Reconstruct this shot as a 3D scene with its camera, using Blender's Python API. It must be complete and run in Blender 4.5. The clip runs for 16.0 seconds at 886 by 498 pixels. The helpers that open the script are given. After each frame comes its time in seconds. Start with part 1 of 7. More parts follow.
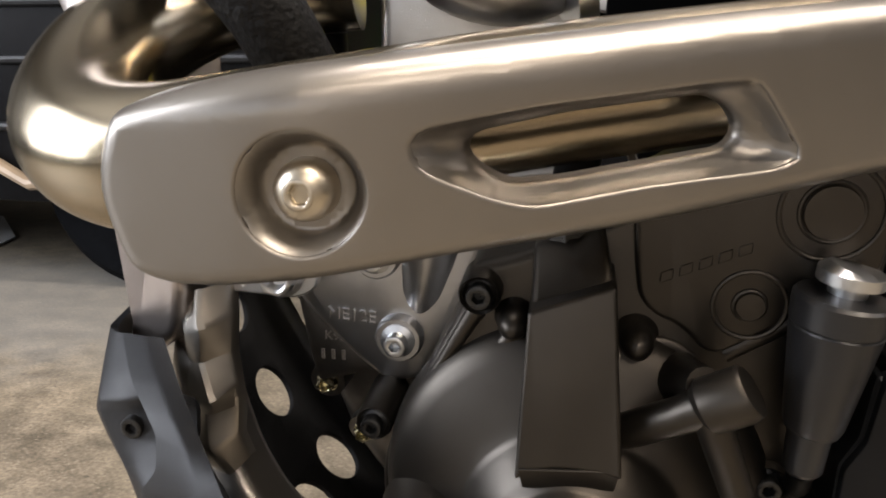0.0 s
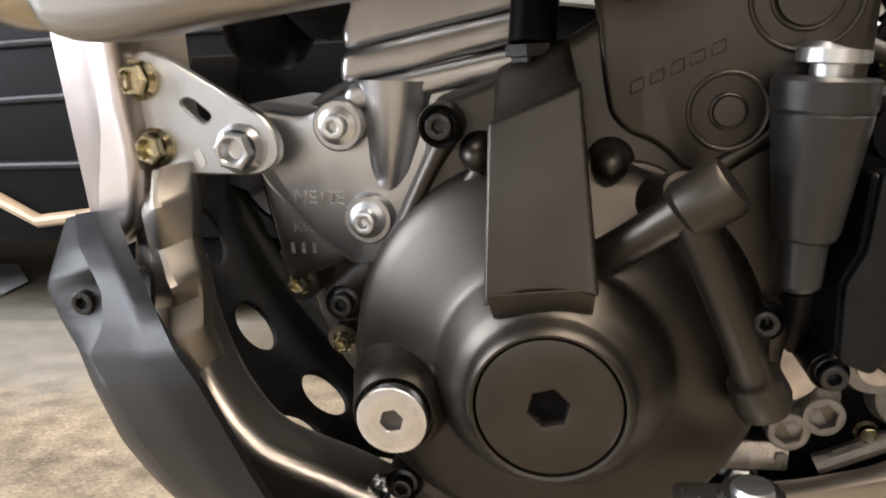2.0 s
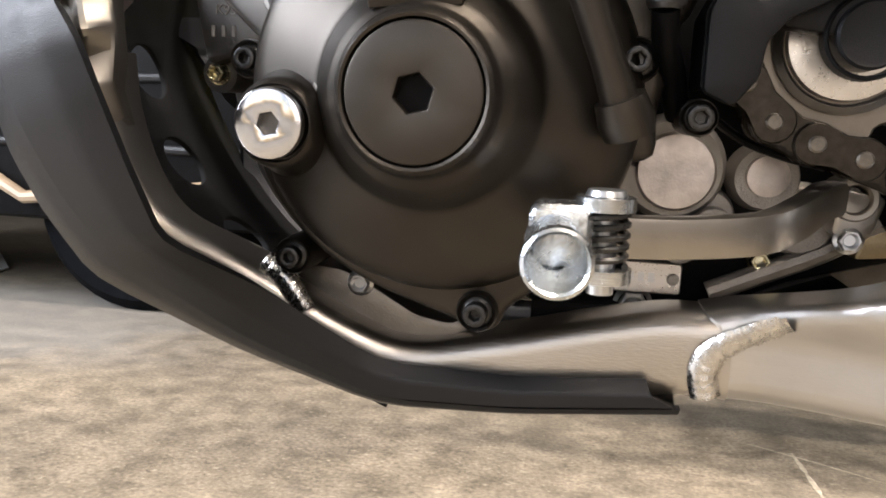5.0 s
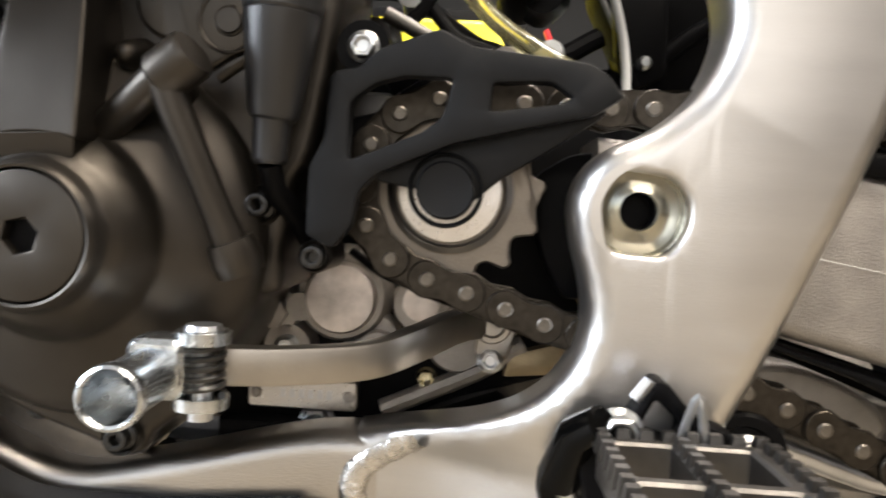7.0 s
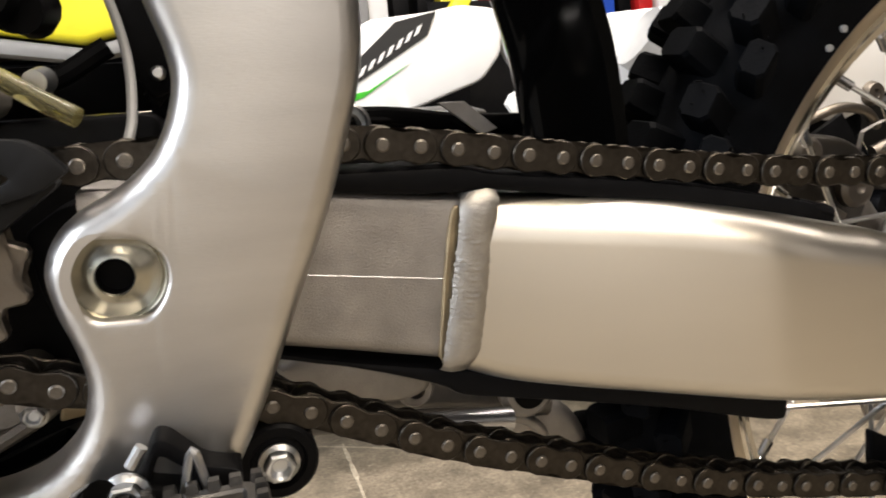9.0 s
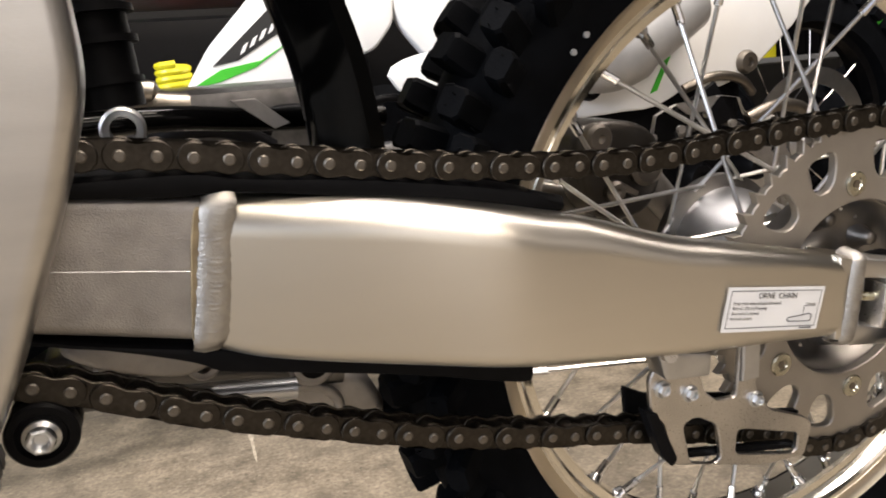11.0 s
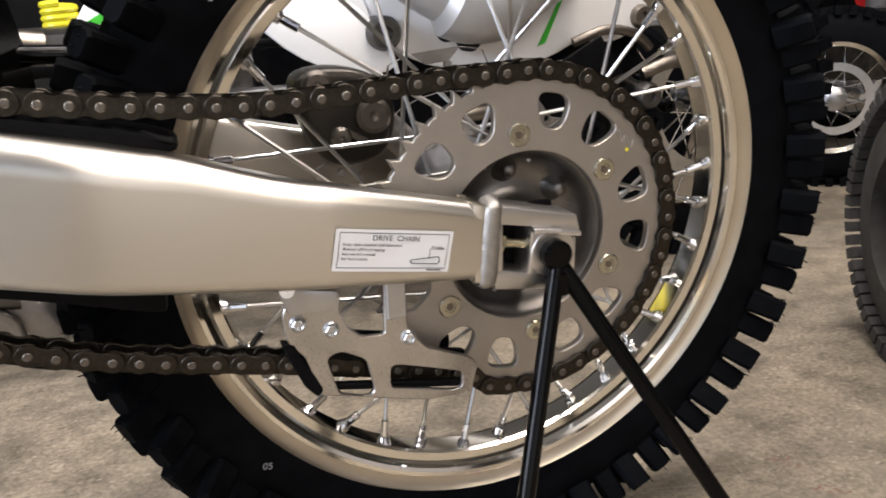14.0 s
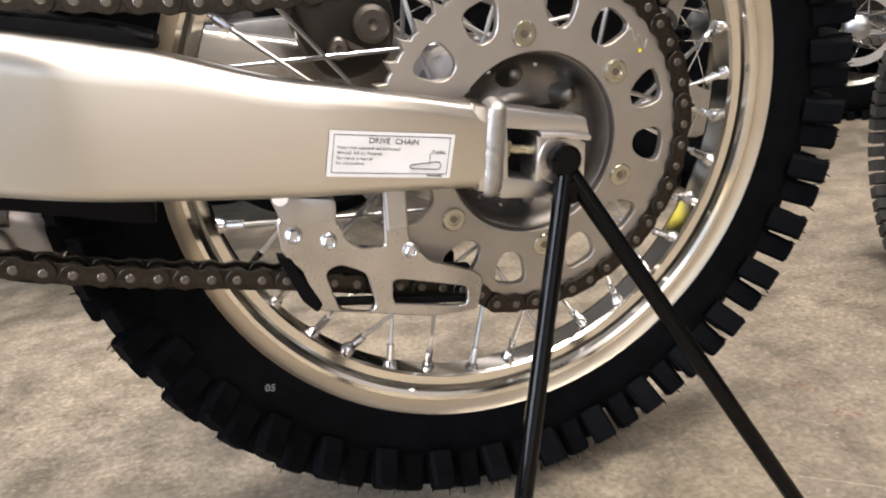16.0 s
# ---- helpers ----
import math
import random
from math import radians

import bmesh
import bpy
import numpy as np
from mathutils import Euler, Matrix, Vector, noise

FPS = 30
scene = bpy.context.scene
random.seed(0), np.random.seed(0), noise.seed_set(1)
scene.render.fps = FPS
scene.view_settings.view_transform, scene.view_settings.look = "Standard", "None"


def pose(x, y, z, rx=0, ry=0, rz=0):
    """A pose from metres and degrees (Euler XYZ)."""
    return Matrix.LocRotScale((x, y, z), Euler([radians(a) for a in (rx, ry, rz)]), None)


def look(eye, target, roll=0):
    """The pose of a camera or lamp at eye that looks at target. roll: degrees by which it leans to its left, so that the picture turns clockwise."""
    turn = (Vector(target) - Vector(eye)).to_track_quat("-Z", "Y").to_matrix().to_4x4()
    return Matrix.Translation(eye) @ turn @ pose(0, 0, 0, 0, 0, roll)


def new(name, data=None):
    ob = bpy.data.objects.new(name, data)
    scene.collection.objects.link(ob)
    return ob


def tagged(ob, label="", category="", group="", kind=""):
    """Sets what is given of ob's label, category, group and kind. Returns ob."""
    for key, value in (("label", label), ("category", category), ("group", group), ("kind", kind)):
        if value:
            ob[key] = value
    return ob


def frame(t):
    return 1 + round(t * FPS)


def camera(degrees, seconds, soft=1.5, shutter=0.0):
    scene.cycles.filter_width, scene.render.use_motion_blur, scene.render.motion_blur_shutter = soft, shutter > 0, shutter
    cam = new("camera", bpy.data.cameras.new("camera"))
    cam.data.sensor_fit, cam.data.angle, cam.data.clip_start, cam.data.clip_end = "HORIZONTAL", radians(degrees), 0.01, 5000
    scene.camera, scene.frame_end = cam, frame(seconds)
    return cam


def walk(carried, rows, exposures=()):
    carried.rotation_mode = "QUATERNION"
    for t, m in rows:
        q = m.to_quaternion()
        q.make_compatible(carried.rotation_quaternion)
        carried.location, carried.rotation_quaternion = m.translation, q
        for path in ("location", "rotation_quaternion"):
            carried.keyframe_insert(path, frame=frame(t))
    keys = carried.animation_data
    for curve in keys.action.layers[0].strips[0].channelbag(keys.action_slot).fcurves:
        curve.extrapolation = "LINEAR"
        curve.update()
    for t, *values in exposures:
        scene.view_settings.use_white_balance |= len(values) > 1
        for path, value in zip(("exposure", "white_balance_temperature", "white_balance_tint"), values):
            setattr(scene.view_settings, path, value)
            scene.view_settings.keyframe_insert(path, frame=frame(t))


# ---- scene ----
cam = camera(60.9, 16.0, 1.75, 0.35)
# The machine leans a little towards the prop stand on its left side.
LEAN = Matrix.Translation((0, 0.03, 0)) @ Matrix.Rotation(radians(5.5), 4, "X") @ Matrix.Translation((0, -0.03, 0))
PATH = [
    (0, (-0.172, -0.306, 0.597), (-0.499, 1.565, -0.03), -0.0),
    (0.5, (-0.175, -0.31, 0.586), (-0.545, 1.554, -0.037), -1.4),
    (1, (-0.172, -0.312, 0.566), (-0.541, 1.56, -0.035), -2.3),
    (1.5, (-0.165, -0.31, 0.552), (-0.527, 1.582, 0.012), -2.5),
    (2, (-0.156, -0.307, 0.528), (-0.527, 1.59, 0.014), -3.1),
    (2.5, (-0.149, -0.306, 0.514), (-0.513, 1.592, -0.001), -3.0),
    (3, (-0.141, -0.312, 0.498), (-0.49, 1.584, -0.036), -2.5),
    (3.5, (-0.135, -0.317, 0.484), (-0.477, 1.584, -0.034), -1.8),
    (3.7, (-0.132, -0.318, 0.473), (-0.464, 1.591, -0.022), -1.1),
    (5.8, (-0.094, -0.332, 0.417), (-0.447, 1.619, 0.16), 4.3),
    (6, (-0.086, -0.332, 0.419), (-0.398, 1.631, 0.203), 4.3),
    (6.5, (-0.059, -0.336, 0.428), (-0.299, 1.644, 0.274), 3.9),
    (7, (-0.022, -0.34, 0.443), (-0.12, 1.655, 0.341), 3.1),
    (7.5, (0.003, -0.339, 0.451), (0.065, 1.657, 0.348), 2.1),
    (8, (0.03, -0.342, 0.456), (0.236, 1.644, 0.353), 1.0),
    (8.5, (0.05, -0.34, 0.475), (0.473, 1.601, 0.241), -1.8),
    (9, (0.068, -0.351, 0.503), (0.626, 1.522, 0.082), -3.7),
    (9.5, (0.081, -0.362, 0.513), (0.704, 1.484, 0.06), -3.7),
    (10, (0.101, -0.381, 0.527), (0.76, 1.442, 0.035), -3.8),
    (10.2, (0.109, -0.388, 0.527), (0.779, 1.429, 0.029), -4.2),
    (12.3, (0.232, -0.472, 0.508), (0.857, 1.308, -0.157), -1.5),
    (12.5, (0.247, -0.477, 0.505), (0.831, 1.313, -0.171), -1.2),
    (13, (0.294, -0.494, 0.505), (0.824, 1.324, -0.137), -2.2),
    (13.5, (0.329, -0.509, 0.51), (0.901, 1.293, -0.144), -2.0),
    (14, (0.356, -0.527, 0.512), (0.984, 1.253, -0.149), -2.3),
    (14.5, (0.374, -0.541, 0.508), (1.015, 1.234, -0.154), -2.7),
    (15, (0.372, -0.545, 0.487), (0.998, 1.197, -0.27), -2.5),
    (15.5, (0.37, -0.54, 0.475), (0.986, 1.17, -0.36), -2.5),
    (16, (0.366, -0.517, 0.477), (0.938, 1.234, -0.302), -3.6),
]
EXPOSURES = [(0.0, -0.60, 6500, 15), (0.5, -0.36, 6500, 15), (1.0, -0.05, 6500, 15), (1.5, 0.0, 6500, 15), (2.5, 0.08, 6600, 14), (3.5, 0.1, 6750, 16), (6.0, 0.1, 6180, 14), (7.0, 0.1, 6300, 12), (8.0, -0.08, 6480, 13),
             (8.5, -0.33, 6480, 13), (9.0, -0.44, 6480, 13), (9.5, -0.34, 6500, 13), (10.2, -0.38, 6480, 14), (12.5, -0.62, 6080, 16), (14.5, -0.58, 6080, 16), (15.0, -0.3, 6080, 16), (16.0, -0.15, 6080, 16)]
walk(cam, [(t, LEAN @ look(eye, target, roll)) for t, eye, target, roll in PATH], EXPOSURES)

# ---- light: an open shop door behind the camera, daylight, ceiling lamps and unseen front fill ----
world = bpy.data.worlds.new("shop_world")
scene.world = world
world.use_nodes = True
wn = world.node_tree.nodes
sky = wn.new("ShaderNodeTexSky")
sky.sky_type = "NISHITA"
sky.sun_disc = False
sky.sun_elevation, sky.sun_rotation = radians(40), radians(200)
world.node_tree.links.new(sky.outputs[0], wn["Background"].inputs[0])
wn["Background"].inputs[1].default_value = 0.10


def area_lamp(name, eye, target, sx, sy, watts, color):
    data = bpy.data.lights.new(name, "AREA")
    data.shape, data.size, data.size_y, data.energy, data.color = "RECTANGLE", sx, sy, watts, color
    ob = new(name, data)
    ob.matrix_world = look(eye, target)
    return ob


area_lamp("doorway_light", (-3.6, -1.2, 1.7), (0.0, 0.1, 0.35), 2.6, 2.2, 335, (0.88, 0.94, 1.0))
# Three unseen fill panels, added so metal facing the camera has bright reflections.
area_lamp("front_fill_light", (-2.7, -4.7, 1.45), (-1.2, 0.0, 0.7), 2.6, 2.3, 14, (0.92, 0.96, 1.0))
area_lamp("front_fill_light", (0.65, -4.7, 1.15), (0.5, 0.0, 0.7), 2.6, 2.2, 28, (1.0, 0.92, 0.82))
area_lamp("front_fill_light", (4.0, -4.7, 1.45), (2.0, 0.0, 0.9), 2.8, 2.3, 15, (1.0, 0.90, 0.80))
area_lamp("tube_light_front", (0.80, -0.9, 2.75), (0.80, -0.5, 0.0), 1.5, 0.22, 74, (1.0, 0.88, 0.70))
area_lamp("tube_light_door", (1.15, -3.0, 2.8), (1.15, -1.2, 0.0), 2.0, 0.35, 62, (1.0, 0.88, 0.72))
area_lamp("tube_light_back", (0.7, 0.25, 2.85), (0.7, 0.6, 0.3), 2.4, 0.25, 136, (1.0, 0.92, 0.82))
area_lamp("tube_light_side", (2.6, -0.2, 2.7), (1.9, 0.2, 0.0), 0.25, 2.0, 26, (1.0, 0.91, 0.80))

# ---- materials ----
def material(name, color, rough=0.5, metal=0.0, vary=0.15, scale=40.0, bump=0.05, grain=900.0, stretch=(1, 1, 1), rough_vary=0.1,
             coat=0.0, second=None, spec=0.5, trans=0.0):
    """Base colour with two scales of variation, uneven roughness and fine relief."""
    m = bpy.data.materials.new(name)
    m.use_nodes = True
    n, l = m.node_tree.nodes, m.node_tree.links
    b = n["Principled BSDF"]
    b.inputs["Metallic"].default_value = metal
    b.inputs["Coat Weight"].default_value = coat
    b.inputs["Coat Roughness"].default_value = 0.12
    b.inputs["Specular IOR Level"].default_value = spec
    b.inputs["Transmission Weight"].default_value = trans
    tc = n.new("ShaderNodeTexCoord")
    mp = n.new("ShaderNodeMapping")
    mp.inputs["Scale"].default_value = stretch
    l.new(tc.outputs["Object"], mp.inputs["Vector"])
    big, fine = n.new("ShaderNodeTexNoise"), n.new("ShaderNodeTexNoise")
    big.inputs["Scale"].default_value, big.inputs["Detail"].default_value = scale, 5
    fine.inputs["Scale"].default_value, fine.inputs["Detail"].default_value = grain, 3
    l.new(mp.outputs[0], big.inputs["Vector"])
    l.new(mp.outputs[0], fine.inputs["Vector"])
    mix = n.new("ShaderNodeMix")
    mix.data_type, mix.blend_type = "RGBA", "MIX"
    c = Vector(color)
    dark, light = c * (1 - vary), c * (1 + vary)
    if second:
        light = Vector(second)
    mix.inputs[6].default_value, mix.inputs[7].default_value = (*dark, 1), (*[min(1, v) for v in light], 1)
    ramp = n.new("ShaderNodeMapRange")
    ramp.inputs["From Min"].default_value, ramp.inputs["From Max"].default_value = 0.3, 0.7
    l.new(big.outputs["Fac"], ramp.inputs["Value"])
    l.new(ramp.outputs[0], mix.inputs[0])
    l.new(mix.outputs[2], b.inputs["Base Color"])
    rr = n.new("ShaderNodeMapRange")
    rr.inputs["To Min"].default_value, rr.inputs["To Max"].default_value = max(0.03, rough - rough_vary), min(1, rough + rough_vary)
    l.new(fine.outputs["Fac"], rr.inputs["Value"])
    l.new(rr.outputs[0], b.inputs["Roughness"])
    if bump:
        bp = n.new("ShaderNodeBump")
        bp.inputs["Strength"].default_value, bp.inputs["Distance"].default_value = bump, 0.002
        l.new(fine.outputs["Fac"], bp.inputs["Height"])
        l.new(bp.outputs[0], b.inputs["Normal"])
    return m


ALU = material("brushed_aluminium", (0.60, 0.585, 0.565), 0.34, 1.0, 0.07, 50, 0.045, 1300, (0.25, 1, 1.2))
ALU_ARM = material("satin_swingarm_aluminium", (0.64, 0.605, 0.54), 0.30, 1.0, 0.05, 14, 0.0, 900, (0.015, 1, 1.0), 0.03)
brush = ALU_ARM.node_tree
brush.nodes["Principled BSDF"].inputs["Anisotropic"].default_value = 0.75
grain = brush.nodes.new("ShaderNodeCombineXYZ")
grain.inputs[2].default_value = 1.0
brush.links.new(grain.outputs[0], brush.nodes["Principled BSDF"].inputs["Tangent"])
CAST = material("raw_cast_aluminium", (0.52, 0.524, 0.535), 0.32, 1.0, 0.12, 45, 0.06, 1600)
FORGE = material("dull_forged_aluminium", (0.36, 0.34, 0.32), 0.55, 1.0, 0.16, 60, 0.3, 1200)
POLISH = material("bare_machined_aluminium", (0.78, 0.76, 0.74), 0.30, 1.0, 0.06, 60, 0.05, 900)
WELD = material("weld_bead_aluminium", (0.40, 0.385, 0.36), 0.46, 1.0, 0.12, 160, 0.2, 900)
RIM = material("anodised_rim", (0.80, 0.765, 0.685), 0.11, 1.0, 0.05, 20, 0.0, 300, rough_vary=0.03)
LIP = material("satin_rim_lip", (0.60, 0.535, 0.43), 0.34, 1.0, 0.05, 20, 0.0, 300, rough_vary=0.04)
GUIDE = material("tumbled_aluminium_plate", (0.52, 0.50, 0.475), 0.30, 1.0, 0.10, 30, 0.03, 900)
COUNTER = material("brown_grey_steel", (0.21, 0.187, 0.16), 0.42, 1.0, 0.1, 80, 0.1, 900)
SPROCKET = material("matt_anodised_sprocket", (0.42, 0.393, 0.357), 0.5, 1.0, 0.05, 40, 0.04, 900)
HUB = material("dark_satin_cast_hub", (0.21, 0.20, 0.19), 0.36, 1.0, 0.16, 40, 0.12, 1200)
TANEDGE = material("scorched_aluminium", (0.42, 0.34, 0.22), 0.5, 1.0, 0.2, 100, 0.2, 900)
ZINC = material("zinc_plated_steel", (0.66, 0.675, 0.69), 0.32, 1.0, 0.08, 60, 0.01, 500, rough_vary=0.04)
HANGER = material("blue_white_zinc_sheet", (0.62, 0.64, 0.67), 0.38, 1.0, 0.08, 40, 0.01, 700, rough_vary=0.05)
YZINC = material("pale_yellow_zinc_steel", (0.60, 0.55, 0.38), 0.22, 1.0, 0.15, 90, 0.0, 500, rough_vary=0.03)
CHROME = material("bright_steel", (0.75, 0.75, 0.76), 0.12, 1.0, 0.05, 100, 0.02, 600)
SPOKE = material("galvanised_spoke", (0.62, 0.62, 0.62), 0.30, 1.0, 0.06, 60, 0.0, 300, rough_vary=0.03)
PAINT = material("charcoal_engine_paint", (0.058, 0.052, 0.045), 0.36, 0.90, 0.14, 30, 0.09, 3600, rough_vary=0.06, spec=0.5)
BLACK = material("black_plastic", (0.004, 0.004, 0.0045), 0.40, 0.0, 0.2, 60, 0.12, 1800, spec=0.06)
GUARD = material("matt_black_moulded_plastic", (0.008, 0.0085, 0.010), 0.40, 0.0, 0.1, 20, 0.2, 2600, spec=0.34)
GLOSSBLACK = material("gloss_black_paint", (0.002, 0.002, 0.002), 0.10, 0.0, 0.1, 60, 0.01, 500, rough_vary=0.03, spec=0.13)
RUBBER = material("tyre_rubber", (0.0032, 0.0036, 0.0045), 0.62, 0.0, 0.3, 60, 0.2, 700, spec=0.03)
OLDTYRE = material("dusty_grey_tyre", (0.055, 0.052, 0.047), 0.8, 0.0, 0.25, 40, 0.25, 500, spec=0.2)
CHAINSTEEL = material("oiled_dark_chain_steel", (0.046, 0.0405, 0.034), 0.38, 1.0, 0.25, 300, 0.1, 1500)
CHAINPIN = material("chain_rivet_steel", (0.17, 0.155, 0.136), 0.42, 1.0, 0.2, 300, 0.05, 1500)
BOLTBLACK = material("black_oxide_steel", (0.05, 0.05, 0.05), 0.3, 0.8, 0.2, 300, 0.05, 1500)
SHIELD = material("silver_metallic_paint", (0.285, 0.264, 0.238), 0.35, 0.85, 0.06, 20, 0.03, 3000, rough_vary=0.04, coat=0.12)
PEGZINC = material("scratched_blue_zinc", (0.62, 0.65, 0.67), 0.25, 1.0, 0.22, 160, 0.12, 350, (1, 0.3, 1), rough_vary=0.10)
TITAN = material("heat_tinted_exhaust_steel", (0.44, 0.36, 0.25), 0.22, 1.0, 0.12, 12, 0.0, 300, rough_vary=0.03, second=(0.56, 0.49, 0.37))
PIVOT = material("pale_zinc_pivot_nut", (0.50, 0.49, 0.42), 0.24, 1.0, 0.15, 60, 0.0, 500, rough_vary=0.04, second=(0.56, 0.53, 0.42))
WHITE = material("white_plastic", (0.86, 0.86, 0.85), 0.35, 0.0, 0.03, 10, 0.02, 900, coat=0.2)
GREEN = material("green_plastic", (0.05, 0.45, 0.03), 0.35, 0.0, 0.1, 20, 0.02, 900)
YELLOW = material("yellow_plastic", (0.74, 0.66, 0.02), 0.35, 0.0, 0.06, 20, 0.02, 900, coat=0.2)
RED = material("red_plastic", (0.55, 0.02, 0.02), 0.35, 0.0, 0.1, 20, 0.02, 900)
ORANGE = material("orange_plastic", (0.8, 0.16, 0.02), 0.35, 0.0, 0.1, 20, 0.02, 900)
BLUE = material("blue_plastic", (0.02, 0.08, 0.5), 0.4, 0.0, 0.1, 20, 0.02, 900)
LABEL = material("white_label_vinyl", (0.78, 0.78, 0.78), 0.4, 0.0, 0.02, 60, 0.0, 900)
INK = material("dark_print", (0.02, 0.02, 0.02), 0.5, 0.0, 0.05, 60, 0.0, 900)
HOSE = material("clear_yellowed_hose", (0.85, 0.78, 0.45), 0.08, 0.0, 0.1, 60, 0.0, 900, trans=0.9)
DARKGUARD = material("dull_black_guard_plastic", (0.006, 0.0065, 0.0075), 0.42, 0.0, 0.1, 20, 0.15, 2600, spec=0.2)
LEVER = material("dull_grey_forged_lever", (0.37, 0.345, 0.31), 0.34, 1.0, 0.08, 60, 0.05, 900, rough_vary=0.05)
CASTING = material("bright_rough_casting", (0.42, 0.395, 0.36), 0.42, 1.0, 0.08, 40, 0.0, 900, rough_vary=0.04)
GREYPL = material("grey_plastic", (0.22, 0.22, 0.22), 0.5, 0.0, 0.1, 30, 0.05, 900)
SILENCER = material("pale_grey_silencer", (0.42, 0.42, 0.42), 0.4, 0.3, 0.1, 20, 0.03, 900)
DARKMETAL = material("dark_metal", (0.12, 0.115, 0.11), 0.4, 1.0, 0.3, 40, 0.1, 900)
CANISTER = material("satin_black_painted_canister", (0.016, 0.016, 0.017), 0.30, 0.0, 0.1, 30, 0.05, 2600, rough_vary=0.05, spec=0.55)
CAP = material("dull_machined_cap", (0.58, 0.53, 0.50), 0.36, 1.0, 0.22, 120, 0.08, 900)
TANPL = material("tan_plastic_trim", (0.33, 0.25, 0.17), 0.45, 0.0, 0.12, 20, 0.05, 900)
NEWWELD = material("bright_fresh_weld", (0.66, 0.645, 0.62), 0.26, 1.0, 0.15, 200, 0.1, 700)
# Hardly reflects, so the inner skid floor stays near black.
SKIDBLACK = material("matt_near_black_plastic", (0.006, 0.006, 0.006), 0.75, 0.0, 0.3, 60, 0.2, 1500, spec=0.08)
RAIL = material("dull_bare_rail_aluminium", (0.52, 0.49, 0.45), 0.34, 1.0, 0.10, 18, 0.10, 1100, (0.25, 1, 1.2), rough_vary=0.08)
PINKCAST = material("matt_bare_down_tube", (0.56, 0.505, 0.475), 0.38, 1.0, 0.08, 40, 0.06, 900)
WARMPIPE = material("warm_steel_pipe", (0.30, 0.27, 0.23), 0.3, 1.0, 0.3, 30, 0.05, 900)


# ---- mesh tools (x to the rear, y away from the viewer, z up) ----
def part(name, bm, mat, parent=None, label="", angle=35, recalc=True):
    """Links a bmesh as ONE mesh object under a thing or a part."""
    if recalc:
        bmesh.ops.recalc_face_normals(bm, faces=bm.faces)
    me = bpy.data.meshes.new(name)
    bm.to_mesh(me)
    bm.free()
    me.materials.append(mat)
    me.shade_smooth()
    me.set_sharp_from_angle(angle=radians(angle))
    ob = new(name, me)
    if parent is not None:
        ob.parent = parent
    return tagged(ob, label)


def share(name, me, parent, m, label=""):
    """One more object on a mesh that is there already."""
    ob = new(name, me)
    ob.parent = parent
    ob.matrix_basis = m
    return tagged(ob, label)


def spline(pts, n=6, closed=False):
    """A Catmull-Rom curve through the points."""
    p = [Vector(q) for q in pts]
    k, out = len(p), []
    for i in range(k if closed else k - 1):
        if closed:
            a, b, c, d = p[i - 1], p[i], p[(i + 1) % k], p[(i + 2) % k]
        else:
            b, c = p[i], p[i + 1]
            a = p[i - 1] if i else b * 2 - c
            d = p[i + 2] if i + 2 < k else c * 2 - b
        for s in range(n):
            t = s / n
            out.append(0.5 * (2 * b + (c - a) * t + (2 * a - 5 * b + 4 * c - d) * t * t + (3 * b - a - 3 * c + d) * t ** 3))
    if not closed:
        out.append(p[-1])
    return out


def area(loop):
    return sum(a[0] * b[1] - b[0] * a[1] for a, b in zip(loop, loop[1:] + loop[:1])) / 2


def offset(loop, d):
    """Moves a closed, counter-clockwise outline inwards by d."""
    out, k = [], len(loop)
    for i in range(k):
        a, b, c = Vector(loop[i - 1]), Vector(loop[i]), Vector(loop[(i + 1) % k])
        u, v = (b - a).normalized(), (c - b).normalized()
        n1, n2 = Vector((-u.y, u.x)), Vector((-v.y, v.x))
        m = n1 + n2
        m = m / max(0.5, m.length_squared / 2) if m.length > 1e-6 else n1
        out.append(b + m * d)
    return out


def circle(x, z, r, n=24, r2=None, turn=0.0):
    return [Vector((x + r * math.cos(2 * math.pi * i / n + turn), z + (r2 or r) * math.sin(2 * math.pi * i / n + turn))) for i in range(n)]


def rounded(loop, r, n=4):
    """Rounds the corners of an outline."""
    out, k = [], len(loop)
    for i in range(k):
        a, b, c = Vector(loop[i - 1]), Vector(loop[i]), Vector(loop[(i + 1) % k])
        da, dc = min(r, (a - b).length * 0.45), min(r, (c - b).length * 0.45)
        p, q = b + (a - b).normalized() * da, b + (c - b).normalized() * dc
        for s in range(n + 1):
            t = s / n
            out.append(p * (1 - t) ** 2 + b * 2 * t * (1 - t) + q * t * t)
    return out


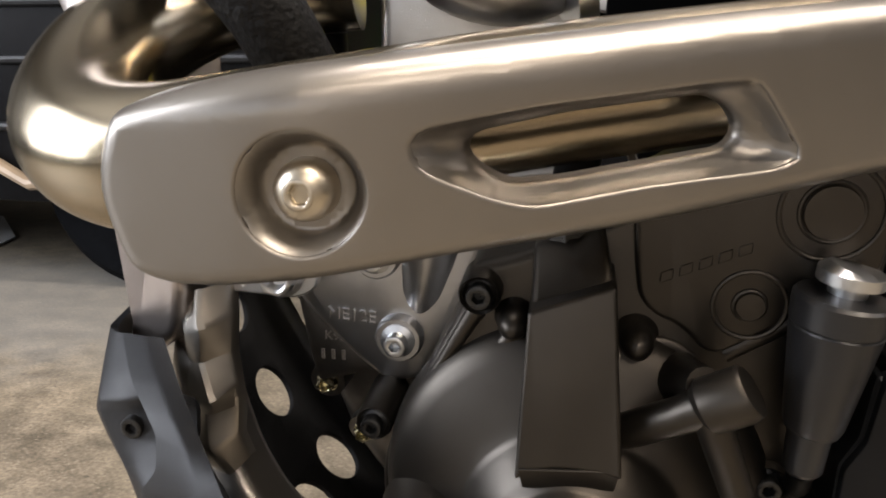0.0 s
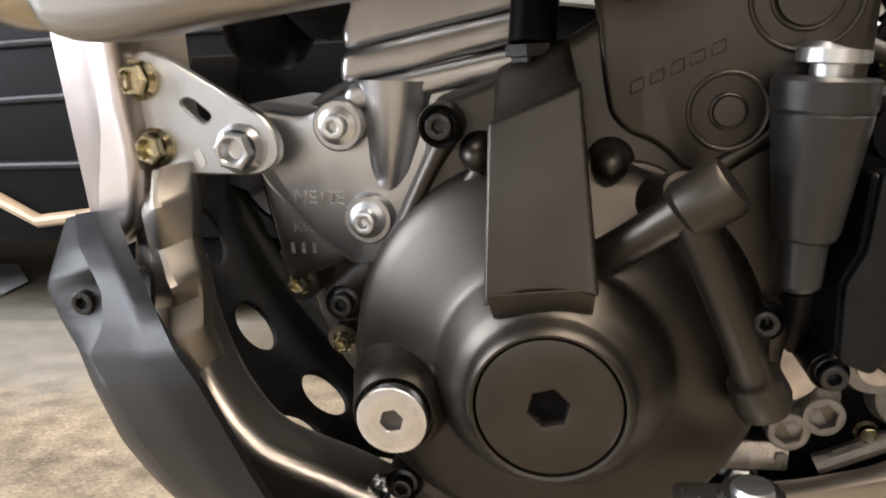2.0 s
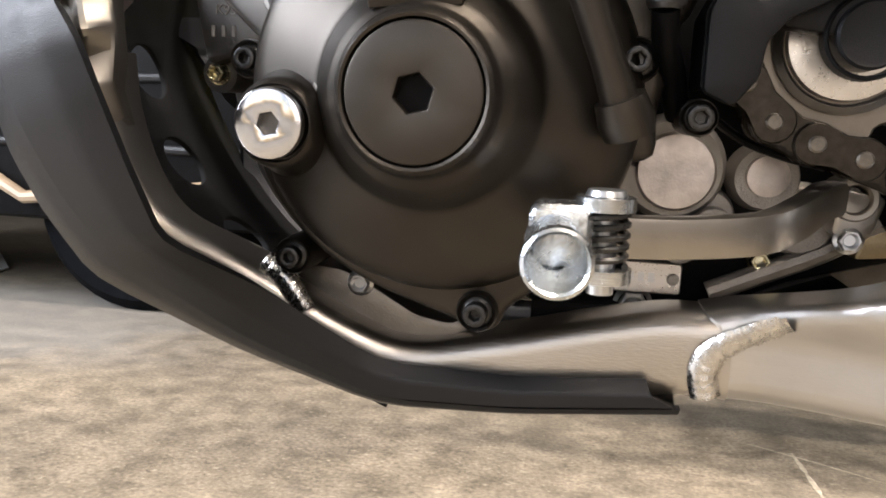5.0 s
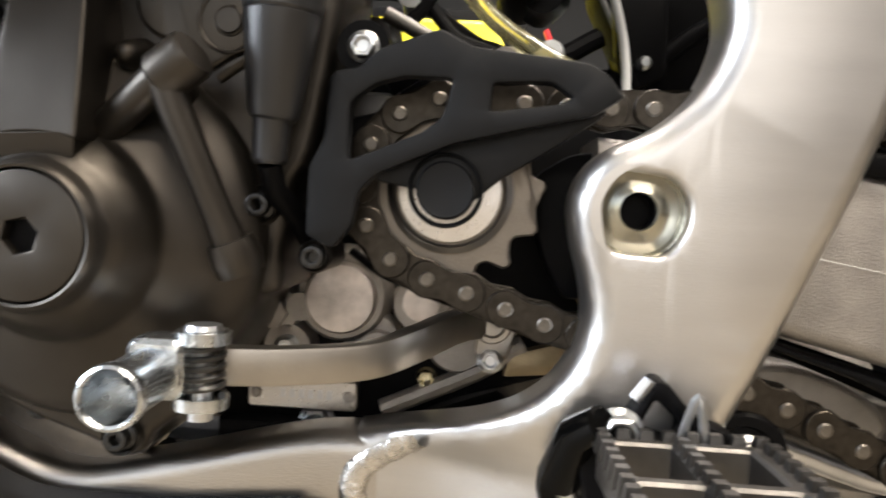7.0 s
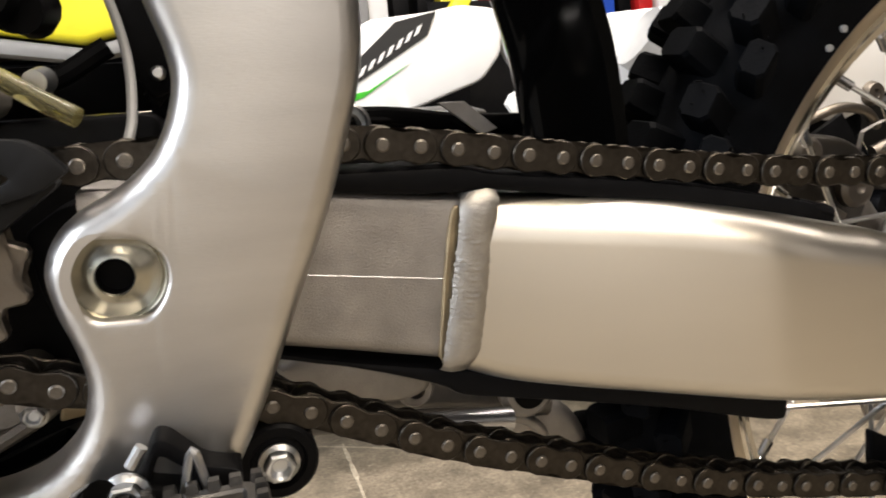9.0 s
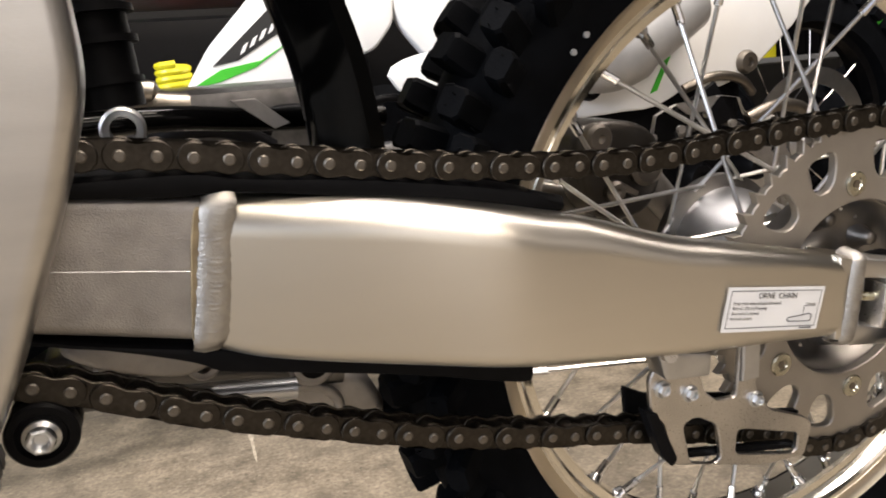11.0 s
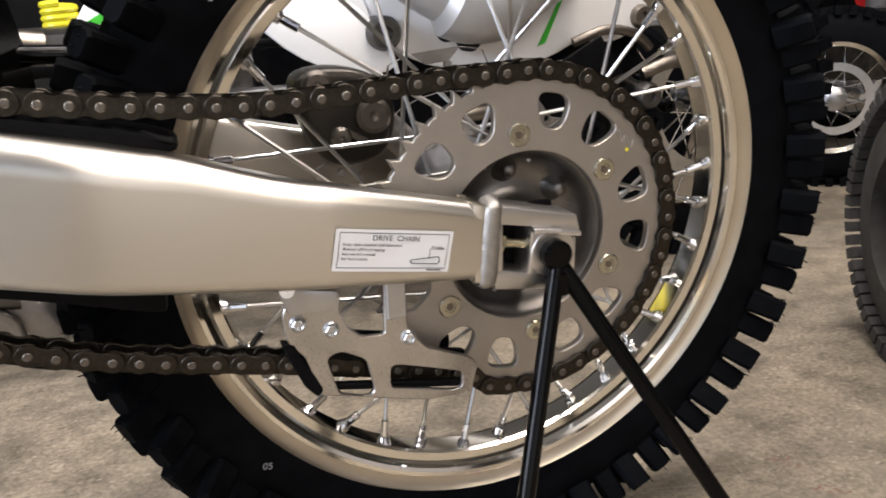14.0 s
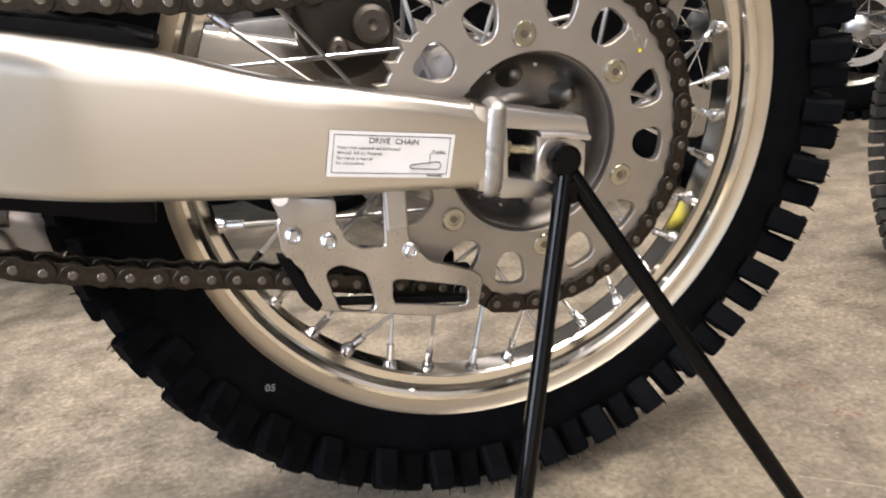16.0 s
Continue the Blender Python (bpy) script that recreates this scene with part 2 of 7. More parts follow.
def plate(loop, y0, y1, bevel=0.001, holes=(), steps=2, back=True, bend=None, bm=None, hole_bevel=None):
    """A slab with a rounded front edge from an outline in x and z, from y0 (front) to y1, with holes through it. bend(x, z): added to y."""
    bm = bm or bmesh.new()
    loop = [Vector(p) for p in loop]
    if area([tuple(p) for p in loop]) < 0:
        loop.reverse()
    fronts, backs = [], []
    for index, (ring, sign) in enumerate([(loop, 1)] + [(h, -1) for h in holes]):
        bev = bevel if not index or hole_bevel is None else hole_bevel[index - 1]
        ring = [Vector(p) for p in ring]
        if area([tuple(p) for p in ring]) < 0:
            ring.reverse()
        levels = []
        for s in range(steps + 1):
            a = math.pi / 2 * s / max(1, steps)
            levels.append((y0 + bev * (1 - math.sin(a)), bev * (1 - math.cos(a))))
        rows = [(y1, 0.0)] + [(y, d) for y, d in levels]
        made = []
        for y, d in rows:
            r = offset(ring, d * sign) if d > 1e-7 else ring
            made.append([bm.verts.new((p.x, y + (bend(p.x, p.y) if bend else 0), p.y)) for p in r])
        for a, b in zip(made, made[1:]):
            for i in range(len(a)):
                j = (i + 1) % len(a)
                bm.faces.new((a[i], a[j], b[j], b[i]))
        fronts.append(made[-1])
        backs.append(made[0])
    for group in ([fronts, backs] if back else [fronts]):
        edges = []
        for ring in group:
            for i in range(len(ring)):
                e = bm.edges.get((ring[i - 1], ring[i]))
                edges.append(e)
        if len(group) == 1:
            f = bm.faces.new(group[0])
            if len(group[0]) > 4:
                bmesh.ops.triangulate(bm, faces=[f])
        else:
            bmesh.ops.triangle_fill(bm, use_beauty=True, use_dissolve=False, edges=edges)
    return bm


def lathe(profile, x, z, n=40, bm=None, close=False):
    """Turns (radius, y) points about an axis along y through x, z."""
    bm = bm or bmesh.new()
    rings = []
    for r, y in profile:
        if r < 1e-6:
            rings.append([bm.verts.new((x, y, z))])
        else:
            rings.append([bm.verts.new((x + r * math.cos(2 * math.pi * i / n), y, z + r * math.sin(2 * math.pi * i / n))) for i in range(n)])
    pairs = list(zip(rings, rings[1:])) + ([(rings[-1], rings[0])] if close else [])
    for a, b in pairs:
        for i in range(n):
            j = (i + 1) % n
            if len(a) == 1 and len(b) > 1:
                bm.faces.new((a[0], b[i], b[j]))
            elif len(b) == 1 and len(a) > 1:
                bm.faces.new((a[i], a[j], b[0]))
            elif len(a) > 1:
                bm.faces.new((a[i], a[j], b[j], b[i]))
    return bm


def tube(pts, radius, n=14, bm=None, caps=True, flat=1.0, inner=0.0):
    """A round bar along points; radius: one number or one for each point. flat: its height against its width."""
    bm = bm or bmesh.new()
    p = [Vector(q) for q in pts]
    rad = radius if isinstance(radius, (list, tuple)) else [radius] * len(p)
    rings, up = [], None
    for i, q in enumerate(p):
        d = (p[min(i + 1, len(p) - 1)] - p[max(i - 1, 0)]).normalized()
        if up is None:
            up = Vector((0, 0, 1)) if abs(d.z) < 0.9 else Vector((1, 0, 0))
        side = d.cross(up).normalized()
        up = side.cross(d).normalized()
        rings.append([bm.verts.new(q + side * rad[i] * math.cos(2 * math.pi * k / n) + up * rad[i] * flat * math.sin(2 * math.pi * k / n)) for k in range(n)])
    for a, b in zip(rings, rings[1:]):
        for i in range(n):
            bm.faces.new((a[i], a[(i + 1) % n], b[(i + 1) % n], b[i]))
    if caps:
        bm.faces.new(rings[0][::-1])
        bm.faces.new(rings[-1])
    return bm


def loft(rows, bm=None, closed=False, caps=False):
    """Faces between rows of points, row by row. closed: the rows are rings."""
    bm = bm or bmesh.new()
    vs = [[bm.verts.new(q) for q in row] for row in rows]
    for a, b in zip(vs, vs[1:]):
        k = len(a)
        for i in range(k if closed else k - 1):
            j = (i + 1) % k
            bm.faces.new((a[i], a[j], b[j], b[i]))
    if caps:
        bm.faces.new(vs[0][::-1])
        bm.faces.new(vs[-1])
    return bm


def shell(rows, thick, refine=3):
    """A smooth skin through rows of points, given a thickness."""
    fine = [spline(r, refine) for r in rows]
    cols = [spline(list(c), refine) for c in zip(*fine)]
    bm = loft(cols)
    bmesh.ops.recalc_face_normals(bm, faces=bm.faces)
    bmesh.ops.solidify(bm, geom=bm.faces[:], thickness=thick)
    return bm


def soft_line(pts, f=0.2):
    """A polyline whose inner corners are cut a little, so that facets meet in soft edges."""
    p = [Vector(q) for q in pts]
    out = [p[0]]
    for a, b, c in zip(p, p[1:], p[2:]):
        u, v = b + (a - b) * f, b + (c - b) * f
        out += [u, u * 0.25 + b * 0.5 + v * 0.25, v]
    return out + [p[-1]]


def facets(rows, thick, f=0.2):
    """A skin of soft-edged facets through rows of points, with a thickness."""
    fine = [soft_line(r, f) for r in rows]
    bm = loft([soft_line(list(c), f) for c in zip(*fine)])
    bmesh.ops.recalc_face_normals(bm, faces=bm.faces)
    bmesh.ops.solidify(bm, geom=bm.faces[:], thickness=thick)
    return bm


def cut_and_bend(bm, bend, xs=(), zs=()):
    """Cuts a flat slab along x and z lines and then bends it by y += bend(x, z)."""
    for values, normal in ((xs, (1, 0, 0)), (zs, (0, 0, 1))):
        for v in values:
            bmesh.ops.bisect_plane(bm, geom=bm.verts[:] + bm.edges[:] + bm.faces[:], dist=1e-6, plane_co=Vector(normal) * v, plane_no=normal)
    for v in bm.verts:
        v.co.y += bend(v.co.x, v.co.z)
    return bm


def weld(pts, across, width, height, pitch=0.0026, ripple=0.00035, seed=1):
    """A flat weld bead along points, its ripples bowed across it."""
    rng = random.Random(seed)
    line = [Vector(p) for p in pts]
    dist = [0.0]
    for a, b in zip(line, line[1:]):
        dist.append(dist[-1] + (b - a).length)
    n = max(8, int(dist[-1] / 0.0006))
    wob = [rng.uniform(-1, 1) for _ in range(400)]
    rows = []
    for i in range(n + 1):
        s = dist[-1] * i / n
        k = max(j for j in range(len(dist) - 1) if dist[j] <= s + 1e-9)
        p = line[k].lerp(line[k + 1], (s - dist[k]) / max(1e-9, dist[k + 1] - dist[k]))
        t = (line[min(k + 2, len(line) - 1)] - line[max(k - 1, 0)]).normalized()
        a = Vector(across)
        a = (a - t * a.dot(t)).normalized()
        nrm = a.cross(t).normalized()
        row = []
        for j in range(11):
            v = -1 + j * 0.2
            ph = (s + 0.35 * width * (1 - v * v)) / pitch
            q = ph - math.floor(ph)
            w = wob[int(ph) % 400]
            h = height * (1 - abs(v) ** 2.6) + (ripple * (1 - q) * (1 + 0.5 * w) * (1 - v * v) ** 0.5 if abs(v) < 1 else 0)
            row.append(p + a * (v * width / 2 * (1 + 0.05 * w)) + nrm * (h - 0.0006))
        rows.append(row)
    return loft(rows)


def box(x0, x1, y0, y1, z0, z1, bevel=0.0, bm=None, seg=2):
    bm2 = bmesh.new()
    bmesh.ops.create_cube(bm2, size=1)
    bmesh.ops.scale(bm2, vec=(x1 - x0, y1 - y0, z1 - z0), verts=bm2.verts)
    if bevel:
        bmesh.ops.bevel(bm2, geom=bm2.edges[:], offset=bevel, segments=seg, affect="EDGES", profile=0.6)
    bmesh.ops.translate(bm2, vec=((x0 + x1) / 2, (y0 + y1) / 2, (z0 + z1) / 2), verts=bm2.verts)
    if bm is None:
        return bm2
    me = bpy.data.meshes.new("tmp")
    bm2.to_mesh(me)
    bm2.free()
    bm.from_mesh(me)
    bpy.data.meshes.remove(me)
    return bm


def bolt_mesh(r, head, mat, socket="hex", flange=1.35, recess=0.5):
    """A screw head that faces the viewer: flange, head, and a socket, centred on 0, its seat at y = 0."""
    bm = bmesh.new()
    fl = r * flange
    if socket == "flange":
        lathe([(fl, 0), (fl, -head * 0.22), (r * 1.05, -head * 0.45)], 0, 0, 28, bm)
        hexa = circle(0, 0, r * 1.06, 6)
        cup = circle(0, 0, r * 0.62, 18)
        plate(hexa, -head, -head * 0.2, r * 0.12, [cup], 1, True, None, bm)
        lathe([(r * 0.62, -head * 0.9), (r * 0.5, -head * 0.45), (0, -head * 0.45)], 0, 0, 18, bm)
    else:
        cup = circle(0, 0, r * recess, 6, turn=0.3)
        lathe([(fl, 0), (fl, -head * 0.16), (r, -head * 0.3), (r, -head * 0.75)], 0, 0, 28, bm)
        plate(circle(0, 0, r, 28), -head, -head * 0.4, r * 0.18, [cup], 2, True, None, bm)
        lathe([(r * recess * 1.05, -head * 0.4), (0, -head * 0.38)], 0, 0, 12, bm)
    bmesh.ops.recalc_face_normals(bm, faces=bm.faces)
    me = bpy.data.meshes.new("bolt")
    bm.to_mesh(me)
    bm.free()
    me.materials.append(mat)
    me.shade_smooth()
    me.set_sharp_from_angle(angle=radians(32))
    return me


BOLT_GOLD = bolt_mesh(0.0037, 0.006, YZINC, "flange")
BOLT_ZINC = bolt_mesh(0.0062, 0.007, ZINC, "flange")
BOLT_BIG = bolt_mesh(0.0070, 0.009, ZINC, "flange")
BOLT_MID = bolt_mesh(0.0056, 0.008, YZINC, "flange")
BOLT_BLACK = bolt_mesh(0.0042, 0.007, BOLTBLACK, "hex", 1.45)
BOLT_CASE = bolt_mesh(0.0046, 0.0075, ZINC, "hex", 1.55, 0.45)
BOLT_SMALL = bolt_mesh(0.0042, 0.004, ZINC, "flange")


def bolt(me, x, y, z, parent, label="", name="bolt", turn=0):
    return share(name, me, parent, pose(x, y, z, 0, turn, 0), label)


def lettering(text, size, depth, m, mat, parent, name="lettering", label="", align="CENTER"):
    """Raised letters of the built-in font as a mesh."""
    cu = bpy.data.curves.new(name, "FONT")
    cu.body, cu.size, cu.extrude, cu.align_x = text, size, depth, align
    tmp = bpy.data.objects.new("tmp", cu)
    scene.collection.objects.link(tmp)
    me = bpy.data.meshes.new_from_object(tmp.evaluated_get(bpy.context.evaluated_depsgraph_get()))
    bpy.data.objects.remove(tmp)
    me.materials.clear()
    me.materials.append(mat)
    ob = new(name, me)
    ob.parent = parent
    ob.matrix_basis = m
    return tagged(ob, label)


def front(x, y, z, turn=0.0):
    """The pose of flat writing that faces the viewer, turned in its plane."""
    return pose(x, y, z) @ pose(0, 0, 0, 90, 0, 0) @ pose(0, 0, 0, 0, 0, turn)

# ---- the shop ----
def floor_material():
    m = bpy.data.materials.new("worn_concrete")
    m.use_nodes = True
    n, l = m.node_tree.nodes, m.node_tree.links
    b = n["Principled BSDF"]
    tc = n.new("ShaderNodeTexCoord")
    a, c, d = (n.new("ShaderNodeTexNoise") for _ in range(3))
    for t, s, k in ((a, 2.2, 6), (c, 16, 8), (d, 150, 8)):
        t.inputs["Scale"].default_value, t.inputs["Detail"].default_value, t.inputs["Roughness"].default_value = s, k, 0.62
        l.new(tc.outputs["Object"], t.inputs["Vector"])
    r1 = n.new("ShaderNodeValToRGB")
    r1.color_ramp.elements[0].position, r1.color_ramp.elements[0].color = 0.34, (0.135, 0.116, 0.088, 1)
    r1.color_ramp.elements[1].position, r1.color_ramp.elements[1].color = 0.70, (0.325, 0.276, 0.208, 1)
    l.new(c.outputs["Fac"], r1.inputs[0])
    r2 = n.new("ShaderNodeValToRGB")
    r2.color_ramp.elements[0].position, r2.color_ramp.elements[0].color = 0.36, (0.72, 0.72, 0.72, 1)
    r2.color_ramp.elements[1].position, r2.color_ramp.elements[1].color = 0.62, (1.1, 1.08, 1.04, 1)
    l.new(a.outputs["Fac"], r2.inputs[0])
    mx = n.new("ShaderNodeMix")
    mx.data_type, mx.blend_type = "RGBA", "MULTIPLY"
    mx.inputs[0].default_value = 1
    l.new(r1.outputs[0], mx.inputs[6])
    l.new(r2.outputs[0], mx.inputs[7])
    mx2 = n.new("ShaderNodeMix")
    mx2.data_type, mx2.blend_type = "RGBA", "OVERLAY"
    mx2.inputs[0].default_value = 0.36
    l.new(mx.outputs[2], mx2.inputs[6])
    sp = n.new("ShaderNodeMapRange")
    sp.inputs["From Min"].default_value, sp.inputs["From Max"].default_value = 0.36, 0.64
    sp.inputs["To Min"].default_value, sp.inputs["To Max"].default_value = 0.12, 0.86
    l.new(d.outputs["Fac"], sp.inputs["Value"])
    l.new(sp.outputs[0], mx2.inputs[7])
    # pale scuffs and dark flecks drawn out along the traffic's direction
    last = mx2.outputs[2]
    for scale, turn, lo, hi, colour, amount in ((150, 35, 0.60, 0.70, (0.42, 0.37, 0.28, 1), 0.6), (95, -55, 0.60, 0.70, (0.40, 0.35, 0.265, 1), 0.55), (110, 20, 0.60, 0.70, (0.05, 0.043, 0.036, 1), 0.6), (30, 70, 0.58, 0.72, (0.085, 0.073, 0.058, 1), 0.5)):
        mp, sc, mk, bl = (n.new(k) for k in ("ShaderNodeMapping", "ShaderNodeTexNoise", "ShaderNodeMapRange", "ShaderNodeMix"))
        mp.inputs["Rotation"].default_value, mp.inputs["Scale"].default_value = (0, 0, radians(turn)), (0.62, 1, 1)
        mp.inputs["Location"].default_value = (turn * 0.1, scale * 0.03, 0)
        l.new(tc.outputs["Object"], mp.inputs["Vector"])
        l.new(mp.outputs[0], sc.inputs["Vector"])
        sc.inputs["Scale"].default_value, sc.inputs["Detail"].default_value, sc.inputs["Roughness"].default_value = scale, 5, 0.6
        mk.inputs["From Min"].default_value, mk.inputs["From Max"].default_value, mk.inputs["To Max"].default_value = lo, hi, amount
        l.new(sc.outputs["Fac"], mk.inputs["Value"])
        bl.data_type = "RGBA"
        bl.inputs[7].default_value = colour
        l.new(mk.outputs[0], bl.inputs[0])
        l.new(last, bl.inputs[6])
        last = bl.outputs[2]
    # soft grey band beyond the machine: its light and shade painted in, edges noisy
    xyz, band_noise = n.new("ShaderNodeSeparateXYZ"), n.new("ShaderNodeTexNoise")
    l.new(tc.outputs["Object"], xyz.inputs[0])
    band_noise.inputs["Scale"].default_value, band_noise.inputs["Detail"].default_value, band_noise.inputs["Roughness"].default_value = 5.5, 8, 0.7
    l.new(tc.outputs["Object"], band_noise.inputs["Vector"])
    tone_band = None
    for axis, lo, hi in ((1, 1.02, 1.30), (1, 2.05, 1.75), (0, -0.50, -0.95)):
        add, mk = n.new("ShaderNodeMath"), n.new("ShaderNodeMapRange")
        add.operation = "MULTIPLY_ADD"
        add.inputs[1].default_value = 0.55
        l.new(band_noise.outputs["Fac"], add.inputs[0])
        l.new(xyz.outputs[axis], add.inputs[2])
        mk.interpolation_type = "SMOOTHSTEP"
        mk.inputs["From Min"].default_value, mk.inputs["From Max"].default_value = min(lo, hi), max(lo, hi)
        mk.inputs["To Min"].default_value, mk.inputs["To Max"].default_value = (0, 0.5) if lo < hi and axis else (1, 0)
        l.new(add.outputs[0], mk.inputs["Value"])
        if tone_band is None:
            tone_band = mk.outputs[0]
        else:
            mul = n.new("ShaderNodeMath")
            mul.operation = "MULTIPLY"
            l.new(tone_band, mul.inputs[0])
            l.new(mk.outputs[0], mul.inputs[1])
            tone_band = mul.outputs[0]
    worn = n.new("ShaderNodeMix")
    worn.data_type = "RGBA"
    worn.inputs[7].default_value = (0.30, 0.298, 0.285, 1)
    l.new(tone_band, worn.inputs[0])
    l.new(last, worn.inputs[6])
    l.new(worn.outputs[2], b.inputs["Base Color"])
    rr = n.new("ShaderNodeMapRange")
    rr.inputs["To Min"].default_value, rr.inputs["To Max"].default_value = 0.3, 0.7
    l.new(c.outputs["Fac"], rr.inputs["Value"])
    l.new(rr.outputs[0], b.inputs["Roughness"])
    bp = n.new("ShaderNodeBump")
    bp.inputs["Strength"].default_value, bp.inputs["Distance"].default_value = 0.10, 0.003
    l.new(d.outputs["Fac"], bp.inputs["Height"])
    l.new(bp.outputs[0], b.inputs["Normal"])
    return m


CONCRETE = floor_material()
WALL = material("painted_plaster_wall", (0.06, 0.056, 0.05), 0.8, 0, 0.08, 2, 0.1, 60)
CEIL = material("ceiling_board", (0.50, 0.49, 0.47), 0.85, 0, 0.05, 2, 0.1, 60)

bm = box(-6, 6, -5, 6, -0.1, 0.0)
floor = tagged(part("floor", bm, CONCRETE), "worn mottled beige grey concrete shop floor with a soft band of light and shade painted in", "floor", kind="structure")
SCUFF = material("pale_scratch_in_concrete", (0.40, 0.35, 0.27), 0.7, 0, 0.25, 120, 0.1, 700)
REDPAINT = material("faded_red_paint_rub", (0.22, 0.125, 0.095), 0.7, 0, 0.3, 200, 0.2, 700)


def ribbon(pts, width, seed):
    """A thin uneven streak lying on the floor."""
    rng = random.Random(seed)
    line = spline([Vector((x, y, 0.0004)) for x, y in pts], 8)
    rows = []
    for i, p in enumerate(line):
        d = (line[min(i + 1, len(line) - 1)] - line[max(i - 1, 0)]).normalized()
        side = Vector((-d.y, d.x, 0)) * width * rng.uniform(0.2, 0.6) * math.sin(math.pi * (i + 0.4) / len(line)) ** 0.5
        rows.append([p + side, p - side])
    return loft(rows)


for k, (pts, width) in enumerate((([(0.750, -0.076), (0.766, -0.083), (0.775, -0.079), (0.778, -0.070)], 0.0018), ([(0.778, -0.070), (0.812, -0.104), (0.841, -0.128), (0.868, -0.152), (0.904, -0.182)], 0.0013),
                                  ([(0.823, -0.171), (0.854, -0.185), (0.886, -0.197)], 0.0012), ([(0.773, 0.032), (0.804, 0.022), (0.841, 0.010)], 0.0012), ([(0.687, -0.101), (0.711, -0.120), (0.737, -0.133)], 0.0012), ([(0.222, 0.84), (0.220, 0.726), (0.216, 0.60)], 0.008), ([(0.16, 0.862), (0.24, 0.812), (0.32, 0.756)], 0.006))):
    part("scratch", ribbon(pts, width, k), SCUFF, floor, "pale curved scratch")
rng = random.Random(31)
for x0, y0, x1, y1, count in ((0.928, 0.028, 0.940, 0.002, 9), (0.925, -0.035, 0.948, -0.068, 12)):
    for k in range(count):
        f = rng.random()
        x, y = x0 + (x1 - x0) * f + rng.uniform(-0.007, 0.007), y0 + (y1 - y0) * f + rng.uniform(-0.006, 0.006)
        part("paint_rub", ribbon([(x, y), (x + 0.002, y - 0.002), (x + rng.uniform(0.002, 0.008), y + rng.uniform(-0.008, 0.002))], rng.uniform(0.0015, 0.004), k), REDPAINT, floor)
tagged(part("ceiling", box(-6, 6, -5, 6, 3.2, 3.3), CEIL), "plain ceiling of the shop", "ceiling", kind="structure")
tagged(part("wall_north", box(-6, 6, 6, 6.15, 0, 3.2), WALL), "plain shop wall behind the rows of bikes", "wall", kind="structure")
tagged(part("wall_east", box(6, 6.15, -5, 6, 0, 3.2), WALL), "plain painted shop wall", "wall", kind="structure")
tagged(part("wall_west", box(-6.15, -6, -5, 6, 0, 3.2), WALL), "plain painted shop wall", "wall", kind="structure")
w = [(-6, 0), (6, 0), (6, 3.2), (-6, 3.2)]
hole = [(-4.2, 0.02), (0.6, 0.02), (0.6, 2.7), (-4.2, 2.7)]
tagged(part("wall_south", plate(w, -5.15, -5.0, 0.0, [hole], 0), WALL), "shop wall with a wide open doorway", "wall", kind="structure")

# ---- the motorcycle: one thing, its parts in the machine's own upright axes ----
bike = tagged(new("motorcycle"), "black and silver motocross bike held up by a prop stand", "motorcycle")
bike.matrix_basis = LEAN
AX, AZ, WY = 0.588, 0.336, 0.030
PH = radians(95)


def wheel_point(r, a, y):
    return Vector((AX + r * math.cos(a), y, AZ + r * math.sin(a)))


# rim: a bright channel with two lips
rim_half = [(0.2215, 0.0), (0.2212, 0.010), (0.2225, 0.0135), (0.2290, 0.0150), (0.2310, 0.0175), (0.2320, 0.0225), (0.2350, 0.0245), (0.2440, 0.0262), (0.2475, 0.0285), (0.2500, 0.0312), (0.2512, 0.0295), (0.2500, 0.0275), (0.2420, 0.0235)]
rim_loop = [(r, WY - y) for r, y in rim_half[::-1]] + [(r, WY + y) for r, y in rim_half[1:]]
rim = part("wheel", lathe(rim_loop, AX, AZ, 128, close=True), RIM, bike, "bright anodised aluminium spoked rear wheel", 22)
for side in (-1, 1):
    part("rim_lip", lathe([(r, WY + side * y) for r, y in ((0.2380, 0.0240), (0.2384, 0.0256), (0.2440, 0.0268), (0.2475, 0.0291), (0.2502, 0.0318), (0.2518, 0.0298))], AX, AZ, 128), LIP, rim, "satin outer lip of the rim", 40)
# tyre carcass and knobs
prof = []
for i in range(15):
    a = math.pi * (i / 14)
    prof.append((0.249 + 0.061 * math.sin(a) ** 0.95, WY - 0.051 * math.cos(a) * (0.62 + 0.38 * math.sin(a))))
tyre = part("tyre", lathe(prof, AX, AZ, 120, close=True), RUBBER, rim, "new black knobby tyre")


def knob_mesh(w, l, h, lean):
    bm = bmesh.new()
    rows = []
    for z, k in ((-0.014, 1.06), (h * 0.30, 1.03), (h * 0.86, 1.0), (h, 0.88)):
        ring = rounded([Vector((sx * w / 2 * k, sy * l / 2 * k)) for sx, sy in ((-1, -1), (1, -1), (1, 1), (-1, 1))], 0.003, 1)
        rows.append([Vector((p.x, p.y + lean * z, z)) for p in ring])
    loft(rows, bm, True, True)
    bmesh.ops.recalc_face_normals(bm, faces=bm.faces)
    me = bpy.data.meshes.new("knob")
    bm.to_mesh(me)
    bm.free()
    me.materials.append(RUBBER)
    me.shade_smooth()
    me.set_sharp_from_angle(angle=radians(30))
    return me


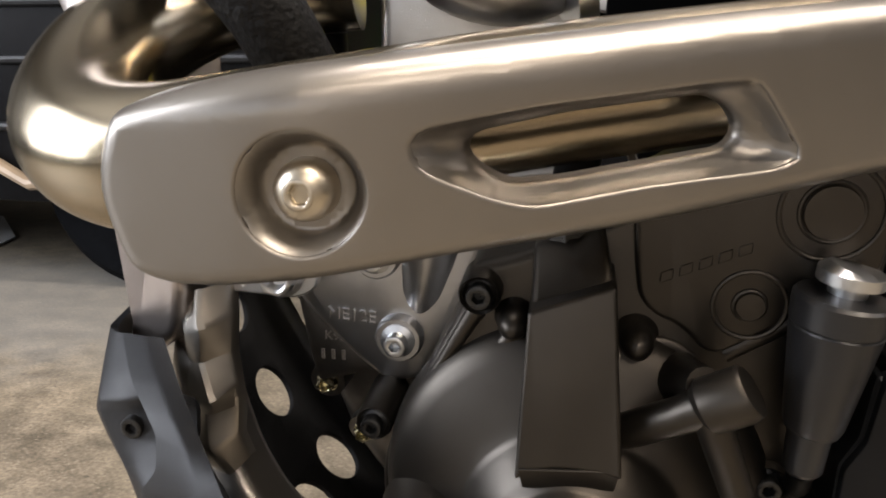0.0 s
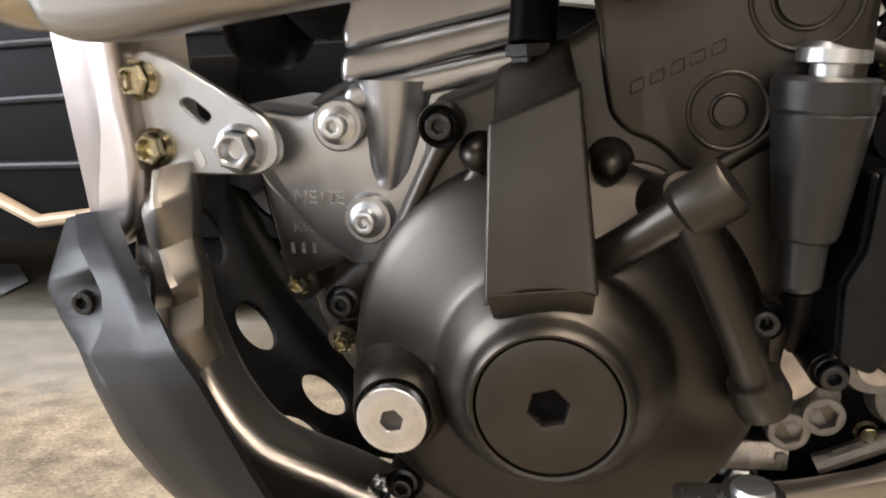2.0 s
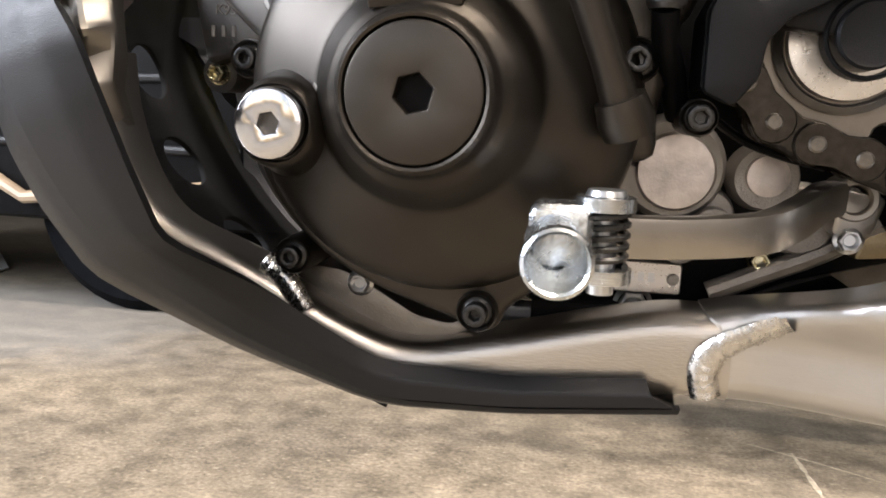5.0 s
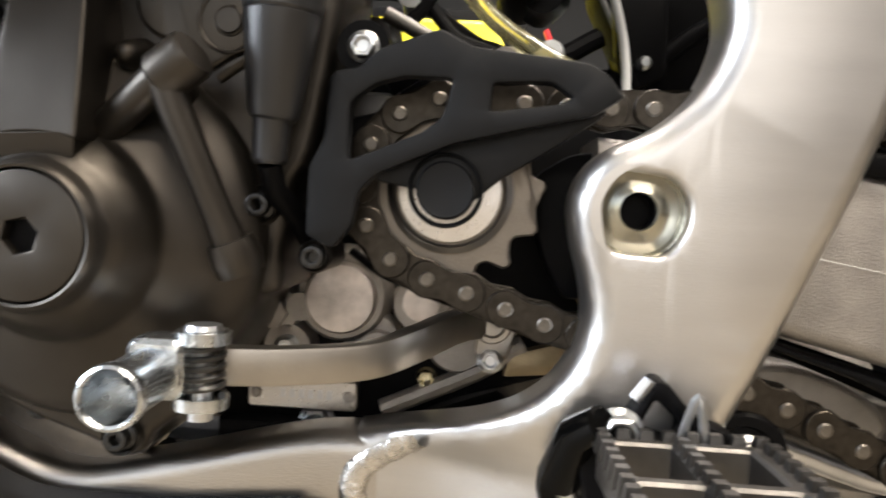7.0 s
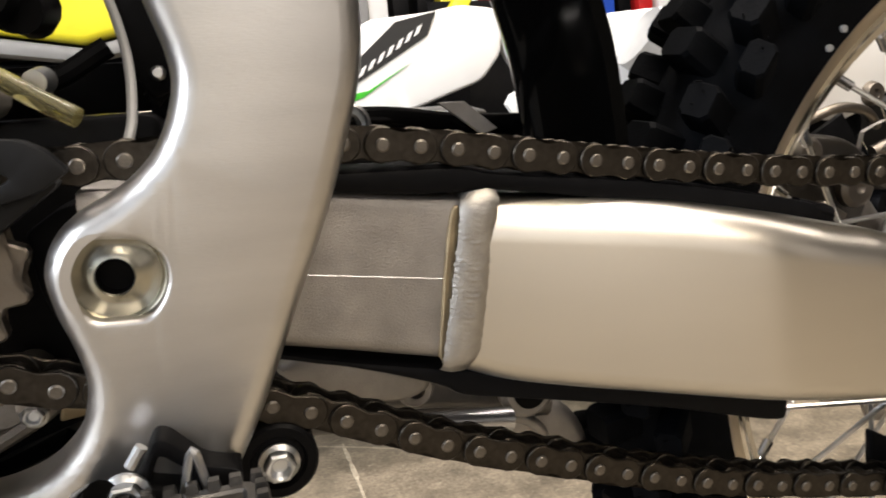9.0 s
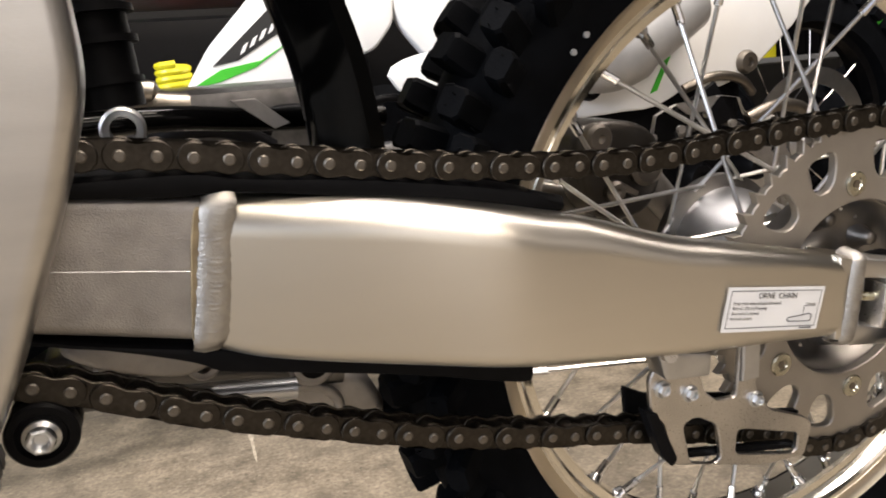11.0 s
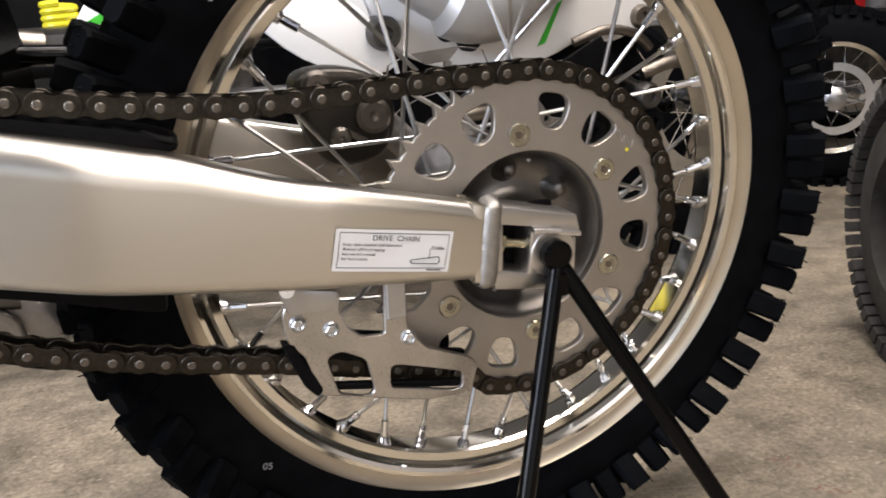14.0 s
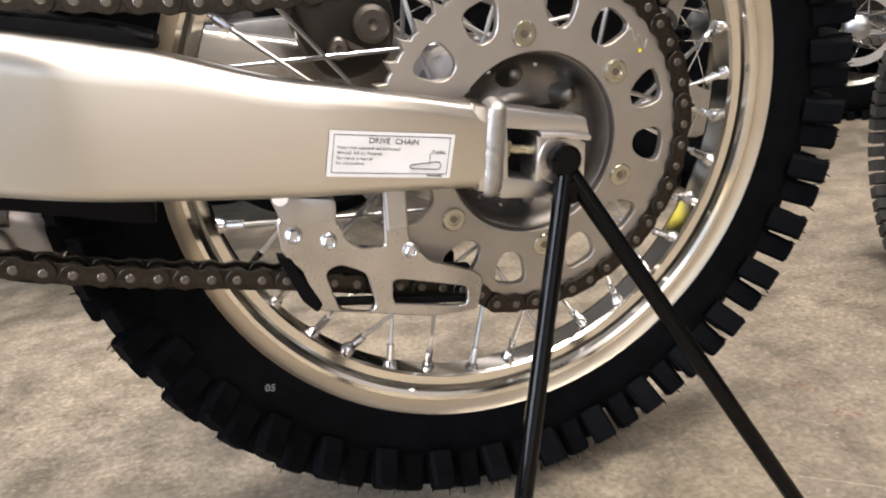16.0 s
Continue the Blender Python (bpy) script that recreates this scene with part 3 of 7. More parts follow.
K_SIDE, K_OUT, K_MID = knob_mesh(0.0150, 0.0200, 0.0165, 0.03), knob_mesh(0.0180, 0.0200, 0.0165, 0), knob_mesh(0.024, 0.0195, 0.0170, 0)
N = 36
for i in range(N):
    for y, r, tilt, me, half in ((-0.0445, 0.2945, -48, K_SIDE, 0.0), (0.0445, 0.2945, 48, K_SIDE, 0.0), (-0.0340, 0.3030, -34, K_OUT, -0.45), (0.0340, 0.3030, 34, K_OUT, -0.45), (-0.0125, 0.3090, -6, K_MID, 0.0), (0.0125, 0.3090, 6, K_MID, 0.55)):
        a = 2 * math.pi * (i + half + 0.58) / N
        m = Matrix.Translation(wheel_point(r, a, WY + y)) @ Matrix.Rotation(math.pi / 2 - a, 4, "Y") @ Matrix.Rotation(radians(-tilt), 4, "X") @ Matrix.Rotation(radians(90), 4, "Z")
        share("knob", me, rim, m)
# fine moulding whiskers on the knobs' outer corners
rng = random.Random(8)
bm = bmesh.new()
for i in range(N):
    for f, r0, y0 in ((-0.20, 0.3020, -0.0580), (-0.05, 0.3040, -0.0565), (0.10, 0.3015, -0.0580), (0.20, 0.3040, -0.0560), (-0.28, 0.3155, -0.0440), (-0.40, 0.3175, -0.0420), (-0.52, 0.3155, -0.0440), (-0.62, 0.3175, -0.0420)):
        a = 2 * math.pi * (i + f + 0.58 + rng.uniform(-0.04, 0.04)) / N
        p = wheel_point(r0 + rng.uniform(-0.003, 0.001), a, WY + y0 + rng.uniform(0, 0.006))
        d = (wheel_point(1, a + rng.uniform(-0.5, 0.5), 0) - wheel_point(0, a, 0)) * 0.9 + Vector((0, -0.4, 0))
        tube([p, p + d.normalized() * rng.uniform(0.004, 0.008)], [0.0006, 0.0004], 4, bm)
tagged(part("whisker", bm, RUBBER, rim), kind="stuff")
# small moulding marks on the sidewall
for a, r in ((2.42, 0.2632), (2.37, 0.2632)):
    part("moulding_mark", tube([wheel_point(r, a, WY - 0.0445), wheel_point(r, a, WY - 0.0462)], 0.0020, 10), GREYPL, rim)
lettering("05", 0.0080, 0.0002, front(0.3865, -0.0155, 0.1660, -12), GREYPL, tyre, "stamp", "small pale stamp on the sidewall")
# hub, spokes and nipples
part("hub", lathe([(0.0, -0.062), (0.016, -0.062), (0.020, -0.048), (0.024, -0.030), (0.032, -0.024), (0.044, -0.023), (0.053, -0.027), (0.0585, -0.036), (0.0615, -0.0485), (0.0632, -0.0492), (0.0645, -0.046), (0.0645, -0.020), (0.05, -0.012), (0.034, 0.0), (0.030, 0.03), (0.034, 0.06),
                   (0.05, 0.075), (0.062, 0.08), (0.062, 0.088), (0.03, 0.094), (0.0, 0.095)], AX, AZ, 64), HUB, rim, "dull cast aluminium hub with a deep dish", 60)
for k in range(6):
    a = PH - radians(60) * k
    c = (AX + 0.046 * math.cos(a), AZ + 0.046 * math.sin(a))
    part("hub_boss", lathe([(0.0, -0.037), (0.0042, -0.0365), (0.0055, -0.0345), (0.0066, -0.030), (0.0098, -0.025), (0.0125, -0.0215)], c[0], c[1], 20), HUB, rim, "", 70)
for k in range(36):
    side = -1 if k % 2 else 1
    a = 2 * math.pi * (k + 0.35) / 36
    way = 1 if (k // 2) % 2 else -1
    h = a + way * radians(62)
    fy, fr = (-0.026, 0.052) if side < 0 else (0.082, 0.056)
    p, q = wheel_point(fr, h, fy), wheel_point(0.2215, a, WY + side * -0.004)
    d = (q - p).normalized()
    part("spoke", tube([p, q - d * 0.012], 0.0018, 7), SPOKE, rim)
    part("nipple", tube([q - d * 0.019, q - d * 0.0185, q - d * 0.0050, q - d * 0.0046, q - d * 0.0015, q + d * 0.002], [0.0026, 0.0033, 0.0033, 0.0048, 0.0056, 0.0064], 10), CHROME, rim)
# brake disc on the far side
loop = []
for i in range(72):
    a = 2 * math.pi * i / 72
    r = 0.120 + 0.006 * (1 if (i // 3) % 2 else -1)
    loop.append(Vector((AX + r * math.cos(a), AZ + r * math.sin(a))))
holes = [circle(AX, AZ, 0.088, 48)]
for k in range(24):
    a = 2 * math.pi * k / 24
    r = 0.104 if k % 2 else 0.111
    holes.append(circle(AX + r * math.cos(a), AZ + r * math.sin(a), 0.0035, 8))
part("brake_disc", plate(loop, 0.098, 0.102, 0.0003, holes, 1), FORGE, rim, "drilled wave brake disc")

# ---- rear sprocket ----
SR, TEETH = 0.1195, 48
loop = []
for i in range(TEETH):
    for f, r in ((-0.42, 0.1155), (-0.26, 0.1148), (-0.08, 0.1195), (0.0, 0.1225), (0.08, 0.1195), (0.26, 0.1148)):
        a = 2 * math.pi * (i + 0.5 + f) / TEETH
        loop.append(Vector((AX + r * math.cos(a), AZ + r * math.sin(a))))
holes = [circle(AX, AZ, 0.0635, 64)]
for k in range(6):
    for s in (-1, 1):
        m = PH - radians(60) * k - radians(30) + s * radians(13.2)
        w0, w1 = radians(6.6), radians(8.0)
        quad = [(0.080, m - w0 * (0.6 if s < 0 else 1.2)), (0.080, m + w0 * (1.2 if s < 0 else 0.6)), (0.1055, m + w1), (0.1055, m - w1)]
        quad = [Vector((AX + r * math.cos(a), AZ + r * math.sin(a))) for r, a in quad]
        holes.append(rounded(quad, 0.0115, 5))
spr = part("sprocket", plate(loop, -0.0555, -0.0495, 0.0007, holes, 1), SPROCKET, bike, "satin aluminium rear sprocket with twelve lightening holes", 28)
part("sprocket_carrier", lathe([(0.066, -0.0492), (0.0650, -0.047), (0.0650, -0.040), (0.066, -0.036), (0.069, -0.044), (0.069, -0.0494)], AX, AZ, 64), FORGE, spr)
for k in range(6):
    a = PH - radians(60) * k
    x, z = AX + 0.076 * math.cos(a), AZ + 0.076 * math.sin(a)
    bm = lathe([(0.0085, -0.0550), (0.0085, -0.0567), (0.0076, -0.0574), (0.0045, -0.0574), (0.004, -0.0565), (0.0, -0.0565)], x, z, 24)
    head = part("sprocket_bolt", bm, PIVOT, spr, "countersunk plated bolt")
    # darker six-sided disc painted in as the shaded socket
    part("bolt_socket", lathe([(0.0030, -0.0568), (0.0, -0.0569)], x, z, 6), COUNTER, head)
# paint dot and chalk scribble beside a bolt
part("paint_dot", lathe([(0.0015, -0.0558), (0.0, -0.0560)], AX + 0.0815, AZ + 0.056, 12), YELLOW, spr, "yellow paint dot")
part("chalk_scribble", tube(spline([Vector((AX + 0.072 + 0.0025 * i, -0.0557, AZ + 0.070 - 0.0018 * i + 0.004 * math.sin(i * 2.3))) for i in range(7)], 4), 0.0003, 5), SPOKE, spr, "faint chalk scribble")

# ---- drive chain ----
FX, FZ, FR = -0.0345, 0.4505, 0.0341
CY = -0.050


def chain_path():
    """The closed line of the chain: front sprocket, sagging top run, rear sprocket, bottom run over the roller."""
    top = spline([(FX + 0.002, FZ + FR), (0.022, 0.4836), (0.075, 0.4855), (0.133, 0.482), (0.196, 0.4725), (0.243, 0.465), (0.306, 0.456), (0.350, 0.451), (0.409, 0.447), (0.470, 0.4495),
                  (0.530, 0.4535), (AX - 0.012, AZ + SR - 0.001)], 8)
    arc = [Vector((AX + SR * math.cos(a), AZ + SR * math.sin(a))) for a in np.linspace(radians(94), radians(-104), 60)]
    low = spline([(AX + SR * math.cos(radians(-106)), AZ + SR * math.sin(radians(-106))), (0.530, 0.2385), (0.470, 0.2545), (0.408, 0.2715), (0.329, 0.2895), (0.269, 0.3062), (0.2, 0.331), (0.153, 0.349),
                  (0.096, 0.3755), (0.081, 0.381), (0.04, 0.394), (0.005, 0.4020), (-0.025, 0.412), (-0.0445, 0.4178)], 8)
    arc2 = [Vector((FX + FR * math.cos(a), FZ + FR * math.sin(a))) for a in np.linspace(radians(-109), radians(-265), 30)]
    return [Vector(p[:2]) for p in top] + arc + [Vector(p[:2]) for p in low] + arc2


line = chain_path()
lens = [(b - a).length for a, b in zip(line, line[1:] + line[:1])]
total = sum(lens)
LINKS = 2 * round(total / 0.015875 / 2)
PITCH = total / LINKS
acc, pts = 0.0, []
want, i = 0.0, 0
near = min(range(len(line)), key=lambda j: (line[j] - Vector((0.1333, 0.4816))).length)
shift = sum(lens[:near]) % PITCH
for k in range(LINKS):
    want = (k * PITCH + shift) % total
    s, i = 0.0, 0
    while s + lens[i] < want:
        s += lens[i]
        i += 1
    t = (want - s) / lens[i]
    pts.append(line[i].lerp(line[(i + 1) % len(line)], t))


def link_plate(bm, y0, y1, h, end):
    """One figure-of-eight side plate from pin 0 to pin PITCH along x."""
    lp = []
    for cx, s in ((0, -1), (PITCH, 1)):
        for j in range(9):
            a = math.pi / 2 + s * -1 * math.pi * (j - 0) / 8 if s > 0 else math.pi * 1.5 - math.pi * j / 8
            lp.append(Vector((cx + end * math.cos(a), end * math.sin(a))))
        if s < 0:
            lp.append(Vector((PITCH / 2, h)))
    lp.append(Vector((PITCH / 2, -h)))
    plate(lp, y0, y1, 0.0005, (), 1, True, None, bm)


def link_mesh(outer):
    bm = bmesh.new()
    if outer:
        link_plate(bm, -0.0088, -0.0069, 0.0058, 0.0073)
        link_plate(bm, 0.0069, 0.0088, 0.0058, 0.0073)
    else:
        link_plate(bm, -0.0066, -0.0047, 0.0058, 0.0076)
        link_plate(bm, 0.0047, 0.0066, 0.0058, 0.0076)
        for x in (0, PITCH):
            lathe([(0.005, -0.0046), (0.005, 0.0046)], x, 0, 12, bm)
    bmesh.ops.recalc_face_normals(bm, faces=bm.faces)
    me = bpy.data.meshes.new("link")
    bm.to_mesh(me)
    bm.free()
    me.materials.append(CHAINSTEEL)
    me.shade_smooth()
    me.set_sharp_from_angle(angle=radians(35))
    return me


def rivet_mesh():
    bm = lathe([(0.0, -0.0099), (0.0022, -0.0099), (0.0029, -0.0094), (0.0029, 0.0094), (0.0, 0.0096)], 0, 0, 14)
    bmesh.ops.recalc_face_normals(bm, faces=bm.faces)
    me = bpy.data.meshes.new("rivet")
    bm.to_mesh(me)
    bm.free()
    me.materials.append(CHAINPIN)
    me.shade_smooth()
    me.set_sharp_from_angle(angle=radians(35))
    return me


OUTER, INNER, RIVET = link_mesh(True), link_mesh(False), rivet_mesh()
chain = None
for k in range(LINKS):
    p, q = pts[k], pts[(k + 1) % LINKS]
    m = Matrix.Translation((p.x, CY, p.y)) @ Matrix.Rotation(-math.atan2(q.y - p.y, q.x - p.x), 4, "Y")
    if chain is None:
        chain = share("chain", OUTER, bike, m, "dark oiled roller chain")
        back = m.inverted()
    else:
        share("link", INNER if k % 2 else OUTER, chain, back @ m)
    share("rivet", RIVET, chain, back @ m)

# ---- swingarm: a box beam that widens outwards and tapers to the axle ----
def arm_face(x):
    """The outer side of the arm."""
    t = (x - 0.165) / 0.135
    turn = 0.5 * (t + 1 - math.sqrt((t - 1) ** 2 + 0.012))
    return -0.060 - 0.036 * turn - 0.001 * min(1, max(0, t - 1)) + max(0, x - 0.44) * 0.03


rows = []
stations = [(0.163, 0.4585, 0.3805), (0.182, 0.4562, 0.3740), (0.209, 0.4532, 0.3685), (0.237, 0.4500, 0.3638), (0.268, 0.4455, 0.3587), (0.312, 0.4365, 0.3513), (0.337, 0.4305, 0.3475), (0.361, 0.4245, 0.3440), (0.411, 0.4075, 0.3372),
            (0.448, 0.3985, 0.3330), (0.484, 0.3900, 0.3290), (0.515, 0.3825, 0.3253), (0.5385, 0.3765, 0.3225)]
st = [Vector(s) for s in spline(stations, 8)]
for x, zt, zb in st:
    yo = arm_face(x)
    depth = 0.054 - 0.030 * min(1, max(0, (x - 0.2) / 0.3))
    fade = min(1, max(0, (x - 0.33) / 0.17))
    ring = []
    for cy, cz, r, a in ((yo, zb, 0.0105, 180), (yo + depth, zb, 0.0100, 270), (yo + depth, zt, 0.0100, 0), (yo, zt, 0.0190 - 0.0085 * fade, 90)):
        sy, sz = (1 if cy == yo else -1), (1 if cz == zb else -1)
        for i in range(8):
            w = radians(a + 90 * i / 7)
            ring.append(Vector((cy + sy * r + r * math.cos(w), cz + sz * r + r * math.sin(w))))
    rows.append([Vector((x, p.x, p.y)) for p in ring])
arm = part("swingarm", loft(rows, None, True, True), ALU_ARM, bike, "satin brushed aluminium swingarm", 50)
# forward forging with a parting line
stations = [(0.02, 0.474, 0.416), (0.07, 0.470, 0.408), (0.114, 0.4655, 0.3975), (0.15, 0.4600, 0.3885), (0.166, 0.4575, 0.3855)]
rows = []
for x, zt, zb in stations:
    ring = []
    for p in rounded([Vector((-0.0560, zb)), Vector((0.0, zb)), Vector((0.0, zt)), Vector((-0.0560, zt))], 0.007, 4):
        ring.append(Vector((x, p.x, p.y)))
    rows.append(ring)
forging = part("pivot_forging", loft(rows, None, True, True), FORGE, arm, "grey rough forged section of the swingarm")
bm = tube([(0.06, -0.0561, 0.4395), (0.156, -0.0561, 0.4238)], 0.0003, 6)
part("parting_line", bm, CAST, arm)
# weld bead round the joint: overlapping ripples
pts3 = spline([(0.1725, -0.012, 0.4602), (0.1725, -0.050, 0.4602), (0.1722, -0.0582, 0.4580), (0.1710, -0.0615, 0.4520), (0.1690, -0.0618, 0.440), (0.1655, -0.0618, 0.42), (0.1615, -0.0618, 0.400), (0.1595, -0.0610, 0.3895), (0.1585, -0.0575, 0.3842)], 8)
part("weld_bead", weld([p for p in reversed(pts3)], (1, 0, 0.17), 0.0165, 0.0022, 0.0023, 0.00028, 7), WELD, arm, "matt rippled weld bead", 60)
part("joint_edge", plate(spline([Vector(p) for p in ((0.1605, 0.4530), (0.1575, 0.4400), (0.1545, 0.42), (0.1520, 0.400), (0.1510, 0.3900), (0.1540, 0.3890), (0.1560, 0.400), (0.1590, 0.42), (0.1620, 0.4400), (0.1640, 0.4530))], 3, True), -0.0578, -0.050, 0.0006, (), 1), TANEDGE, arm, "tan scorched edge of the joint")
# axle end: forked plates, adjuster block, bolt
bm = plate([(0.530, 0.3785), (0.549, 0.3740), (0.5465, 0.318), (0.530, 0.3230)], -0.0940, -0.066, 0.003, (), 2)
part("end_socket", bm, ALU_ARM, arm, "welded end socket")
wl = [(0.5460, -0.080, 0.3765), (0.5455, -0.0915, 0.3752), (0.5445, -0.0945, 0.3700), (0.5425, -0.0948, 0.348), (0.5405, -0.0942, 0.325), (0.5400, -0.0905, 0.3200), (0.5400, -0.080, 0.3190)]
part("weld_bead", weld(spline(wl, 6)[::-1], (1, 0, 0.08), 0.0125, 0.0032, 0.0028, 0.0004, 11), WELD, arm, "soft weld at the arm's end", 60)
bm = bmesh.new()
for quad in (((0.546, 0.3745), (0.608, 0.3600), (0.611, 0.3475), (0.574, 0.3560), (0.546, 0.3615)), ((0.546, 0.3650), (0.5525, 0.3640), (0.5525, 0.3250), (0.546, 0.3260)), ((0.546, 0.3300), (0.566, 0.3245), (0.588, 0.3180), (0.587, 0.3085), (0.546, 0.3150))):
    plate(rounded([Vector(p) for p in quad], 0.0015, 2), -0.0915, -0.066, 0.0012, (), 2, True, None, bm)
part("axle_fork", bm, ALU, arm, "machined axle slot")
# black sheet stands in for the shaded depth of the slot
part("slot_shade", box(0.548, 0.60, -0.070, -0.064, 0.316, 0.366, 0.001), BLACK, arm)
part("adjuster_block", plate(rounded([Vector(p) for p in ((0.572, 0.3530), (0.607, 0.3445), (0.606, 0.3170), (0.570, 0.3225))], 0.002, 3), -0.0935, -0.070, 0.0014, (), 2), POLISH, arm, "bright chain adjuster block")
part("adjuster_bolt", tube([(0.5545, -0.083, 0.3455), (0.572, -0.083, 0.3420)], 0.0034, 12), YZINC, arm, "gold adjuster bolt")
part("adjuster_nut", tube([(0.5515, -0.083, 0.3462), (0.5560, -0.083, 0.3452)], 0.0062, 6), YZINC, arm, "gold lock nut")
part("axle_washer", lathe([(0.0, -0.0945), (0.0165, -0.0945), (0.0172, -0.0938), (0.0172, -0.0925)], AX + 0.001, AZ, 32), ALU, arm, "round axle washer")
part("block_lip", plate(rounded([Vector(p) for p in ((0.5735, 0.3560), (0.6095, 0.3490), (0.6090, 0.3455), (0.5730, 0.3525))], 0.001, 2), -0.0965, -0.075, 0.0012, (), 2), POLISH, arm, "bright upper lip of the adjuster block")
part("axle", lathe([(0.0, -0.093), (0.0135, -0.093), (0.0145, -0.0915), (0.0145, -0.06)], AX, AZ, 28), ZINC, bike, "hollow steel wheel axle")
# chain label on the arm, with its print
def on_arm(u, v, lift):
    """A point on the label: u along it, v up it, in metres."""
    p = Vector((0.4345, arm_face(0.4345), 0.3497)) + Vector((0.0760, 0.0036, -0.0136)).normalized() * u + Vector((0.0055, 0.0009, 0.0269)).normalized() * v
    return Vector((p.x, arm_face(p.x) - lift - 0.0012, p.z))


def strip(bm, u0, u1, v0, v1, lift, n=1):
    """A flat patch of the label that follows the arm."""
    cols = [u0 + (u1 - u0) * i / n for i in range(n + 1)]
    return loft([[on_arm(u, v0, lift) for u in cols], [on_arm(u, v1, lift) for u in cols]], bm)


label = part("sticker", strip(None, 0, 0.0772, 0, 0.0272, 0.0003, 12), LABEL, arm, "white chain adjustment sticker with small print")
bm = bmesh.new()
for u0, u1, v0, v1 in ((0.0025, 0.0747, 0.0247, 0.0252), (0.0025, 0.0747, 0.0022, 0.0027), (0.0025, 0.0029, 0.0022, 0.0252), (0.0743, 0.0747, 0.0022, 0.0252)):
    strip(bm, u0, u1, v0, v1, 0.0006, 8)
part("sticker_border", bm, INK, label)
bm = bmesh.new()
for u0, u1, v0, v1 in ((0.0625, 0.0629, 0.0085, 0.0150), (0.0625, 0.0725, 0.0150, 0.0154), (0.062, 0.072, 0.0009, 0.0017)):
    strip(bm, u0, u1, v0, v1, 0.0006, 8)
part("print_line", bm, INK, label)
bm = bmesh.new()
ring = [on_arm(0.052 + a, b, 0.0006) for a, b in [(0.0 + 0.0015 * math.cos(t), 0.0068 + 0.0012 * math.sin(t)) for t in np.linspace(math.pi / 2, 1.5 * math.pi, 8)] + [(0.016 + 0.0022 * math.cos(t), 0.0078 + 0.0024 * math.sin(t)) for t in np.linspace(-math.pi / 2, math.pi / 2, 8)]]
tube(ring + ring[:1], 0.00028, 5, bm)
part("chain_drawing", bm, INK, label)
ex, ez = (on_arm(1, 0, 0) - on_arm(0, 0, 0)).normalized(), (on_arm(0, 1, 0) - on_arm(0, 0, 0)).normalized()
turn = Matrix((ex, ez, ex.cross(ez))).transposed().to_4x4()
lettering("DRIVE  CHAIN", 0.0049, 0.00004, Matrix.Translation(on_arm(0.039, 0.0203, 0.0009)) @ turn, INK, label, "title")
for u, v, size, words in ((0.0050, 0.0168, 0.0027, "Keep chain adjusted and lubricated"), (0.0050, 0.0137, 0.0027, "40mm(1 5/8 in.) Freeplay"), (0.0050, 0.0106, 0.0027, "See owner's manual"), (0.0050, 0.0075, 0.0027, "for instructions"), (0.0635, 0.0158, 0.0024, "Freeplay")):
    lettering(words, size, 0.00003, Matrix.Translation(on_arm(u, v, 0.0009)) @ turn, INK, label, "small_print", align="LEFT")

# ---- chain slider strips above and below the arm ----
part("chain_slider", plate(spline([Vector(p) for p in ((0.05, 0.476), (0.117, 0.4725), (0.162, 0.4705), (0.185, 0.4655), (0.25, 0.4565), (0.325, 0.4415), (0.356, 0.4315), (0.352, 0.4245), (0.32, 0.4305), (0.25, 0.446), (0.185, 0.4585),
                                                      (0.15, 0.4605), (0.1, 0.466), (0.05, 0.471))], 3, True), -0.0585, -0.02, 0.002, (), 2), BLACK, arm, "black plastic chain slider")
part("slider_pad", tube([(0.338, -0.052, 0.436), (0.356, -0.0545, 0.4305)], 0.0055, 14, flat=0.6), BLACK, arm)
part("chain_slider", plate(spline([Vector(p) for p in ((0.05, 0.413), (0.1, 0.3970), (0.15, 0.384), (0.2, 0.372), (0.28, 0.354), (0.330, 0.343), (0.3365, 0.338), (0.3365, 0.325), (0.330, 0.3238), (0.312, 0.3285), (0.285, 0.337), (0.25, 0.347), (0.19, 0.362), (0.162, 0.369), (0.150, 0.3762), (0.112, 0.3908), (0.05, 0.409))], 3, True),
                           -0.054, -0.015, 0.002, (), 2), BLACK, arm, "black plastic lower chain slider")
# chain roller on the frame
roller = part("chain_roller", lathe([(0.0, -0.062), (0.0065, -0.062), (0.0065, -0.060), (0.0105, -0.0595), (0.0115, -0.0615), (0.0150, -0.0615), (0.0162, -0.060), (0.0162, -0.052), (0.0135, -0.05), (0.0162, -0.044), (0.0162, -0.036), (0.0, -0.036)],
                                    0.0795, 0.3585, 40), BLACK, bike, "black rubber chain roller")
bolt(BOLT_ZINC, 0.0795, -0.0605, 0.3585, roller, "zinc plated flange bolt")

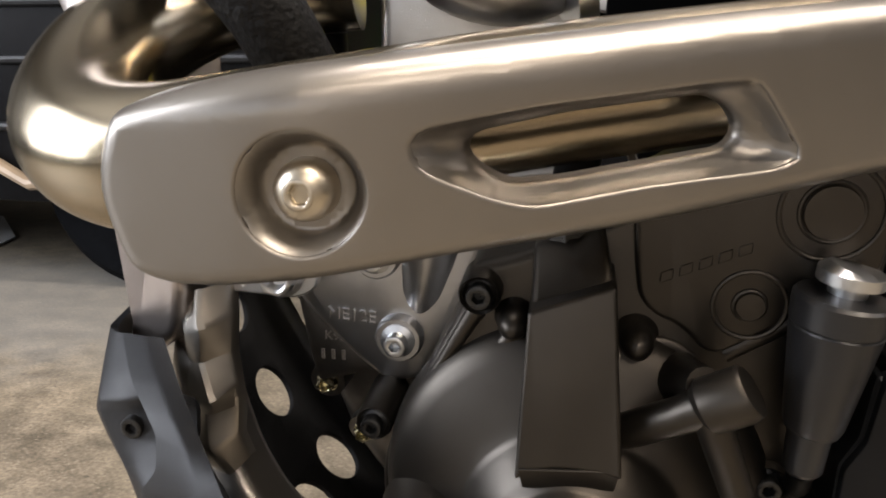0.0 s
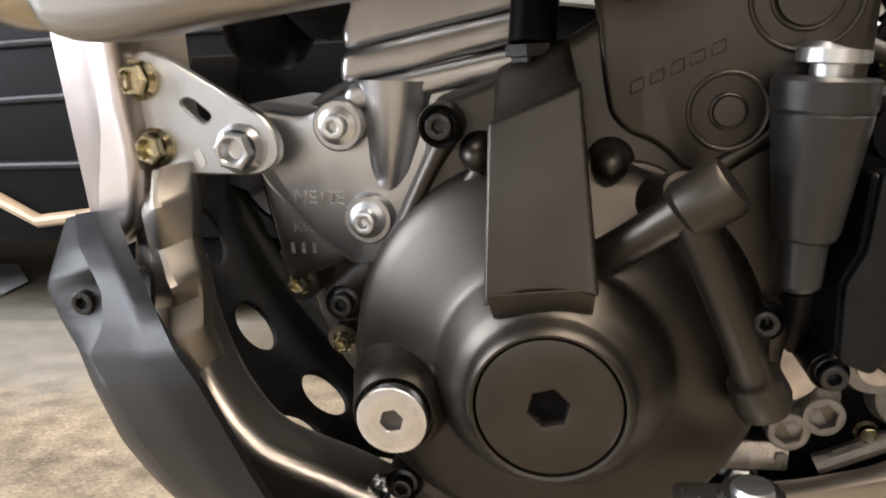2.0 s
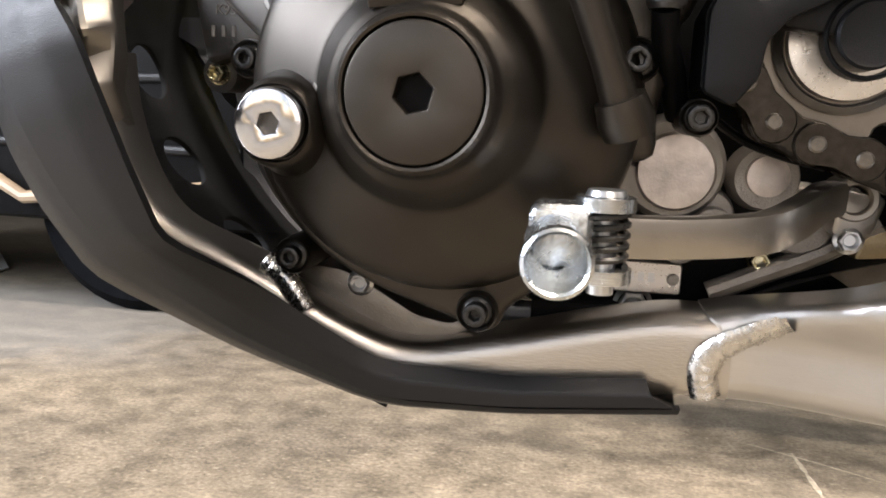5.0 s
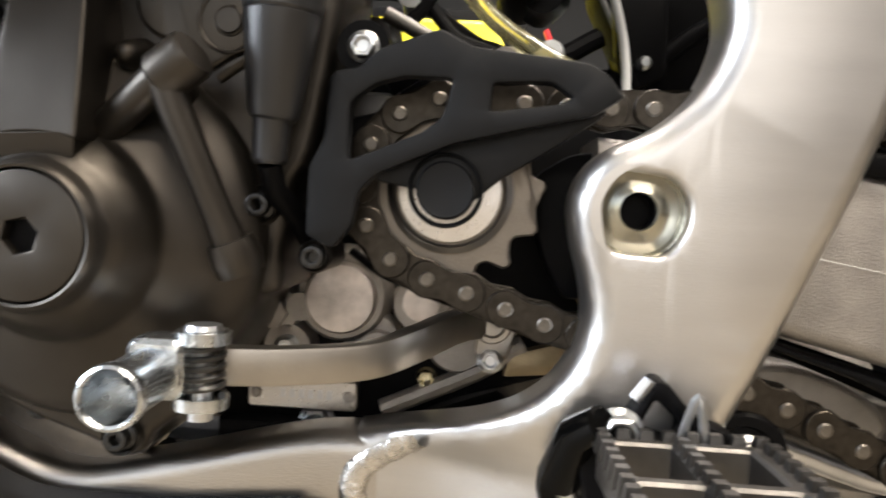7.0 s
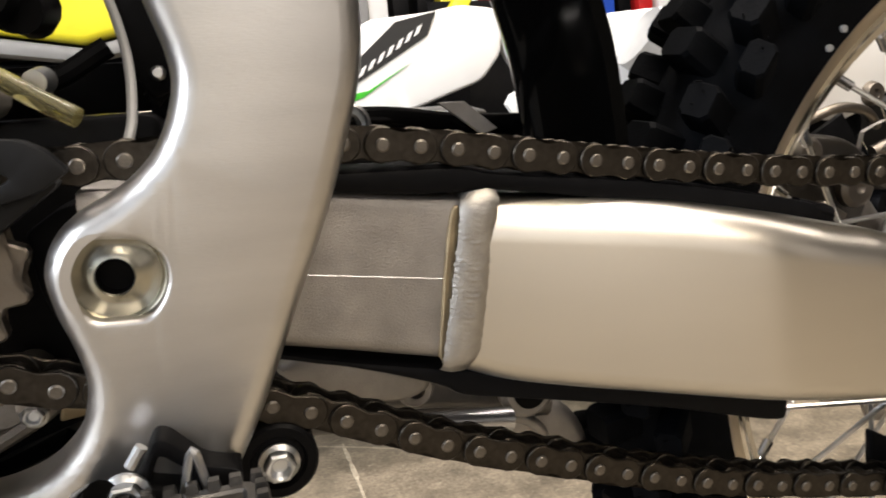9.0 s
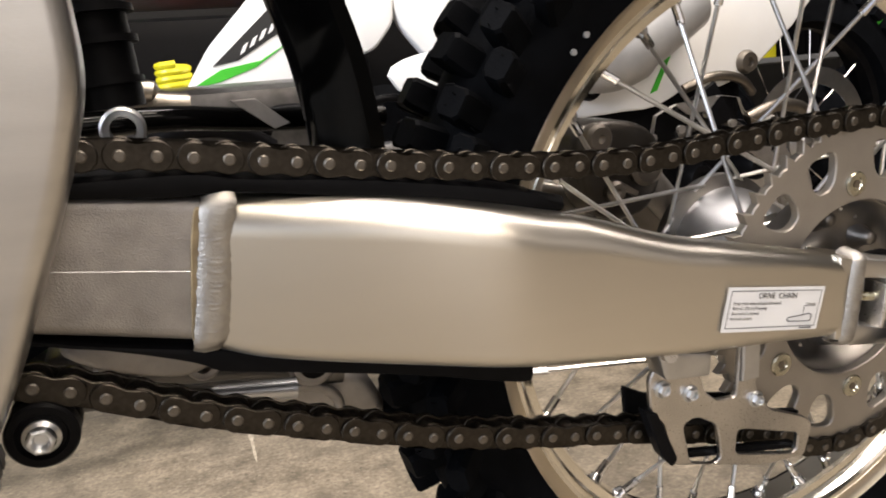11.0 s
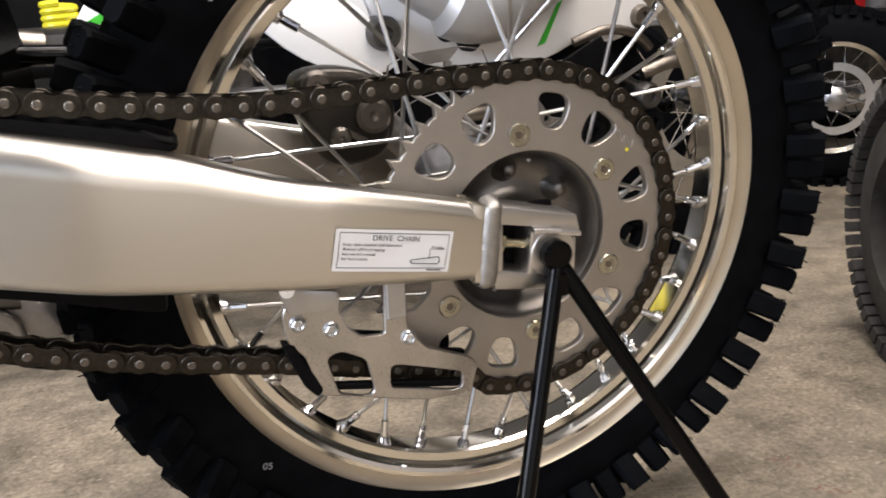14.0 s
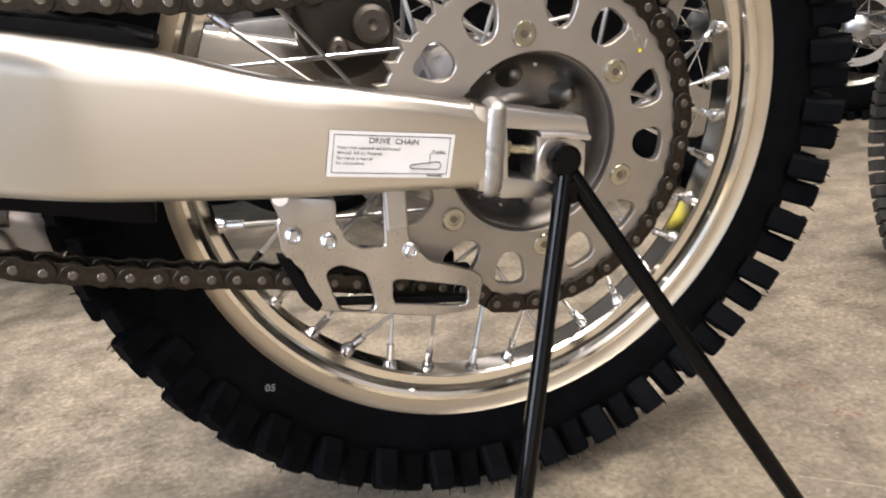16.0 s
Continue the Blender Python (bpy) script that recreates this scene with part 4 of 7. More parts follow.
# ---- rear chain guide ----
guide_loop = [(0.4045, 0.316), (0.409, 0.3235), (0.416, 0.326), (0.4385, 0.3215), (0.447, 0.298), (0.4565, 0.290), (0.4715, 0.289), (0.4735, 0.330), (0.4875, 0.325), (0.488, 0.291), (0.501, 0.273), (0.533, 0.2590), (0.5395, 0.252),
              (0.534, 0.229), (0.500, 0.2310), (0.424, 0.2525), (0.416, 0.283), (0.406, 0.295)]
h1 = rounded([Vector(p) for p in ((0.4305, 0.2790), (0.4405, 0.2825), (0.4575, 0.2725), (0.4620, 0.2475), (0.4560, 0.2440), (0.4370, 0.2505))], 0.005, 4)
h2 = rounded([Vector(p) for p in ((0.4745, 0.2635), (0.4800, 0.2635), (0.5275, 0.2480), (0.5265, 0.2350), (0.5200, 0.2345), (0.4735, 0.2470))], 0.004, 4)
guide = part("chain_guide", plate(rounded([Vector(p) for p in guide_loop], 0.003, 3), -0.0735, -0.0700, 0.0008, [h1, h2], 1), GUIDE, bike, "bare aluminium chain guide plate")
part("guide_block", plate(rounded([Vector(p) for p in ((0.412, 0.294), (0.43, 0.284), (0.532, 0.260), (0.53, 0.232), (0.424, 0.2535), (0.414, 0.270))], 0.003, 2), -0.0360, -0.032, 0.0010, (), 1), BLACK, guide, "black plastic chain block")
for y0, y1 in ((-0.0690, -0.0640),):
    for strip_loop in (((0.408, 0.297), (0.420, 0.294), (0.43, 0.284), (0.532, 0.262), (0.530, 0.2545), (0.430, 0.2765), (0.416, 0.286)), ((0.424, 0.2585), (0.53, 0.2385), (0.53, 0.2330), (0.424, 0.2535))):
        part("guide_block", plate(rounded([Vector(p) for p in strip_loop], 0.002, 2), y0, y1, 0.0010, (), 1), BLACK, guide, "black plastic chain block")
part("guide_edge", plate(rounded([Vector(p) for p in ((0.4015, 0.296), (0.410, 0.2935), (0.4265, 0.257), (0.4225, 0.252), (0.414, 0.262))], 0.002, 2), -0.0752, -0.0660, 0.001, (), 1), BLACK, guide)
for x, z in ((0.414, 0.308), (0.4352, 0.300), (0.488, 0.2835)):
    bolt(BOLT_SMALL, x, -0.0735, z, guide, "small zinc bolt")
bm = plate(rounded([Vector(p) for p in ((0.4015, 0.339), (0.409, 0.343), (0.417, 0.336), (0.441, 0.331), (0.440, 0.316), (0.407, 0.320))], 0.0035, 3), -0.0860, -0.0700, 0.002, (), 2)
part("guide_mount", bm, CAST, guide, "cast mounting lug")
part("guide_pin", tube([(0.4075, -0.090, 0.3385), (0.4085, -0.078, 0.336)], [0.0048, 0.0052], 14), POLISH, guide)
part("guide_mount", plate([(0.4735, 0.33), (0.4875, 0.327), (0.4875, 0.30), (0.4735, 0.30)], -0.0765, -0.0700, 0.001, (), 1), CAST, guide)

# ---- prop stand under the axle ----
stand = tagged(part("prop_stand", lathe([(0.0, -0.1035), (0.0085, -0.1035), (0.0108, -0.1015), (0.0108, -0.080)], AX + 0.0005, AZ, 24), GLOSSBLACK), "gloss black tubular triangle prop stand under the axle", "stand")
stand.matrix_basis = LEAN


def to_floor(x, y):
    """The point on the floor at x, y in the machine's axes."""
    w = LEAN @ Vector((x, y, 0))
    return LEAN.inverted() @ Vector((w.x, w.y, 0.006))


TOP = Vector((AX + 0.001, -0.0985, AZ - 0.010))
FOOT1, FOOT2 = to_floor(0.490, -0.203), to_floor(0.762, -0.204)
part("leg", tube([TOP, FOOT1], 0.0062, 16), GLOSSBLACK, stand)
part("leg", tube([TOP + Vector((0.004, 0, 0)), FOOT2], 0.0062, 16), GLOSSBLACK, stand)
part("foot_bar", tube([FOOT1, FOOT2], 0.0062, 16), GLOSSBLACK, stand)
part("collar", tube([TOP + Vector((0, 0, -0.004)), TOP + Vector((0.002, -0.003, -0.018))], [0.0085, 0.0072], 14), GLOSSBLACK, stand)

# ---- frame: pivot plate, lower rail, down-tube castings ----
def frame_bend(x, z):
    """The plate steps inwards towards the lower rail and is dished a little at its edges."""
    a = min(1, max(0, (0.045 - x) / 0.10))
    b = min(1, max(0, (0.400 - z) / 0.055))
    k = a * b
    return 0.034 * k * k * (3 - 2 * k)


left = [(0.046, 0.640), (0.047, 0.585), (0.051, 0.545), (0.0575, 0.520), (0.0575, 0.506), (0.050, 0.4885), (0.036, 0.4755), (0.018, 0.4655), (0.0095, 0.4515), (0.0105, 0.436), (0.0145, 0.422), (0.0165, 0.408), (0.012, 0.391),
        (0.0, 0.3765), (-0.018, 0.3665), (-0.046, 0.358), (-0.068, 0.3525)]
right = [(-0.066, 0.3185), (-0.03, 0.319), (0.004, 0.321), (0.03, 0.3245), (0.048, 0.338), (0.062, 0.362), (0.076, 0.388), (0.0945, 0.430), (0.108, 0.4615), (0.1175, 0.488), (0.1245, 0.513), (0.1255, 0.540), (0.122, 0.585), (0.116, 0.640)]
loop = [Vector(p) for p in spline(left, 5)] + [Vector(p) for p in spline(right, 5)]
pivot_hole = [(0.0250, 0.4605), (0.0420, 0.4585), (0.0485, 0.4520), (0.0490, 0.4430), (0.0455, 0.4355), (0.0410, 0.4310), (0.0235, 0.4318), (0.0180, 0.4385), (0.0165, 0.4470), (0.0195, 0.4550)]
slab = plate(loop, -0.080, -0.053, 0.0095, [rounded([Vector(p) for p in pivot_hole], 0.0035, 3)], 5, True, None, None, [0.0022])
cut_and_bend(slab, frame_bend, [-0.066 + 0.004 * i for i in range(32)], [0.3205 + 0.004 * i for i in range(21)])
frame_part = part("frame", slab, ALU, bike, "satin brushed aluminium frame", 60)
washer = part("pivot_washer", lathe([(0.0, -0.068), (0.0062, -0.068), (0.0062, -0.0768), (0.0067, -0.0775), (0.0090, -0.0768), (0.0125, -0.0745), (0.0150, -0.0738), (0.0162, -0.0752), (0.0168, -0.0748), (0.0170, -0.0690), (0.0192, -0.0680), (0.0192, -0.0600)], 0.0318, 0.4462, 40), PIVOT, frame_part, "pale zinc pivot nut with a dark bore")
# black lining puts the shade of the bore into colour
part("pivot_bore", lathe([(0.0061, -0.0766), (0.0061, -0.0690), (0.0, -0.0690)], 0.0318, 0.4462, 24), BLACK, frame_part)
# lower rail
path = spline([(-0.058, -0.030, 0.3350), (-0.085, -0.0295, 0.3340), (-0.146, -0.030, 0.3215), (-0.185, -0.032, 0.3170), (-0.214, -0.034, 0.3265), (-0.255, -0.036, 0.3480), (-0.292, -0.036, 0.3640), (-0.3140, -0.030, 0.3860), (-0.3290, -0.022, 0.4150), (-0.336, -0.015, 0.440)], 6)
rows = []
for i, p in enumerate(path):
    d = (path[min(i + 1, len(path) - 1)] - path[max(i - 1, 0)]).normalized()
    side = Vector((0, -1, 0))
    up = d.cross(side).normalized()
    if up.z < 0:
        up = -up
    h = 0.0135 + 0.0030 * min(1, max(0, (p.x + 0.17) / 0.08))
    ring = rounded([Vector((-0.016, -h)), Vector((0.016, -h)), Vector((0.016, h)), Vector((-0.016, h))], 0.0085, 4)
    rows.append([p + side * q.x + up * q.y for q in ring])
part("lower_rail", loft(rows, None, True, True), RAIL, frame_part, "bare aluminium lower frame rail", 50)
# welds
wl = spline([(-0.0405, -0.0525, 0.3540), (-0.0440, -0.0512, 0.3520), (-0.0553, -0.0488, 0.3455), (-0.0640, -0.0472, 0.3390), (-0.0674, -0.0466, 0.3310), (-0.0656, -0.0460, 0.3210)], 8)
part("weld_bead", weld(wl[::-1], (1, 0, 0.25), 0.0115, 0.0028, 0.0036, 0.0007, 3), NEWWELD, frame_part, "bright rippled weld", 60)
wl = spline([(-0.2405, -0.046, 0.3600), (-0.2330, -0.0495, 0.3555), (-0.2270, -0.0500, 0.3480), (-0.2235, -0.0500, 0.3420)], 6)
part("weld_bead", weld(wl[::-1], (1, 0, 0.5), 0.0105, 0.0030, 0.0038, 0.0008, 4), NEWWELD, frame_part, "bright rippled weld", 60)
# engine stay on the rail with its two bolts
tab = [(-0.236, 0.358), (-0.213, 0.356), (-0.196, 0.3475), (-0.181, 0.339), (-0.166, 0.3365), (-0.160, 0.340), (-0.156, 0.336), (-0.168, 0.326), (-0.195, 0.320), (-0.225, 0.330)]
part("engine_stay", plate(rounded([Vector(p) for p in tab], 0.004, 3), -0.0320, -0.010, 0.0015, (), 2), COUNTER, frame_part, "cast engine stay welded to the rail")
bolt(BOLT_SMALL, -0.205, -0.032, 0.351, frame_part, "small flange bolt")
# down tube and its engine mount casting
d_loop = [(-0.372, 0.62), (-0.322, 0.62), (-0.3205, 0.56), (-0.3205, 0.525), (-0.3185, 0.497), (-0.3195, 0.484), (-0.326, 0.466), (-0.350, 0.455), (-0.349, 0.476), (-0.340, 0.505), (-0.340, 0.53), (-0.352, 0.57)]
part("down_tube", plate(spline([Vector(p) for p in d_loop], 3, True), -0.052, 0.0, 0.006, (), 4, True, lambda x, z: -0.30 * (x + 0.330)), PINKCAST, frame_part, "bright aluminium down tube casting", 60)
rows = []
for z, left, (xm, ym), (xr, yr) in ((0.4880, -0.324, (-0.3130, -0.050), (-0.3050, -0.046)), (0.4770, -0.326, (-0.3095, -0.060), (-0.3036, -0.050)), (0.4600, -0.330, (-0.3135, -0.054), (-0.3052, -0.050)), (0.4480, -0.332, (-0.3065, -0.063), (-0.3028, -0.053)),
                                   (0.4385, -0.333, (-0.3120, -0.055), (-0.3020, -0.053)), (0.4260, -0.330, (-0.3085, -0.062), (-0.3030, -0.055)), (0.4120, -0.322, (-0.3050, -0.056), (-0.3020, -0.050))):
    rows.append([Vector(p) for p in ((left, -0.040, z + 0.004), ((left + xm) / 2, -0.050 + (ym + 0.058) * 1.4, z - 0.005), (xm, ym, z), (xr, yr, z + 0.003), (xr - 0.001, yr + 0.007, z))])
part("mount_casting", facets(rows, 0.003, 0.08), CASTING, frame_part, "crinkled bare cast engine mount", 25)
# hanger plate with its bolts
hang = [(-0.3245, 0.5285), (-0.316, 0.5335), (-0.3075, 0.530), (-0.272, 0.5075), (-0.2665, 0.499), (-0.2675, 0.490), (-0.276, 0.4855), (-0.311, 0.4870), (-0.3225, 0.4910), (-0.3265, 0.499), (-0.3235, 0.509), (-0.328, 0.519)]
slot = rounded([Vector(p) for p in ((-0.3045, 0.5135), (-0.3000, 0.5155), (-0.2915, 0.5080), (-0.2955, 0.5050))], 0.003, 3)
hanger = part("hanger_plate", plate(rounded([Vector(p) for p in hang], 0.004, 3), -0.0445, -0.0400, 0.0008, [slot], 1), HANGER, bike, "zinc plated engine hanger plate")
bolt(BOLT_MID, -0.3185, -0.0445, 0.5225, hanger, "gold flange bolt")
bolt(BOLT_MID, -0.3155, -0.0445, 0.4975, hanger, "gold flange bolt", turn=20)
bolt(BOLT_BIG, -0.2815, -0.0445, 0.4960, hanger, "large zinc flange bolt", turn=12)
bm = plate(rounded([Vector(p) for p in ((-0.3015, 0.495), (-0.2980, 0.4965), (-0.2960, 0.4905), (-0.2985, 0.4885))], 0.001, 2), -0.0449, -0.0444, 0.0002, (), 1)
part("paint_dab", bm, WHITE, hanger, "dab of white paint")

# ---- skid plate: a black shell round the lower front of the frame ----
upper_rows = [
    [(-0.3165, -0.0750, 0.4794), (-0.3249, -0.0745, 0.4793), (-0.3364, -0.070, 0.4774), (-0.3519, -0.056, 0.4727), (-0.3649, -0.014, 0.4677)],
    [(-0.3006, -0.0950, 0.4730), (-0.3075, -0.0960, 0.4729), (-0.3205, -0.092, 0.4714), (-0.3454, -0.074, 0.4634), (-0.3584, -0.032, 0.4584)],
    [(-0.2896, -0.1070, 0.4657), (-0.2963, -0.1080, 0.4669), (-0.3096, -0.103, 0.4669), (-0.3405, -0.086, 0.4581), (-0.3535, -0.044, 0.4531)],
    [(-0.2834, -0.1130, 0.4600), (-0.2889, -0.1150, 0.4609), (-0.3017, -0.110, 0.4613), (-0.3409, -0.088, 0.4541), (-0.3539, -0.046, 0.4491)],
    [(-0.2753, -0.1220, 0.4551), (-0.2843, -0.1210, 0.4542), (-0.3009, -0.114, 0.4508), (-0.3349, -0.091, 0.4437), (-0.3479, -0.049, 0.4387)],
    [(-0.2690, -0.1280, 0.4498), (-0.2828, -0.1250, 0.4474), (-0.3086, -0.112, 0.4410), (-0.3252, -0.096, 0.4337), (-0.3382, -0.054, 0.4287)],
]
lower_rows = [
    [(-0.2625, -0.129, 0.4400), (-0.2755, -0.128, 0.4382), (-0.2992, -0.118, 0.4332), (-0.3191, -0.100, 0.4249), (-0.3321, -0.058, 0.4199)],
    [(-0.2586, -0.125, 0.4235), (-0.2714, -0.125, 0.4213), (-0.2921, -0.117, 0.4140), (-0.3161, -0.095, 0.4023), (-0.3291, -0.053, 0.3973)],
    [(-0.2545, -0.118, 0.4017), (-0.2682, -0.117, 0.4001), (-0.2876, -0.108, 0.3932), (-0.3118, -0.086, 0.3809), (-0.3248, -0.044, 0.3759)],
    [(-0.2510, -0.107, 0.3774), (-0.2617, -0.106, 0.3765), (-0.2786, -0.098, 0.3715), (-0.2999, -0.076, 0.3550), (-0.3129, -0.034, 0.3500)],
    [(-0.2300, -0.074, 0.3560), (-0.2340, -0.076, 0.3470), (-0.2420, -0.072, 0.3370), (-0.2480, -0.058, 0.3250), (-0.2560, -0.020, 0.3170)],
]
tail_rows = [
    [(-0.1900, -0.056, 0.3260), (-0.1900, -0.060, 0.3200), (-0.1900, -0.059, 0.3120), (-0.1910, -0.050, 0.3050), (-0.1940, -0.018, 0.3010)],
    [(-0.1400, -0.050, 0.3230), (-0.1400, -0.055, 0.3180), (-0.1400, -0.055, 0.3120), (-0.1400, -0.047, 0.3060), (-0.1400, -0.018, 0.3030)],
    [(-0.0880, -0.049, 0.3270), (-0.0860, -0.054, 0.3220), (-0.0780, -0.053, 0.3180), (-0.0760, -0.047, 0.3130), (-0.0740, -0.018, 0.3110)],
]
# a near strip overlaps the outer skin, which dips behind it to form the scoop round the bolt
DIP = (0.002, 0.003, 0.010, 0.022, 0.022, 0.009)
strip_rows, skin_rows = [], []
for i, r in enumerate(upper_rows + lower_rows + tail_rows):
    c = [Vector(p) for p in r]
    inner = c[2] + Vector((0.003, DIP[i] if i < len(DIP) else 0.0016, -0.001))
    strip_rows.append(c[:3])
    skin_rows.append([inner, inner.lerp(c[3], 0.5) + Vector((0, -0.002, 0)), c[3], c[4]])
skid = part("skid_plate", facets(strip_rows, 0.0030, 0.2), GUARD, bike, "matt black moulded plastic skid plate with a bolt scoop", 50)
part("outer_skin", facets(skin_rows, 0.0030, 0.2), GUARD, skid, "", 50)
bolt(BOLT_BLACK, -0.3225, -0.0865, 0.4515, skid, "bolt in the scoop")
# Unseen mirror copy of the near wing, added to keep light off the skid floor.
part("far_wing", facets([[Vector((p.x, 0.06 - p.y, p.z)) for p in a + b[2:]] for a, b in zip(strip_rows, skin_rows)], 0.0030, 0.2), GUARD, skid, "mirrored far wing of the skid plate, unseen, blocking light from behind", 50)
# the slanting floor of the skid plate with its round holes, swept across the machine
prof = spline([Vector((x, 0, z)) for x, z in ((-0.344, 0.530), (-0.353, 0.490), (-0.3560, 0.455), (-0.3500, 0.4300), (-0.3275, 0.389), (-0.294, 0.350), (-0.25, 0.320), (-0.19, 0.303))], 6)
run = [0.0]
for a, b in zip(prof, prof[1:]):
    run.append(run[-1] + (b - a).length)


def on_floor(u):
    """Place and normal of the skid floor at the length u along it."""
    k = max(j for j in range(len(run) - 1) if run[j] <= u + 1e-9)
    a, b = prof[k], prof[k + 1]
    d = (b - a).normalized()
    return a.lerp(b, (u - run[k]) / (run[k + 1] - run[k])), Vector((-d.z, 0, d.x))


def floor_u(x):
    """The length along the skid floor at which it passes x."""
    low = [(p.x, u) for p, u in zip(prof, run) if p.z < 0.46]
    return float(np.interp(x, [a for a, _ in low], [u for _, u in low]))


holes = [circle(floor_u(x), y, 0.0148, 24) for x, y in ((-0.3527, 0.053), (-0.3285, 0.046), (-0.2950, 0.049), (-0.3265, 0.0), (-0.2925, 0.006), (-0.2520, 0.022))]
bm = plate([(0, 0.045), (0.09, 0.012), (run[-1], -0.040), (run[-1], 0.10), (0, 0.125)], 0.0, 0.003, 0.0005, holes, 1)
cut_and_bend(bm, lambda x, z: 0.0, [run[-1] * i / 24 for i in range(1, 24)])
for v in bm.verts:
    p, nrm = on_floor(min(max(v.co.x, 0), run[-1]))
    v.co = Vector((p.x, v.co.z, p.z)) - nrm * v.co.y
part("skid_floor", bm, SKIDBLACK, skid, "black floor with round drain holes", 60)

# ---- engine ----
cover_loop = [(-0.2362, 0.431), (-0.2318, 0.4462), (-0.2245, 0.4608), (-0.2155, 0.4799), (-0.2072, 0.4964), (-0.2058, 0.5060), (-0.2020, 0.5130), (-0.194, 0.5155), (-0.176, 0.5225), (-0.158, 0.531), (-0.122, 0.552), (-0.095, 0.5600), (-0.078, 0.553), (-0.074, 0.535), (-0.078, 0.50),
              (-0.084, 0.462), (-0.0905, 0.450), (-0.092, 0.4355), (-0.094, 0.425), (-0.094, 0.411), (-0.104, 0.4065), (-0.110, 0.392), (-0.118, 0.378), (-0.128, 0.364), (-0.1395, 0.3545), (-0.143, 0.3475), (-0.1505, 0.3445), (-0.158, 0.3485), (-0.170, 0.3525),
              (-0.185, 0.3575), (-0.200, 0.3645), (-0.213, 0.3735), (-0.2255, 0.3865), (-0.2335, 0.401), (-0.2365, 0.416)]
engine = part("engine_cover", plate(spline([Vector(p) for p in cover_loop], 3, True), -0.070, -0.012, 0.0042, (), 3), PAINT, bike, "dark grey painted engine with round side cover", 60)
CX, CZ = -0.1664, 0.4279
part("cover_dome", lathe([(0.0690, -0.060), (0.0682, -0.0690), (0.0668, -0.0735), (0.0642, -0.0765), (0.0600, -0.0790), (0.0500, -0.0838), (0.0420, -0.0875), (0.0384, -0.0892), (0.0370, -0.0902), (0.0360, -0.0920), (0.0347, -0.0942), (0.0300, -0.1012), (0.0283, -0.1033), (0.0262, -0.1046), (0.0252, -0.1061),
                          (0.0244, -0.1089), (0.0236, -0.1109), (0.0226, -0.1119), (0.0217, -0.1115), (0.0214, -0.1085), (0.0213, -0.1055)], CX, CZ, 96), PAINT, engine, "domed generator cover", 60)
hexa = circle(CX, CZ, 0.0060, 6, turn=0.25)
part("inspection_cap", plate(circle(CX, CZ, 0.0211, 64), -0.1115, -0.1025, 0.0012, [hexa], 2), PAINT, engine, "round cap with hexagon socket")
# black disc as painted shade at the bottom of the hexagon
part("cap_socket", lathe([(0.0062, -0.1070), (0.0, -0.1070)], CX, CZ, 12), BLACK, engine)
PX, PZ = -0.2154, 0.4172
part("plug_collar", lathe([(0.0200, -0.0760), (0.0176, -0.0835), (0.0160, -0.0880), (0.0153, -0.0920), (0.0142, -0.0960), (0.0127, -0.0975), (0.0120, -0.0945), (0.0, -0.092)], PX, PZ, 48), PAINT, engine)
part("timing_plug", plate(circle(PX, PZ, 0.0114, 48), -0.1022, -0.0932, 0.0009, [circle(PX, PZ, 0.0037, 6, turn=0.2)], 2), CHROME, engine, "bright aluminium timing plug")
# dark disc painted in for shade inside the bright plug
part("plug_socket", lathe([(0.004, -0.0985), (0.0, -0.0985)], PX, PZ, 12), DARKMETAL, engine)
tube_pts = spline([(-0.206, -0.081, 0.4325), (-0.2015, -0.0855, 0.4275), (-0.1995, -0.0865, 0.4205)], 5)
part("collar_web", tube(tube_pts, 0.0055, 12), PAINT, engine)


def block(face, depth, mat, name, label="", r=0.003, parent=None):
    """A cast block with soft edges whose front is the plane through the first three points of face."""
    a, b, c = (Vector(p) for p in face[:3])
    n = (b - a).cross(c - a)

    def lie(x, z):
        return a.y - (n.x * (x - a.x) + n.z * (z - a.z)) / n.y

    outline = rounded([Vector((p[0], p[2])) for p in face], r, 4)
    return part(name, plate(outline, 0.0, depth, r, (), 4, True, lie), mat, parent or engine, label, 40)


block([(-0.1522, -0.1060, 0.4592), (-0.1570, -0.0920, 0.5165), (-0.1830, -0.0940, 0.5070), (-0.1846, -0.1072, 0.4558), (-0.1800, -0.1066, 0.4588), (-0.1730, -0.1062, 0.4606), (-0.1650, -0.1060, 0.4610), (-0.1580, -0.1058, 0.4604)], 0.034, PAINT, "cover_panel", "flat raised panel on the engine cover", 0.0013)
block([(-0.1838, -0.1062, 0.4600), (-0.1528, -0.1054, 0.4620), (-0.1540, -0.1036, 0.4535), (-0.1822, -0.1042, 0.4522)], 0.020, PAINT, "panel_root", "", 0.0006)
block([(-0.1825, -0.0890, 0.5050), (-0.1575, -0.0885, 0.5140), (-0.1610, -0.0680, 0.5300), (-0.1830, -0.0690, 0.5210)], 0.02, PAINT, "cover_shoulder", "", 0.0025)
for x, z, r in ((-0.1485, 0.4918, 0.0058), (-0.1885, 0.4955, 0.0054)):
    part("cast_boss", lathe([(r * 1.45, -0.0690), (r * 1.12, -0.0712), (r, -0.0745), (r * 0.92, -0.0785), (r * 0.70, -0.0818), (r * 0.38, -0.0836), (0, -0.0841)], x, z, 32), PAINT, engine)
